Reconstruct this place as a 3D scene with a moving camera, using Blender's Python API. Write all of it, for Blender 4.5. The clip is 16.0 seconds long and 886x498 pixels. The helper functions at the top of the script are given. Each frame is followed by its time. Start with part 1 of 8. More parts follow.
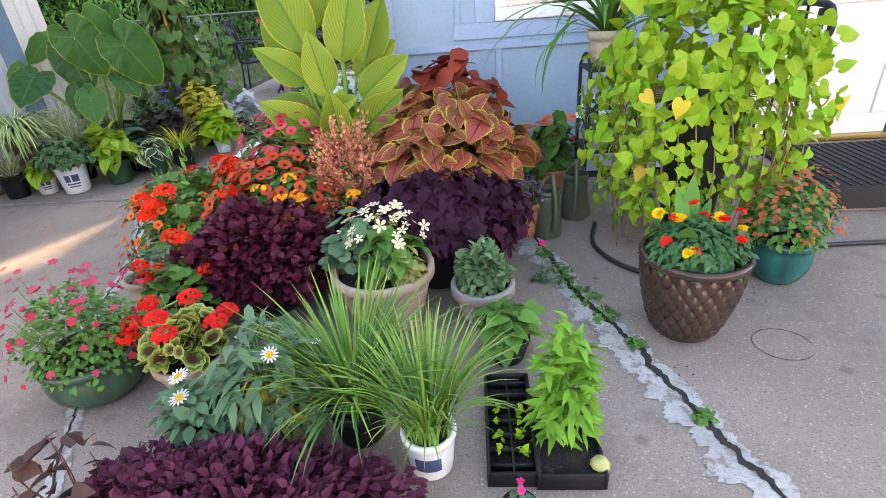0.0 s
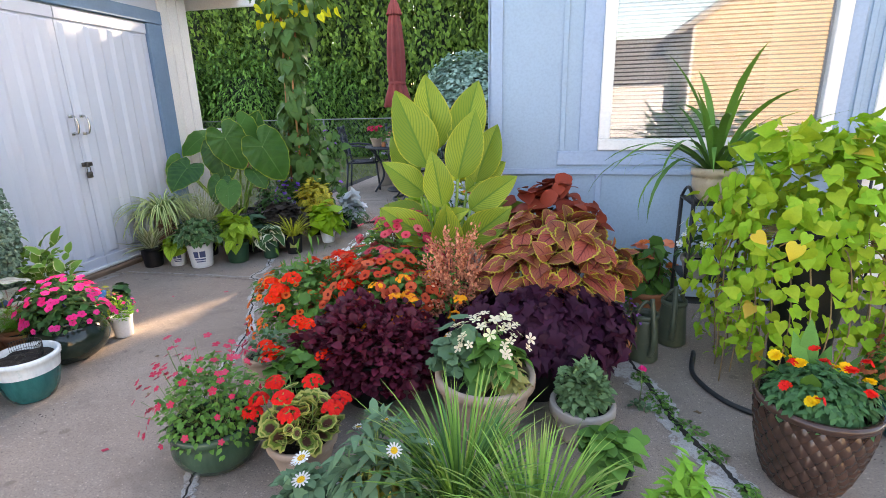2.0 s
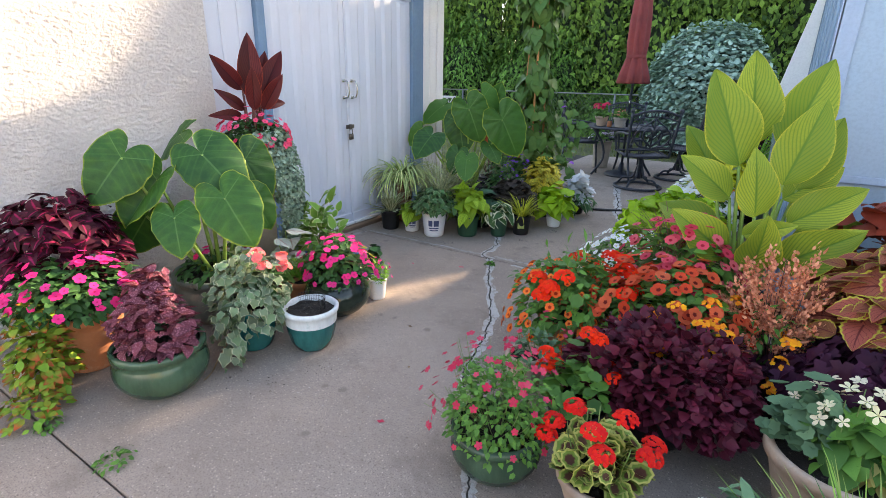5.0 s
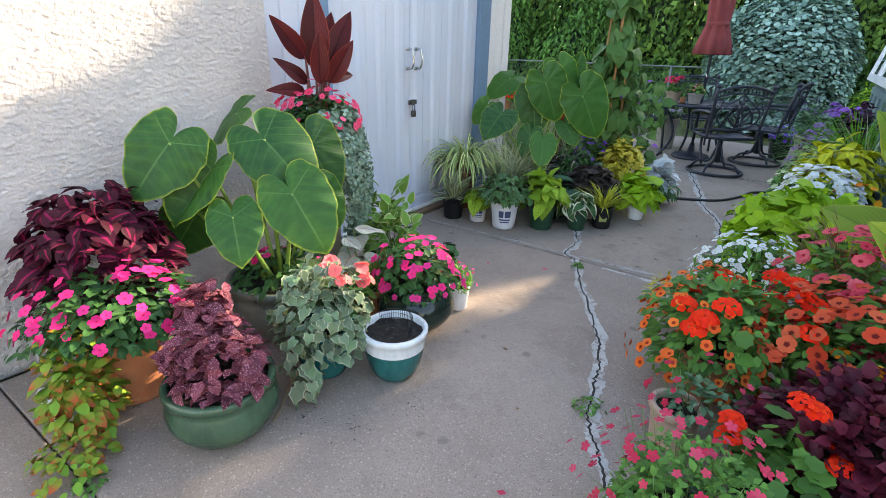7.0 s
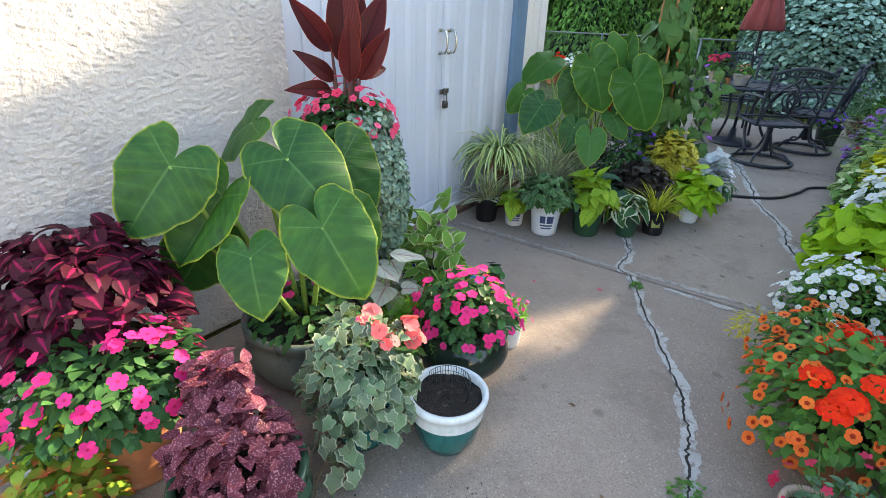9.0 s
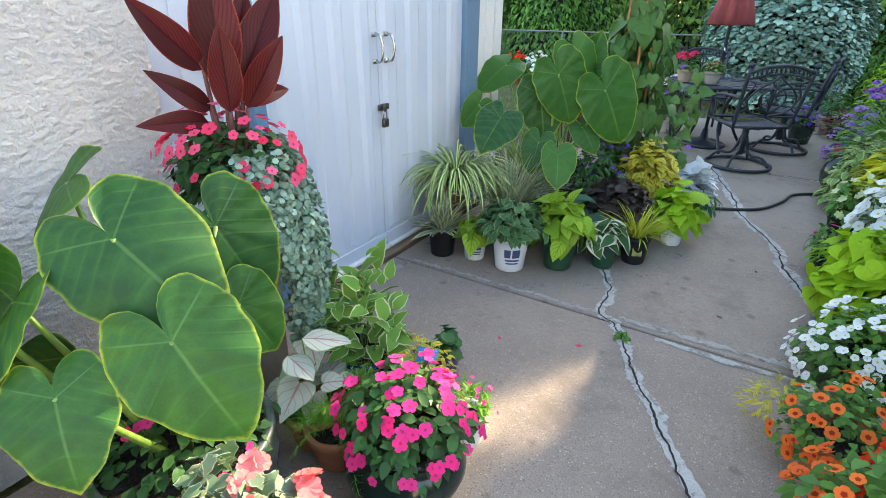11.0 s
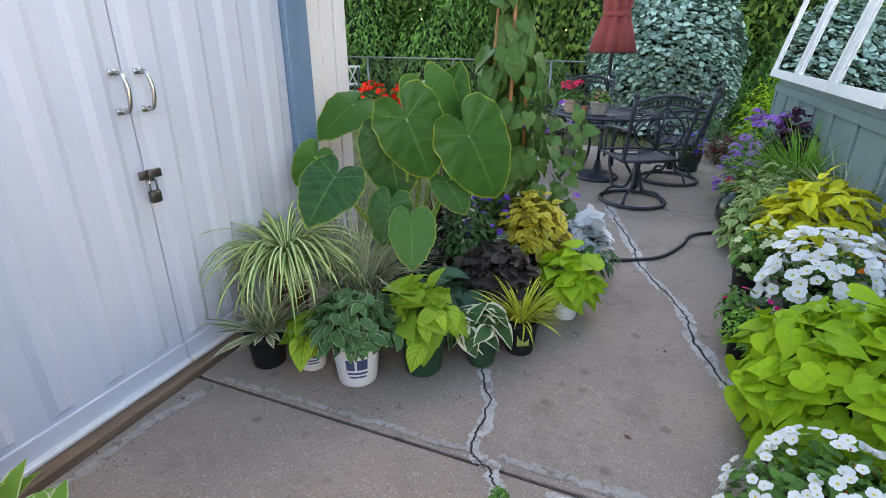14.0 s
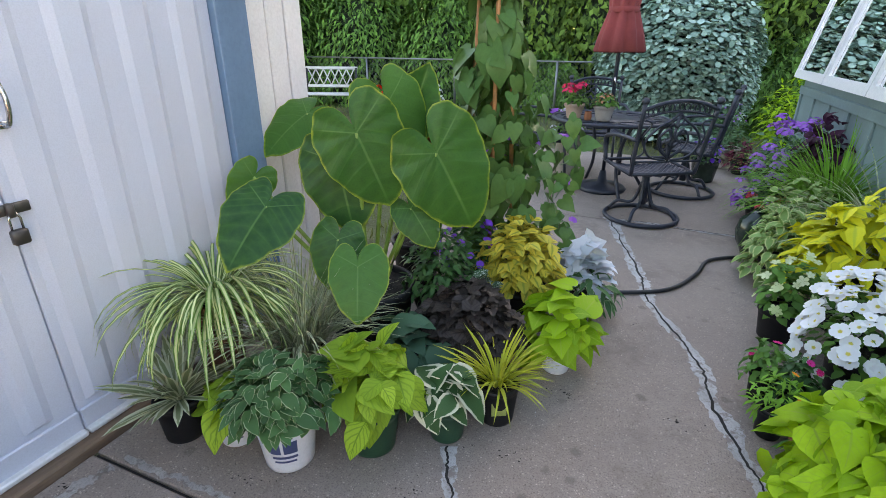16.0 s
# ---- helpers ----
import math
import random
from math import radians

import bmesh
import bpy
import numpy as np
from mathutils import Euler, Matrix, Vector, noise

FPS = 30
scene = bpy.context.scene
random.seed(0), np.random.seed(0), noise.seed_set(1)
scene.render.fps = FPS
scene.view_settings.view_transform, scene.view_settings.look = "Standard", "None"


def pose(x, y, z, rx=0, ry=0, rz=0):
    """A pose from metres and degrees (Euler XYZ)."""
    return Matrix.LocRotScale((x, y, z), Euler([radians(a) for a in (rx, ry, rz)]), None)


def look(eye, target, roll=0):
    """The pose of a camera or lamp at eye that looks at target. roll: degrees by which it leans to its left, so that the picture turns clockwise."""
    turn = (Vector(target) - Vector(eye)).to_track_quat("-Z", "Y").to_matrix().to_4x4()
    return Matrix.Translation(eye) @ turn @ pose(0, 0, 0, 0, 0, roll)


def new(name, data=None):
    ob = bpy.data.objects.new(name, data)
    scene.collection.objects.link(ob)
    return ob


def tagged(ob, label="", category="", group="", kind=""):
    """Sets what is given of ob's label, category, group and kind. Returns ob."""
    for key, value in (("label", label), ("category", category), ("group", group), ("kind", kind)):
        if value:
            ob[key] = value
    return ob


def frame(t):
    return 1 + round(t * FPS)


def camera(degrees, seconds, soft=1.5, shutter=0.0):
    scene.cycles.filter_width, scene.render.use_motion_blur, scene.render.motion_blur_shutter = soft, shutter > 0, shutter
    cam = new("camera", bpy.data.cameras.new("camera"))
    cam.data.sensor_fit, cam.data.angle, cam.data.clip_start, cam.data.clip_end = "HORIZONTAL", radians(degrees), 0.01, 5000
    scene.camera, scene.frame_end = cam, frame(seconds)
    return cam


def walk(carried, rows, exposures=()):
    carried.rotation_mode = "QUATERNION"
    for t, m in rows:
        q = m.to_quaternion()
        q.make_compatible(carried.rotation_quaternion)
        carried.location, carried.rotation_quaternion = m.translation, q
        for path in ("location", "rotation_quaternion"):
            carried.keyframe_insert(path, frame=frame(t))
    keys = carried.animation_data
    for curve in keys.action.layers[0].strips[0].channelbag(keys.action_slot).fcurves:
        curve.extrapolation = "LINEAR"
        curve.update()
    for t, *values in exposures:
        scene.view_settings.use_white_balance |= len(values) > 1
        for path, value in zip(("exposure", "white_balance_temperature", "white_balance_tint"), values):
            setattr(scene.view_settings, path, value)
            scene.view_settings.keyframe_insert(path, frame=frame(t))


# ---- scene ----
cam = camera(83.5, 16.0, soft=0.65)
PATH = [
    (0, (-0.02, 0.055, 1.238), (-0.174, 1.82, 0.309), -4.7),
    (0.5, (-0.166, 0.127, 1.297), (-0.286, 1.984, 0.564), -4.9),
    (1, (-0.212, 0.097, 1.324), (-0.305, 2.003, 0.725), -3.8),
    (1.5, (-0.19, 0.001, 1.328), (-0.411, 1.905, 0.757), -1.8),
    (2, (-0.183, -0.066, 1.341), (-0.594, 1.812, 0.789), -1.4),
    (2.5, (-0.2, -0.111, 1.34), (-0.737, 1.737, 0.796), -1.5),
    (3, (-0.245, -0.142, 1.34), (-1.006, 1.624, 0.79), -1.1),
    (3.5, (-0.356, -0.124, 1.356), (-1.184, 1.608, 0.793), -0.4),
    (4, (-0.525, -0.084, 1.358), (-1.375, 1.629, 0.771), -0.3),
    (4.5, (-0.673, -0.079, 1.37), (-1.598, 1.579, 0.741), 1.0),
    (5, (-0.809, 0.016, 1.371), (-1.823, 1.612, 0.721), 1.1),
    (5.2, (-0.874, 0.063, 1.38), (-1.92, 1.635, 0.721), 0.9),
    (7.5, (-1.559, 0.275, 1.356), (-2.611, 1.783, 0.568), 1.9),
    (8, (-1.673, 0.346, 1.44), (-2.706, 1.844, 0.612), 2.7),
    (10.3, (-2.093, 0.772, 1.449), (-3.133, 2.237, 0.571), 0.1),
    (10.5, (-2.109, 0.836, 1.438), (-3.116, 2.327, 0.563), 0.1),
    (11, (-2.132, 1.084, 1.449), (-3.079, 2.621, 0.587), 0.6),
    (11.5, (-2.13, 1.268, 1.437), (-3.006, 2.851, 0.584), 0.9),
    (12, (-2.17, 1.446, 1.446), (-2.961, 3.078, 0.602), 0.8),
    (12.5, (-2.218, 1.579, 1.453), (-2.95, 3.254, 0.643), -0.4),
    (13, (-2.243, 1.696, 1.438), (-2.93, 3.395, 0.638), -0.3),
    (13.5, (-2.214, 1.888, 1.445), (-2.895, 3.596, 0.658), -0.1),
    (14, (-2.17, 2.052, 1.452), (-2.853, 3.765, 0.677), 0.5),
    (14.5, (-2.144, 2.189, 1.441), (-2.84, 3.901, 0.677), 0.3),
    (15, (-2.156, 2.356, 1.436), (-2.853, 4.068, 0.674), 0.4),
    (15.5, (-2.179, 2.482, 1.438), (-2.877, 4.194, 0.676), 0.5),
    (16, (-2.167, 2.596, 1.438), (-2.886, 4.294, 0.665), 0.3),
]
walk(cam, [(t, look(eye, target, roll)) for t, eye, target, roll in PATH],
     exposures=[(0.0, 3.1, 8200, 20), (1.0, 2.8, 8200, 20), (2.5, 2.8, 8100, 19), (4.0, 2.8, 8000, 18), (5.0, 2.65, 7850, 17), (8.0, 2.7, 7450, 11), (10.5, 2.82, 7500, 9), (11.5, 3.08, 7550, 9), (13.0, 3.06, 8050, 15), (14.0, 2.9, 8200, 18), (16.0, 2.92, 8250, 19)])

# ---- world, sun, exposure ----
SUN_ELEV, SUN_AZ = radians(21.0), math.atan2(0.95, 0.315)
world = bpy.data.worlds.new("sky")
scene.world = world
world.use_nodes = True
wn = world.node_tree.nodes
sky = wn.new("ShaderNodeTexSky")
sky.sky_type, sky.sun_disc = "NISHITA", False
sky.sun_elevation, sky.sun_rotation = SUN_ELEV, math.pi / 2 - SUN_AZ
sky.air_density, sky.dust_density = 1.0, 1.0
wn["Background"].inputs["Strength"].default_value = 0.15
world.node_tree.links.new(sky.outputs[0], wn["Background"].inputs[0])
sun_data = bpy.data.lights.new("sun", "SUN")
sun_data.energy, sun_data.angle, sun_data.color = 3.0, radians(0.5), (1.0, 0.86, 0.66)
sun = new("sun", sun_data)
sun_way = Vector((math.cos(SUN_AZ) * math.cos(SUN_ELEV), math.sin(SUN_AZ) * math.cos(SUN_ELEV), math.sin(SUN_ELEV)))
sun.matrix_world = look(sun_way * 60, (0, 0, 0))

# ---- materials ----
def nodes_of(name, rough=0.6, metallic=0.0, spec=0.5):
    m = bpy.data.materials.new(name)
    m.use_nodes = True
    nt = m.node_tree
    b = nt.nodes["Principled BSDF"]
    b.inputs["Roughness"].default_value = rough
    b.inputs["Metallic"].default_value = metallic
    b.inputs["Specular IOR Level"].default_value = spec
    return m, nt, b


def mixrgb(nt, fac, a, b, mode="MIX"):
    n = nt.nodes.new("ShaderNodeMix")
    n.data_type, n.blend_type = "RGBA", mode
    for sock, val in ((n.inputs[0], fac), (n.inputs[6], a), (n.inputs[7], b)):
        if isinstance(val, bpy.types.NodeSocket):
            nt.links.new(val, sock)
        elif isinstance(val, (int, float)):
            sock.default_value = val
        else:
            sock.default_value = (*val, 1)
    return n.outputs[2]


def ramp(nt, val, lo, hi):
    n = nt.nodes.new("ShaderNodeMapRange")
    n.interpolation_type = "SMOOTHSTEP"
    nt.links.new(val, n.inputs[0])
    n.inputs[1].default_value, n.inputs[2].default_value = lo, hi
    return n.outputs[0]


def calc(nt, op, a, b=0.0):
    n = nt.nodes.new("ShaderNodeMath")
    n.operation = op
    for sock, val in ((n.inputs[0], a), (n.inputs[1], b)):
        if isinstance(val, (int, float)):
            sock.default_value = val
        else:
            nt.links.new(val, sock)
    return n.outputs[0]


def noise_of(nt, scale, detail=4.0, rough=0.6, coord="Object", kind="fac", stretch=None):
    tc = nt.nodes.new("ShaderNodeTexCoord")
    n = nt.nodes.new("ShaderNodeTexNoise")
    n.inputs["Scale"].default_value, n.inputs["Detail"].default_value, n.inputs["Roughness"].default_value = scale, detail, rough
    out = tc.outputs[coord]
    if stretch:
        mp = nt.nodes.new("ShaderNodeMapping")
        mp.inputs["Scale"].default_value = stretch
        nt.links.new(out, mp.inputs[0])
        out = mp.outputs[0]
    nt.links.new(out, n.inputs["Vector"])
    return n.outputs[0]


def bump(nt, b, height, strength=0.4, dist=0.01):
    n = nt.nodes.new("ShaderNodeBump")
    n.inputs["Strength"].default_value, n.inputs["Distance"].default_value = strength, dist
    nt.links.new(height, n.inputs["Height"])
    nt.links.new(n.outputs[0], b.inputs["Normal"])


def surface(name, col, var=0.25, rough=0.6, metallic=0.0, big=2.0, fine=60.0, relief=0.3, dist=0.004, stain=None, stain_amt=0.4, spec=0.5, stretch=None):
    """A worn plain surface: grain at a fine scale, mottling at a large one, and stains."""
    m, nt, b = nodes_of(name, rough, metallic, spec)
    n1, n2 = noise_of(nt, big, 5.0, stretch=stretch), noise_of(nt, fine, 3.0, stretch=stretch)
    dark = tuple(c * (1 - var) for c in col)
    light = tuple(min(1, c * (1 + var * 0.6)) for c in col)
    c = mixrgb(nt, ramp(nt, n1, 0.3, 0.7), dark, light)
    c = mixrgb(nt, calc(nt, "MULTIPLY", ramp(nt, n2, 0.35, 0.75), 0.35), c, tuple(x * 0.7 for x in col))
    if stain:
        n3 = noise_of(nt, big * 2.7, 6.0, 0.7)
        c = mixrgb(nt, calc(nt, "MULTIPLY", ramp(nt, n3, 0.55, 0.75), stain_amt), c, stain)
    nt.links.new(c, b.inputs["Base Color"])
    nt.links.new(calc(nt, "ADD", calc(nt, "MULTIPLY", n1, 0.2), rough - 0.1), b.inputs["Roughness"])
    bump(nt, b, n2, relief, dist)
    return m


def leaf(name, col, alt=None, edge=None, edge_at=0.75, vein=None, mid=None, mid_at=0.35, rough=0.45, var=0.35, sheer=0.14, veins=9.0, spot=None, tip=None, soft=0.12, veinw=0.25, spec=0.28):
    """Leaf or petal: colour by island, with edge, mid patch, veins and spots laid along the leaf's own length."""
    m, nt, b = nodes_of(name, rough + 0.08, 0.0, spec * 0.6)
    geo = nt.nodes.new("ShaderNodeNewGeometry")
    oi = nt.nodes.new("ShaderNodeObjectInfo")
    rnd = calc(nt, "FRACT", calc(nt, "ADD", geo.outputs["Random Per Island"], oi.outputs["Random"]))
    uvn = nt.nodes.new("ShaderNodeUVMap")
    sep = nt.nodes.new("ShaderNodeSeparateXYZ")
    nt.links.new(uvn.outputs[0], sep.inputs[0])
    u, v = sep.outputs[0], sep.outputs[1]
    au = calc(nt, "MULTIPLY", calc(nt, "ABSOLUTE", calc(nt, "SUBTRACT", u, 0.5)), 2.0)
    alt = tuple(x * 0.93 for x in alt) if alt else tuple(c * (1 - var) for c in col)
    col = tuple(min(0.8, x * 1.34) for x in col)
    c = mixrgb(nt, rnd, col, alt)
    grain = noise_of(nt, 45.0, 3.0)
    c = mixrgb(nt, calc(nt, "MULTIPLY", ramp(nt, grain, 0.35, 0.75), 0.3), c, tuple(x * 0.55 for x in col))
    if mid:
        wob = calc(nt, "ADD", au, calc(nt, "MULTIPLY", calc(nt, "SUBTRACT", noise_of(nt, 60.0), 0.5), 0.35))
        c = mixrgb(nt, ramp(nt, wob, mid_at + soft, mid_at - soft), c, mid)
    if spot:
        c = mixrgb(nt, ramp(nt, noise_of(nt, 190.0, 1.0), 0.55, 0.63), c, spot)
    if vein:
        saw = calc(nt, "FRACT", calc(nt, "SUBTRACT", calc(nt, "MULTIPLY", v, veins), calc(nt, "MULTIPLY", au, veins * 0.45)))
        tri = calc(nt, "ABSOLUTE", calc(nt, "SUBTRACT", saw, 0.5))
        lines = ramp(nt, tri, veinw, 0.02)
        lines = calc(nt, "MAXIMUM", calc(nt, "MULTIPLY", lines, 0.7), ramp(nt, au, 0.1, 0.02))
        c = mixrgb(nt, lines, c, vein)
    if edge:
        wob = calc(nt, "ADD", au, calc(nt, "MULTIPLY", calc(nt, "SUBTRACT", noise_of(nt, 70.0), 0.5), 0.2))
        c = mixrgb(nt, ramp(nt, wob, edge_at - 0.06, edge_at + 0.06), c, edge)
    if tip:
        c = mixrgb(nt, calc(nt, "MULTIPLY", ramp(nt, calc(nt, "ADD", v, calc(nt, "MULTIPLY", rnd, 0.5)), 0.8, 1.3), 0.9), c, tip)
    nt.links.new(c, b.inputs["Base Color"])
    bump(nt, b, grain, 0.25, 0.003)
    tr = nt.nodes.new("ShaderNodeBsdfTranslucent")
    nt.links.new(mixrgb(nt, 0.35, c, (1.0, 0.95, 0.3), "MULTIPLY") if col[1] > col[0] else c, tr.inputs[0])
    mx = nt.nodes.new("ShaderNodeMixShader")
    mx.inputs[0].default_value = sheer
    nt.links.new(b.outputs[0], mx.inputs[1])
    nt.links.new(tr.outputs[0], mx.inputs[2])
    nt.links.new(mx.outputs[0], nt.nodes["Material Output"].inputs[0])
    return m


def flower(name, col, alt=None, eye=None, eye_at=0.25, var=0.3, edge=None):
    """Petals with a centre of another colour; the UV runs from the flower's middle outwards."""
    m, nt, b = nodes_of(name, 0.6, 0.0, 0.12)
    geo = nt.nodes.new("ShaderNodeNewGeometry")
    uvn = nt.nodes.new("ShaderNodeUVMap")
    sep = nt.nodes.new("ShaderNodeSeparateXYZ")
    nt.links.new(uvn.outputs[0], sep.inputs[0])
    oi = nt.nodes.new("ShaderNodeObjectInfo")
    rnd = calc(nt, "FRACT", calc(nt, "ADD", geo.outputs["Random Per Island"], oi.outputs["Random"]))
    c = mixrgb(nt, rnd, col, alt or tuple(x * (1 - var) for x in col))
    if edge:
        c = mixrgb(nt, ramp(nt, sep.outputs[1], 0.55, 0.95), c, edge)
    if eye:
        c = mixrgb(nt, ramp(nt, sep.outputs[1], eye_at + 0.08, eye_at - 0.05), c, eye)
    nt.links.new(c, b.inputs["Base Color"])
    tr = nt.nodes.new("ShaderNodeBsdfTranslucent")
    nt.links.new(c, tr.inputs[0])
    mx = nt.nodes.new("ShaderNodeMixShader")
    mx.inputs[0].default_value = 0.25
    nt.links.new(b.outputs[0], mx.inputs[1])
    nt.links.new(tr.outputs[0], mx.inputs[2])
    nt.links.new(mx.outputs[0], nt.nodes["Material Output"].inputs[0])
    return m


def concrete_mat(name, col, grit=0.5):
    m, nt, b = nodes_of(name, 0.85, 0.0, 0.25)
    n1, n2, n3 = noise_of(nt, 0.9, 6.0, 0.65), noise_of(nt, 7.0, 6.0, 0.7), noise_of(nt, 160.0, 2.0)
    c = mixrgb(nt, ramp(nt, n1, 0.3, 0.72), tuple(x * 0.82 for x in col), tuple(x * 1.1 for x in col))
    c = mixrgb(nt, calc(nt, "MULTIPLY", ramp(nt, n2, 0.5, 0.8), 0.3), c, tuple(x * 0.6 for x in col))
    vor = nt.nodes.new("ShaderNodeTexVoronoi")
    vor.inputs["Scale"].default_value = 110.0
    tc = nt.nodes.new("ShaderNodeTexCoord")
    nt.links.new(tc.outputs["Object"], vor.inputs["Vector"])
    sepc = nt.nodes.new("ShaderNodeSeparateColor")
    nt.links.new(vor.outputs["Color"], sepc.inputs[0])
    stone = mixrgb(nt, sepc.outputs[0], tuple(x * 0.45 for x in col), tuple(min(1, x * 1.75) for x in col))
    pick = calc(nt, "MULTIPLY", ramp(nt, vor.outputs["Distance"], 0.45, 0.25), ramp(nt, sepc.outputs[1], 0.45, 0.6))
    c = mixrgb(nt, calc(nt, "MULTIPLY", pick, grit), c, stone)
    c = mixrgb(nt, calc(nt, "MULTIPLY", ramp(nt, n3, 0.5, 0.66), 0.6), c, tuple(x * 0.5 for x in col))
    n5 = noise_of(nt, 42.0, 4.0, 0.7)
    c = mixrgb(nt, calc(nt, "MULTIPLY", ramp(nt, n5, 0.48, 0.7), 0.4), c, tuple(x * 0.6 for x in col))
    n6 = noise_of(nt, 270.0, 1.0)
    c = mixrgb(nt, calc(nt, "MULTIPLY", ramp(nt, n6, 0.62, 0.7), 0.12), c, tuple(min(1, x * 1.9) for x in col))
    n4 = noise_of(nt, 2.6, 7.0, 0.75)
    c = mixrgb(nt, calc(nt, "MULTIPLY", ramp(nt, n4, 0.5, 0.68), 0.55), c, tuple(x * 0.55 for x in col))
    # scattered drip spots
    drip = nt.nodes.new("ShaderNodeTexVoronoi")
    drip.inputs["Scale"].default_value = 7.0
    nt.links.new(tc.outputs["Object"], drip.inputs["Vector"])
    sepd = nt.nodes.new("ShaderNodeSeparateColor")
    nt.links.new(drip.outputs["Color"], sepd.inputs[0])
    wide = calc(nt, "ADD", drip.outputs["Distance"], calc(nt, "MULTIPLY", calc(nt, "SUBTRACT", n5, 0.5), 0.35))
    drops = calc(nt, "MULTIPLY", ramp(nt, wide, 0.2, 0.1), ramp(nt, sepd.outputs[1], 0.62, 0.8))
    c = mixrgb(nt, calc(nt, "MULTIPLY", drops, 0.5), c, tuple(x * 0.4 for x in col))
    nt.links.new(c, b.inputs["Base Color"])
    bump(nt, b, calc(nt, "ADD", calc(nt, "MULTIPLY", n3, 0.6), n2), 0.5, 0.004)
    return m


M_CONC = concrete_mat("concrete", (0.325, 0.262, 0.216), 0.9)


def smear_mat(name, col, under):
    """Thin pale cement with the slab and dirt showing through in blotches."""
    m, nt, b = nodes_of(name, 0.88, 0.0, 0.2)
    n1, n2, n3 = noise_of(nt, 16.0, 6.0, 0.75), noise_of(nt, 5.0, 5.0, 0.7), noise_of(nt, 140.0, 2.0)
    c = mixrgb(nt, ramp(nt, n2, 0.3, 0.7), tuple(x * 0.78 for x in col), tuple(x * 1.12 for x in col))
    c = mixrgb(nt, ramp(nt, n1, 0.5, 0.6), c, under)
    c = mixrgb(nt, calc(nt, "MULTIPLY", ramp(nt, n3, 0.5, 0.66), 0.5), c, tuple(x * 0.55 for x in col))
    nt.links.new(c, b.inputs["Base Color"])
    bump(nt, b, calc(nt, "ADD", n1, n3), 0.6, 0.006)
    return m


M_PATCH = smear_mat("cement_patch", (0.47, 0.45, 0.425), (0.26, 0.215, 0.185))
M_JOINT = smear_mat("joint_mortar", (0.4, 0.365, 0.33), (0.2, 0.165, 0.14))
M_CRACK = surface("crack_dark", (0.03, 0.026, 0.022), 0.4, 0.95, fine=90)
M_SOIL = surface("potting_soil", (0.022, 0.016, 0.012), 0.5, 0.95, big=20, fine=140, relief=1.0, dist=0.01, stain=(0.3, 0.26, 0.2), stain_amt=0.4)
M_GRASS_GROUND = surface("lawn_soil", (0.09, 0.1, 0.035), 0.4, 0.95, big=1.5, fine=40, relief=1.0, dist=0.02, stain=(0.16, 0.13, 0.07))
M_STUCCO = surface("stucco", (0.56, 0.53, 0.51), 0.08, 0.9, big=1.2, fine=110, relief=1.0, dist=0.008, stain=(0.42, 0.38, 0.34), stain_amt=0.25)
M_SHED = surface("shed_white_paint", (0.575, 0.615, 0.7), 0.03, 0.42, big=1.1, fine=220, relief=0.05, stain=(0.55, 0.56, 0.6), stain_amt=0.15)
M_BLUE = surface("blue_trim_paint", (0.13, 0.235, 0.36), 0.12, 0.5, big=3, fine=50, relief=0.1)
M_HOUSE = surface("pale_blue_siding", (0.27, 0.385, 0.505), 0.06, 0.6, big=1.5, fine=60, relief=0.12, stain=(0.28, 0.35, 0.45), stain_amt=0.25)
M_HOUSETRIM = surface("blue_grey_trim", (0.28, 0.385, 0.53), 0.06, 0.55, big=2, fine=50, relief=0.1)
M_WHITE = surface("white_paint", (0.73, 0.73, 0.72), 0.04, 0.4, big=2, fine=60, relief=0.05, stain=(0.6, 0.58, 0.54), stain_amt=0.2)
M_GREENWALL = surface("grey_green_paint", (0.17, 0.245, 0.245), 0.12, 0.6, big=3, fine=50, relief=0.12)
M_WOOD = surface("weathered_sill_wood", (0.2, 0.13, 0.085), 0.4, 0.85, big=3, fine=30, relief=0.6, stretch=(8, 1, 8))
M_BAMBOO = surface("cane_stake", (0.45, 0.2, 0.07), 0.3, 0.6, big=9, fine=60)
M_CHROME = surface("worn_chrome", (0.55, 0.55, 0.54), 0.2, 0.25, 1.0, fine=80, relief=0.1)
M_LOCK = surface("dull_lock_metal", (0.1, 0.09, 0.08), 0.3, 0.4, 0.7, fine=80, relief=0.1)
M_IRON = surface("dark_cast_aluminium", (0.022, 0.028, 0.043), 0.35, 0.45, 0.0, big=6, fine=120, relief=0.3)
M_BLACKIRON = surface("black_iron", (0.02, 0.02, 0.022), 0.3, 0.45, 0.2, big=6, fine=120, relief=0.2)
M_BRASS = surface("brass", (0.5, 0.33, 0.12), 0.2, 0.35, 1.0, fine=80)
M_UMB = surface("faded_red_canvas", (0.27, 0.05, 0.045), 0.25, 0.9, big=3, fine=240, relief=0.4, dist=0.002)
M_TERRA = surface("terracotta", (0.42, 0.155, 0.07), 0.18, 0.85, big=5, fine=80, relief=0.3, stain=(0.5, 0.33, 0.24), stain_amt=0.4)
M_TAN = surface("tan_clay", (0.46, 0.335, 0.25), 0.15, 0.85, big=5, fine=80, relief=0.3, stain=(0.62, 0.55, 0.47), stain_amt=0.4)
M_GREY = surface("grey_clay", (0.38, 0.335, 0.29), 0.15, 0.85, big=5, fine=80, relief=0.3, stain=(0.5, 0.45, 0.4), stain_amt=0.4)
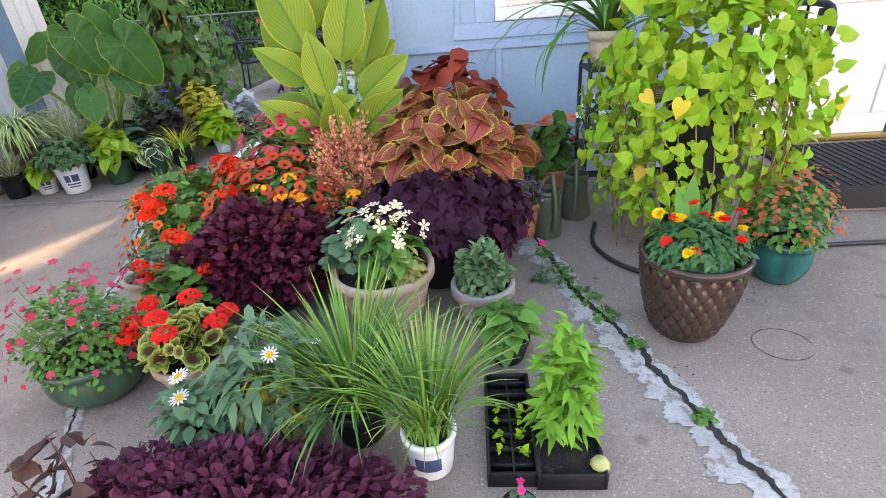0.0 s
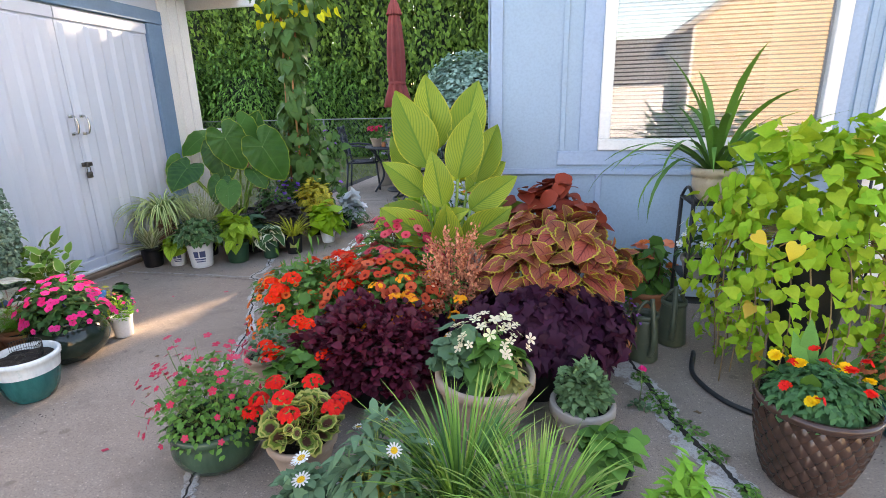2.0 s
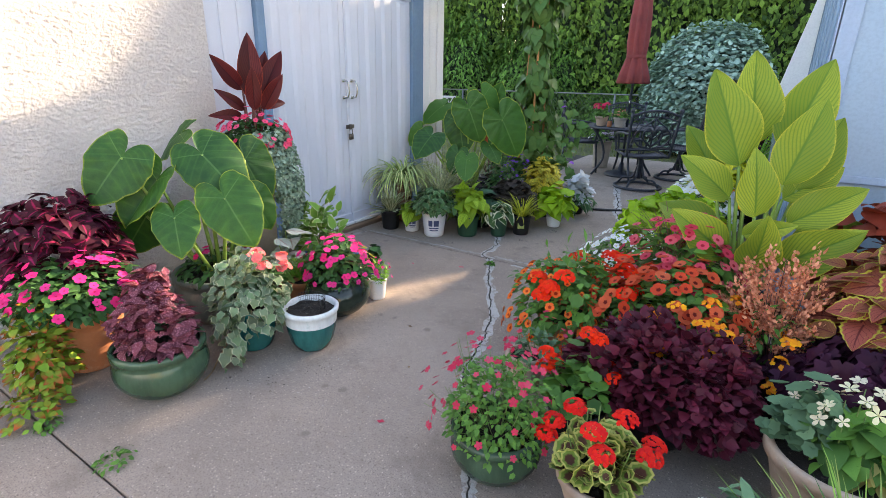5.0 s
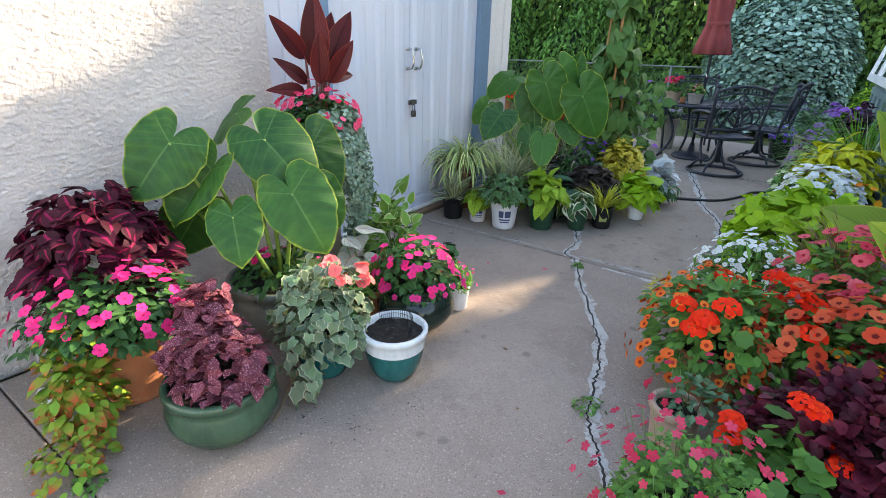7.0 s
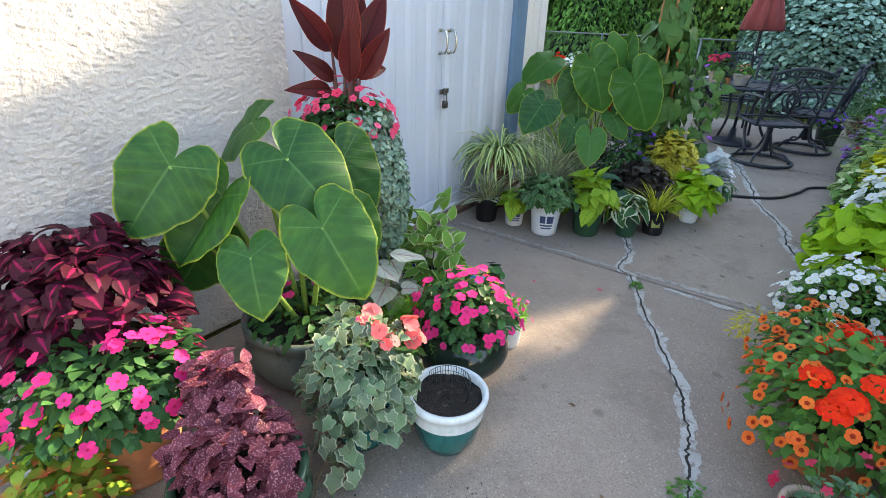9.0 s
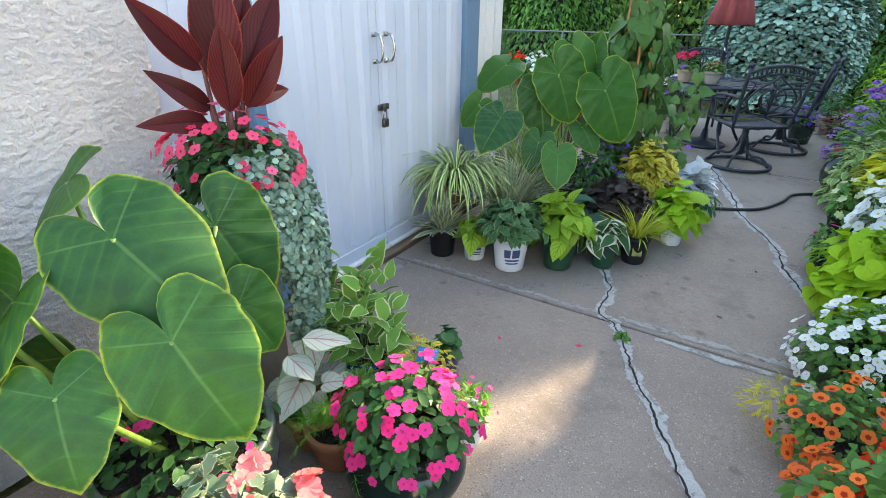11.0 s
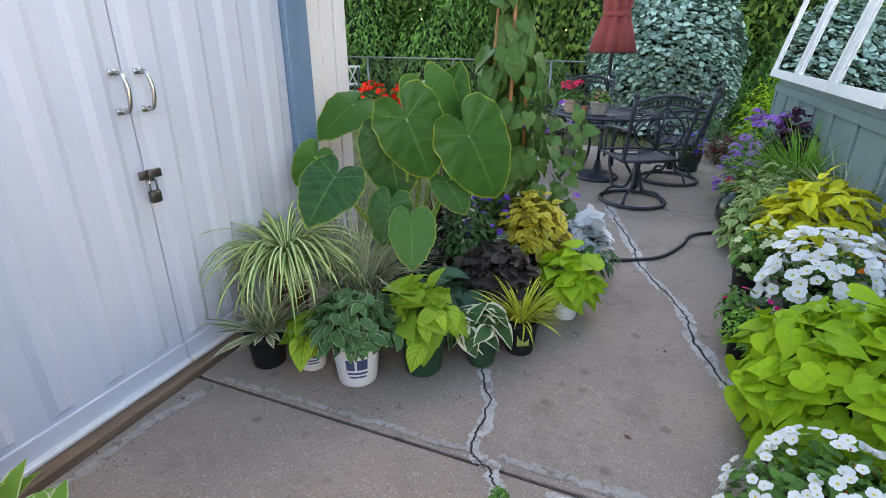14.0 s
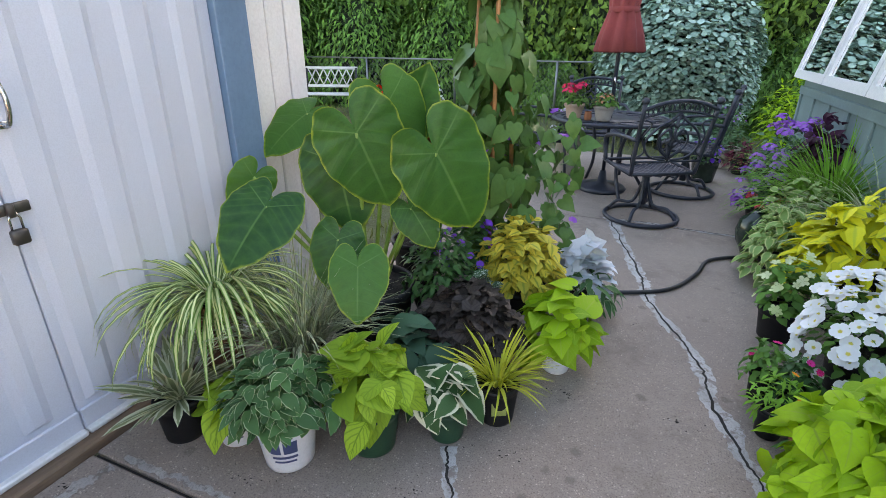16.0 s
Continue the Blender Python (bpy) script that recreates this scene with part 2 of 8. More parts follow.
M_GLAZE = surface("green_glaze", (0.042, 0.088, 0.052), 0.5, 0.17, big=7, fine=40, relief=0.1, stain=(0.11, 0.13, 0.08), stain_amt=0.5, stretch=(1, 1, 0.25))
M_TEALGLAZE = surface("teal_glaze", (0.01, 0.11, 0.11), 0.5, 0.15, big=8, fine=40, relief=0.1, stretch=(1, 1, 0.3))
M_BROWNGLAZE = surface("brown_glaze", (0.062, 0.034, 0.025), 0.3, 0.16, big=8, fine=60, relief=0.1, stain=(0.14, 0.09, 0.065), stain_amt=0.25)
M_DARKGLAZE = surface("dark_glaze", (0.02, 0.035, 0.025), 0.4, 0.15, big=8, fine=50, relief=0.05)
M_PLBLACK = surface("black_plastic", (0.009, 0.009, 0.01), 0.3, 0.55, big=6, fine=90, relief=0.15, stain=(0.03, 0.027, 0.024), stain_amt=0.4, spec=0.3)
M_PLWHITE = surface("white_plastic", (0.74, 0.75, 0.76), 0.05, 0.35, big=6, fine=90, relief=0.05, stain=(0.5, 0.47, 0.42), stain_amt=0.35)
M_PLGREEN = surface("dark_green_plastic", (0.015, 0.06, 0.03), 0.25, 0.4, big=6, fine=90, relief=0.1)
M_PLBLUE = surface("slate_blue_plastic", (0.1, 0.16, 0.26), 0.2, 0.4, big=6, fine=90, relief=0.1)
M_CAN = surface("olive_plastic", (0.075, 0.095, 0.06), 0.2, 0.42, big=6, fine=90, relief=0.1, stain=(0.14, 0.14, 0.1), stain_amt=0.4)
M_INK = surface("dark_print", (0.05, 0.07, 0.16), 0.1, 0.5)
M_TAGBLUE = surface("blue_tag", (0.05, 0.28, 0.6), 0.2, 0.3, big=30, fine=160, stain=(0.6, 0.75, 0.85), stain_amt=0.9)
M_TAGORANGE = surface("orange_tag", (0.75, 0.18, 0.03), 0.2, 0.3)
M_HOSE = surface("black_rubber_hose", (0.018, 0.02, 0.022), 0.3, 0.5, big=8, fine=120)
M_SIDING = surface("tan_lap_siding", (0.5, 0.40, 0.27), 0.06, 0.6, big=2, fine=40)
M_ROOF = surface("grey_shingle", (0.12, 0.12, 0.125), 0.35, 0.9, big=6, fine=40, relief=0.5)
M_ROOMDARK = surface("room_dimness_paint", (0.16, 0.17, 0.19), 0.2, 0.9)
M_BLIND = surface("white_blind", (0.7, 0.71, 0.72), 0.05, 0.5)
M_BARK = surface("bark", (0.1, 0.065, 0.045), 0.4, 0.95, big=12, fine=40, relief=1.0, dist=0.02)
M_STEM = surface("green_stem", (0.12, 0.2, 0.05), 0.3, 0.6, big=20, fine=90)
M_STEMRED = surface("dark_stem", (0.14, 0.045, 0.04), 0.3, 0.6, big=20, fine=90)
M_PETIOLE = surface("pale_petiole", (0.2, 0.33, 0.06), 0.3, 0.45, big=15, fine=90)
M_DRIED = surface("dry_stem", (0.3, 0.2, 0.1), 0.3, 0.8, big=20, fine=90)
M_MATBLACK = surface("rubber_mat", (0.015, 0.015, 0.016), 0.2, 0.7, fine=60, relief=0.6)
# near-black fill for crowns: shade between the leaves is put into its colour
M_CROWN_SHADE = surface("crown_shade_fill", (0.012, 0.022, 0.008), 0.4, 0.95, big=4, fine=30, relief=1.0, dist=0.03)


def glass_mat():
    m, nt, b = nodes_of("window_glass", 0.01)
    b.inputs["Transmission Weight"].default_value = 1.0
    b.inputs["IOR"].default_value = 1.9
    return m


M_GLASS = glass_mat()

# ---- mesh helpers ----
def mesh_data(name, v, f, uv=None, smooth=True):
    me = bpy.data.meshes.new(name)
    v = np.asarray(v, dtype=np.float64)
    if isinstance(f, np.ndarray):
        k = f.shape[1]
        me.vertices.add(len(v))
        me.vertices.foreach_set("co", v.ravel())
        me.loops.add(f.size)
        me.loops.foreach_set("vertex_index", f.ravel().astype(np.int32))
        me.polygons.add(len(f))
        me.polygons.foreach_set("loop_start", np.arange(0, f.size, k, dtype=np.int32))
        me.update(calc_edges=True)
    else:
        me.from_pydata([tuple(p) for p in v], [], f)
    if uv is not None:
        lay = me.uv_layers.new(name="UVMap")
        idx = np.empty(len(me.loops), dtype=np.int32)
        me.loops.foreach_get("vertex_index", idx)
        lay.data.foreach_set("uv", np.asarray(uv)[idx].ravel())
    if smooth:
        me.polygons.foreach_set("use_smooth", np.ones(len(me.polygons), dtype=bool))
    me.validate()
    return me


def part(name, geo, material, parent=None, label="", smooth=True, at=None):
    """One mesh object from (verts, faces[, uv]) or a bmesh, under a thing or a part."""
    if isinstance(geo, bmesh.types.BMesh):
        me = bpy.data.meshes.new(name)
        geo.to_mesh(me)
        geo.free()
    elif isinstance(geo, bpy.types.Mesh):
        me = geo
    else:
        me = mesh_data(name, *geo, smooth=smooth)
    if not me.materials:
        me.materials.append(material)
    ob = new(name, me)
    if parent:
        ob.parent = parent
    if at is not None:
        ob.matrix_basis = at
    if label:
        ob["label"] = label
    return ob


def thing(name, x, y, z, label, category, group="", turn=0.0, kind=""):
    e = new(name)
    e.empty_display_size = 0.05
    e.matrix_basis = pose(x, y, z, 0, 0, turn)
    return tagged(e, label, category, group, kind)


def join(*gs):
    vs, fs, n = [], [], 0
    for g in gs:
        v, f = g[0], g[1]
        vs.append(np.asarray(v, dtype=float).reshape(-1, 3))
        fs += [tuple(i + n for i in q) for q in f]
        n += len(v)
    return np.concatenate(vs), fs


def box(x0, y0, z0, x1, y1, z1, bev=0.004):
    """A block with small bevelled edges."""
    bm = bmesh.new()
    bmesh.ops.create_cube(bm, size=1.0)
    for v in bm.verts:
        v.co = Vector(((x0, x1)[v.co.x > 0], (y0, y1)[v.co.y > 0], (z0, z1)[v.co.z > 0]))
    if bev:
        bmesh.ops.bevel(bm, geom=bm.edges[:], offset=min(bev, 0.3 * min(abs(x1 - x0), abs(y1 - y0), abs(z1 - z0))), segments=1, affect="EDGES")
    bm.normal_update()
    v = [tuple(p.co) for p in bm.verts]
    f = [tuple(p.index for p in q.verts) for q in bm.faces]
    bm.free()
    return v, f


def lathe(profile, seg=36, wob=0.0, flute=0, depth=0.0):
    prof = np.array(profile, dtype=float)
    a = np.linspace(0, 2 * math.pi, seg, endpoint=False)
    k = np.ones(seg) + wob * np.sin(a * 2 + 0.7) * 0.5
    if flute:
        k = k + depth * np.cos(a * flute)
    v = np.stack([np.outer(prof[:, 0], np.cos(a) * k), np.outer(prof[:, 0], np.sin(a) * k), np.repeat(prof[:, 1:2], seg, 1)], -1).reshape(-1, 3)
    f = []
    for i in range(len(prof) - 1):
        for j in range(seg):
            j2 = (j + 1) % seg
            f.append((i * seg + j, i * seg + j2, (i + 1) * seg + j2, (i + 1) * seg + j))
    return v, f


def tube(pts, r, seg=6, r1=None):
    """A round bar along points, closed at its ends; r1: radius at the far end."""
    p = [Vector(q) for q in pts]
    n = len(p)
    v, f = [], []
    ref = Vector((0.13, 0.21, 1.0)).normalized()
    for i in range(n):
        d = (p[min(i + 1, n - 1)] - p[max(i - 1, 0)]).normalized()
        if abs(d.dot(ref)) > 0.95:
            ref = Vector((1.0, 0.2, 0.1)).normalized()
        s = d.cross(ref).normalized()
        t = d.cross(s)
        rr = r if r1 is None else r + (r1 - r) * i / (n - 1)
        for j in range(seg):
            a = 2 * math.pi * j / seg
            v.append(tuple(p[i] + (s * math.cos(a) + t * math.sin(a)) * rr))
    for i in range(n - 1):
        for j in range(seg):
            j2 = (j + 1) % seg
            f.append((i * seg + j, i * seg + j2, (i + 1) * seg + j2, (i + 1) * seg + j))
    f.append(tuple(range(seg - 1, -1, -1)))
    f.append(tuple((n - 1) * seg + j for j in range(seg)))
    return v, f


def arc(a, b, rise, n=8, side=(0, 0, 1)):
    a, b, s = Vector(a), Vector(b), Vector(side)
    return [a.lerp(b, i / n) + s * rise * math.sin(math.pi * i / n) for i in range(n + 1)]


def spline(pts, n=6):
    """Points smoothed by Catmull-Rom."""
    p = [Vector(q) for q in pts]
    p = [p[0] * 2 - p[1]] + p + [p[-1] * 2 - p[-2]]
    out = []
    for i in range(1, len(p) - 2):
        for k in range(n):
            t = k / n
            out.append(0.5 * ((2 * p[i]) + (p[i + 1] - p[i - 1]) * t + (2 * p[i - 1] - 5 * p[i] + 4 * p[i + 1] - p[i + 2]) * t * t + (3 * p[i] - p[i - 1] - 3 * p[i + 1] + p[i + 2]) * t ** 3))
    return out + [p[-2]]


# ---- leaf and flower shapes: x across, y from base to tip, z the upper side ----
def shape_width(kind, v):
    if kind == "lance":
        return np.sin(np.pi * v ** 0.8) ** 1.1
    if kind == "spoon":
        return np.sin(np.pi * v ** 1.5) ** 0.9 * 0.9 + 0.08 * (1 - v)
    if kind == "strap":
        return np.minimum(1, (1 - v) * 3.0) ** 0.7 * (0.7 + 0.3 * np.sin(np.pi * v))
    return np.sin(np.pi * v ** 0.75) ** 0.8


def t_leaf(width, rows=4, fold=0.2, curl=0.25, kind="ovate", tooth=0.0, wave=0.0):
    v = np.linspace(0, 1, rows + 1)
    if kind == "heart":
        at = v * 6
        v = np.interp(at, range(7), [0, 0.06, 0.2, 0.4, 0.63, 0.84, 1.0])
        w = np.interp(at, range(7), [0.36, 0.84, 1.0, 0.9, 0.58, 0.24, 0.02]) * width * 0.5
        slip = np.interp(at, range(7), [0.13, 0.11, 0.04, 0, 0, 0, 0])
    else:
        w = shape_width(kind, v) * width * 0.5
        slip = np.zeros(rows + 1)
    w = np.maximum(w, 0.012)
    if tooth:
        w = w * (1 + tooth * np.where(np.arange(rows + 1) % 2, 1, -1))
    vs, uv, f = [], [], []
    for i in range(rows + 1):
        zc = -curl * v[i] ** 2
        yc = v[i] * (1 - 0.25 * curl * v[i])
        wz = wave * (1 if i % 2 else -1)
        vs += [(-w[i], yc - slip[i], zc + fold * w[i] + wz), (0, yc, zc), (w[i], yc - slip[i], zc + fold * w[i] - wz)]
        uv += [(0, v[i]), (0.5, v[i]), (1, v[i])]
    for i in range(rows):
        a = 3 * i
        f += [(a, a + 1, a + 4, a + 3), (a + 1, a + 2, a + 5, a + 4)]
    return np.array(vs), np.array(f), np.array(uv)


def t_round(k=9, cup=0.2, scallop=0.08, notch=0.0):
    """A round, cupped leaf or trumpet; y is offset so that the base sits at the rim."""
    a = np.linspace(0, 2 * np.pi, 2 * k, endpoint=False)
    r = 0.5 * (1 + scallop * np.where(np.arange(2 * k) % 2, 1, -1))
    v = [(0, 0, 0)] + [(r[i] * np.cos(a[i]), r[i] * np.sin(a[i]), cup * 0.5) for i in range(2 * k)]
    f = [(0, 1 + 2 * i, 1 + (2 * i + 1) % (2 * k), 1 + (2 * i + 2) % (2 * k)) for i in range(k)]
    uv = [(0.5, 0.0)] + [(0.5 + 0.5 * np.sign(np.cos(x)) * 0 + 0.5 * (i % 2) * 0, 1.0) for i, x in enumerate(a)]
    return np.array(v, dtype=float), np.array(f), np.array(uv, dtype=float)


def t_petals(n=5, width=0.42, cup=0.15):
    """A flower of n round-ended petals that meet in one middle point."""
    v, f, uv = [(0, 0, -0.02)], [], [(0.5, 0.0)]
    for i in range(n):
        a = 2 * np.pi * i / n
        c, s = np.cos(a), np.sin(a)
        base = len(v)
        for (x, y, k) in ((0.5, 0.27, 0.3), (0.4, 0.44, 0.45), (0, 0.5, 0.36), (-0.4, 0.44, 0.45), (-0.5, 0.27, 0.3)):
            x *= width
            v.append((x * c - y * s, x * s + y * c, cup * k + 0.014 * (i % 2)))
            uv.append((0.5, min(1, y / 0.5)))
        f += [(0, base, base + 1, base + 2), (0, base + 2, base + 3, base + 4)]
    return np.array(v), np.array(f), np.array(uv)


def t_blade(width=0.03, rows=6, curl=0.6, bend=1.0):
    """A strap that rises and arches over."""
    s = np.linspace(0, 1, rows + 1)
    ang = curl * s ** bend
    dy, dz = np.cos(ang), -np.sin(ang)
    y = np.concatenate([[0], np.cumsum((dy[1:] + dy[:-1]) / 2)]) / rows
    z = np.concatenate([[0], np.cumsum((dz[1:] + dz[:-1]) / 2)]) / rows
    w = shape_width("strap", s) * width * 0.5 + 0.0004
    v, uv, f = [], [], []
    for i in range(rows + 1):
        v += [(-w[i], y[i], z[i]), (w[i], y[i], z[i])]
        uv += [(0, s[i]), (1, s[i])]
    for i in range(rows):
        f.append((2 * i, 2 * i + 1, 2 * i + 3, 2 * i + 2))
    return np.array(v), np.array(f), np.array(uv)


def unit(a):
    return a / np.maximum(np.linalg.norm(a, axis=-1, keepdims=True), 1e-9)


def scatter(tpl, pos, d, up, size):
    """Copies of a shape: base at pos, length along d, upper side towards up."""
    v, f, uv = tpl
    n = len(pos)
    d = unit(d)
    x = unit(np.cross(d, up))
    z = np.cross(x, d)
    size = np.broadcast_to(np.asarray(size, dtype=float), (n,))
    rot = np.stack([x, d, z], -1)
    pts = np.einsum("nij,kj->nki", rot, v) * size[:, None, None] + pos[:, None, :]
    faces = (f[None] + (np.arange(n) * len(v))[:, None, None]).reshape(-1, f.shape[1])
    return pts.reshape(-1, 3), faces, np.tile(uv, (n, 1))


def singly(name, tpl, pos, d, up, size, mat, parent):
    """Each copy of a shape as a part of its own, all on one mesh."""
    me = mesh_data(name, *tpl)
    me.materials.append(mat)
    d = unit(d)
    x = unit(np.cross(d, up))
    z = np.cross(x, d)
    size = np.broadcast_to(np.asarray(size, dtype=float), (len(pos),))
    for i in range(len(pos)):
        m = Matrix((x[i] * size[i], d[i] * size[i], z[i] * size[i])).transposed().to_4x4()
        m.translation = Vector(pos[i])
        ob = part(name, me, mat, parent)
        ob.matrix_basis = m
    return ob


def merge(*gs):
    off, V, F, U = 0, [], [], []
    for v, f, u in gs:
        V.append(v)
        F.append(f + off)
        U.append(u)
        off += len(v)
    return np.concatenate(V), np.concatenate(F), np.concatenate(U)


def dome(g, n, rx, ry, h, inner=0.55, low=-0.1):
    phi, c = g.uniform(0, 2 * np.pi, n), g.uniform(low, 1, n)
    s = np.sqrt(1 - c * c)
    r = g.uniform(inner ** 3, 1, n) ** (1 / 3)
    r = r * (1 + 0.13 * np.sin(3 * phi + g.uniform(0, 6)) * np.sin(4 * c + g.uniform(0, 6)))
    u = np.stack([np.cos(phi) * s, np.sin(phi) * s, c], -1)
    return u, u * r[:, None] * np.array([rx, ry, h])


def foliage(parent, mat, tpl, n, rx, ry, h, z0, size, lift=(0.7, -0.35), jitter=0.4, seed=1, inner=0.5, low=-0.1, dx=0.0, dy=0.0, name="foliage", spread=0.35, label=""):
    g = np.random.RandomState(seed)
    n = n if n <= 300 else int(n * 1.4)
    u, p = dome(g, n, rx, ry, h, inner, low)
    p = p + np.array([dx, dy, z0])
    d = u * np.array([1, 1, 0]) + np.outer(lift[0] * np.clip(u[:, 2], 0, 1) + lift[1], [0, 0, 1]) + g.normal(0, jitter, (n, 3)) * np.array([1, 1, 0.6])
    up = u * 0.8 + np.array([0, 0, 0.9]) + g.normal(0, jitter * 0.6, (n, 3))
    s = size * g.uniform(1 - spread, 1 + spread, n)
    d = unit(d)
    p = p - d * (s * 0.5)[:, None]
    if n <= 300 and size >= 0.095:
        return singly("leaf", tpl, p, d, up, s, mat, parent)
    return tagged(part(name, scatter(tpl, p, d, up, s), mat, parent, label), kind="stuff")


def blooms(parent, mat, tpl, n, rx, ry, h, z0, size, seed=1, low=0.0, inner=0.93, dx=0.0, dy=0.0, name="blooms", face=0.5, label="", cluster=1, cr=0.03, out=1.03):
    """Flowers on a mound's skin, facing outwards; cluster: heads of several florets."""
    g = np.random.RandomState(seed)
    u, p = dome(g, n, rx * out, ry * out, h * out, inner, low)
    if cluster > 1 and n <= 40 and cr >= 0.03:
        p = p + np.array([dx, dy, z0])
        for i in range(n):
            cu = unit(g.normal(0, 1, (cluster, 3)))
            cu[:, 2] = np.abs(cu[:, 2]) * 0.8
            nrm = unit(cu + u[i] * 0.5 + np.array([0.0, -0.15, face]) + g.normal(0, 0.25, (cluster, 3)))
            t = unit(np.cross(nrm, g.normal(0, 1, (cluster, 3))))
            ob = part("flower_head", scatter(tpl, p[i] + cu * cr, t, nrm, size * g.uniform(0.75, 1.2, cluster)), mat, parent, label)
        return ob
    if cluster > 1:
        cu = unit(g.normal(0, 1, (n, cluster, 3)))
        cu[..., 2] = np.abs(cu[..., 2]) * 0.8
        p = (p[:, None] + cu * cr).reshape(-1, 3)
        u = unit(cu + u[:, None] * 0.5).reshape(-1, 3)
    m = len(p)
    p = p + np.array([dx, dy, z0])
    nrm = unit(u + np.array([0.0, -0.15, face]) + g.normal(0, 0.25, (m, 3)))
    t = unit(np.cross(nrm, g.normal(0, 1, (m, 3))))
    s = size * g.uniform(0.75, 1.2, m)
    if cluster == 1 and m <= 150 and size >= 0.028:
        return singly("bloom", tpl, p, t, nrm, s, mat, parent)
    return tagged(part("bloom_mass" if name == "blooms" else name, scatter(tpl, p, t, nrm, s), mat, parent, label), kind="stuff")


def blades(parent, mat, n, length, width, z0, tilt=(0.2, 0.9), curl=(0.6, 1.8), r0=0.03, seed=1, rows=6, name="blades", dx=0.0, dy=0.0, spread=0.3, label=""):
    g = np.random.RandomState(seed)
    gs = []
    for k in range(4):
        m = n // 4
        c = curl[0] + (curl[1] - curl[0]) * (k + 0.5) / 4
        ph = g.uniform(0, 2 * np.pi, m)
        ti = g.uniform(*tilt, m)
        out = np.stack([np.cos(ph), np.sin(ph), np.zeros(m)], -1)
        d = out * np.sin(ti)[:, None] + np.array([0, 0, 1]) * np.cos(ti)[:, None]
        up = -out * np.cos(ti)[:, None] + np.array([0, 0, 1]) * np.sin(ti)[:, None] + g.normal(0, 0.15, (m, 3))
        p = out * (r0 * np.sqrt(g.uniform(0, 1, m)))[:, None] + np.array([dx, dy, z0])
        sz = length * g.uniform(1 - spread, 1 + spread * 0.6, m)
        if n <= 80:
            singly("blade", t_blade(width / length, rows, c, 1.2), p, d, up, sz, mat, parent)
        else:
            gs.append(scatter(t_blade(width / length, rows, c, 1.2), p, d, up, sz))
    return tagged(part("grass_tuft" if name == "blades" else name, merge(*gs), mat, parent, label), kind="stuff") if gs else None


def stems(parent, mat, n, rx, ry, h, z0, r=0.004, seed=1, base=0.25, name="stem_growth", dx=0.0, dy=0.0):
    g = np.random.RandomState(seed)
    u, p = dome(g, n, rx, ry, h, 0.7, 0.1)
    gs = [tube(arc((q[0] * base + dx, q[1] * base + dy, z0 - 0.02), (q[0] + dx, q[1] + dy, q[2] + z0), 0.03, 4, (w[0], w[1], 0.3)), r, 4, r * 0.6) for q, w in zip(p, u)]
    if n <= 30:
        for q in gs:
            part("stem", q, mat, parent)
        return None
    return tagged(part(name, join(*gs), mat, parent), kind="stuff")


# ---- pots ----
def pot(parent, rb, rt, h, mat, rim=0.012, lip=0.03, belly=0.0, wall=0.012, soil=0.03, label="", name="pot", seg=36, flute=0, depth=0.0, foot=0.0):
    prof = [(0.001, 0.0), (rb * 0.92, 0.0), (rb, 0.006)]
    for i in range(1, 8):
        t = i / 8
        prof.append((rb + (rt - rb) * t + belly * math.sin(math.pi * t), (h - lip) * t))
    prof += [(rt, h - lip), (rt + rim, h - lip + 0.004), (rt + rim, h - 0.005), (rt + rim * 0.6, h), (rt - wall * 0.6, h), (rt - wall, h - 0.006), (rt - wall * 1.3, h - soil - 0.02)]
    ob = part(name, lathe(prof, seg, 0.0, flute, depth), mat, parent, label)
    dirt(parent, rt - wall * 1.1, h - soil)
    return ob


def dirt(parent, r, z, seed=3):
    g = np.random.RandomState(seed)
    v, f = lathe([(0.001, z + 0.012), (r * 0.35, z + 0.01), (r * 0.7, z + 0.006), (r, z)], 20)
    v[:, 2] += g.normal(0, 0.004, len(v))
    return part("soil", (v, f), M_SOIL, parent, "dark potting soil")

# ---- setting: ground, patio slabs, walls ----
def struct(ob, label=""):
    return tagged(ob, label, kind="structure")


def sheet(x0, y0, x1, y1, z, nx=1, ny=1, amp=0.0, seed=0):
    xs, ys = np.linspace(x0, x1, nx + 1), np.linspace(y0, y1, ny + 1)
    X, Y = np.meshgrid(xs, ys)
    g = np.random.RandomState(seed)
    Z = np.full_like(X, z) + amp * g.normal(0, 1, X.shape)
    v = np.stack([X, Y, Z], -1).reshape(-1, 3)
    i = np.arange(ny)[:, None] * (nx + 1) + np.arange(nx)[None]
    f = np.stack([i, i + 1, i + nx + 2, i + nx + 1], -1).reshape(-1, 4)
    return v, f


struct(part("ground", sheet(-400, -400, 400, 400, -0.07), M_GRASS_GROUND, None, "thin lawn and bare soil around the patio"))
patio = struct(thing("pavement", 0, 0, 0, "worn grey concrete patio slabs with tooled joints", "patio"))
JY = [-14.0, 0.56, 3.4, 6.95, 9.9]
for i in range(4):
    lo, hi = (0.008 if j > 1 else 0.003 for j in (i, i + 1))
    part("slab", box(-3.93 if i < 3 else -3.7, JY[i] + lo, -0.12, 9.0 if i < 2 else -0.62, JY[i + 1] - hi, 0.0, 0.006), M_CONC, patio, smooth=False)
part("slab", box(-9.0, -14.0, -0.12, -3.936, 0.55, -0.002, 0.006), M_CONC, patio, smooth=False)
part("joint_bed", box(-3.93, -13, -0.11, 8.9, 9.8, -0.02, 0), M_CRACK, patio, smooth=False)


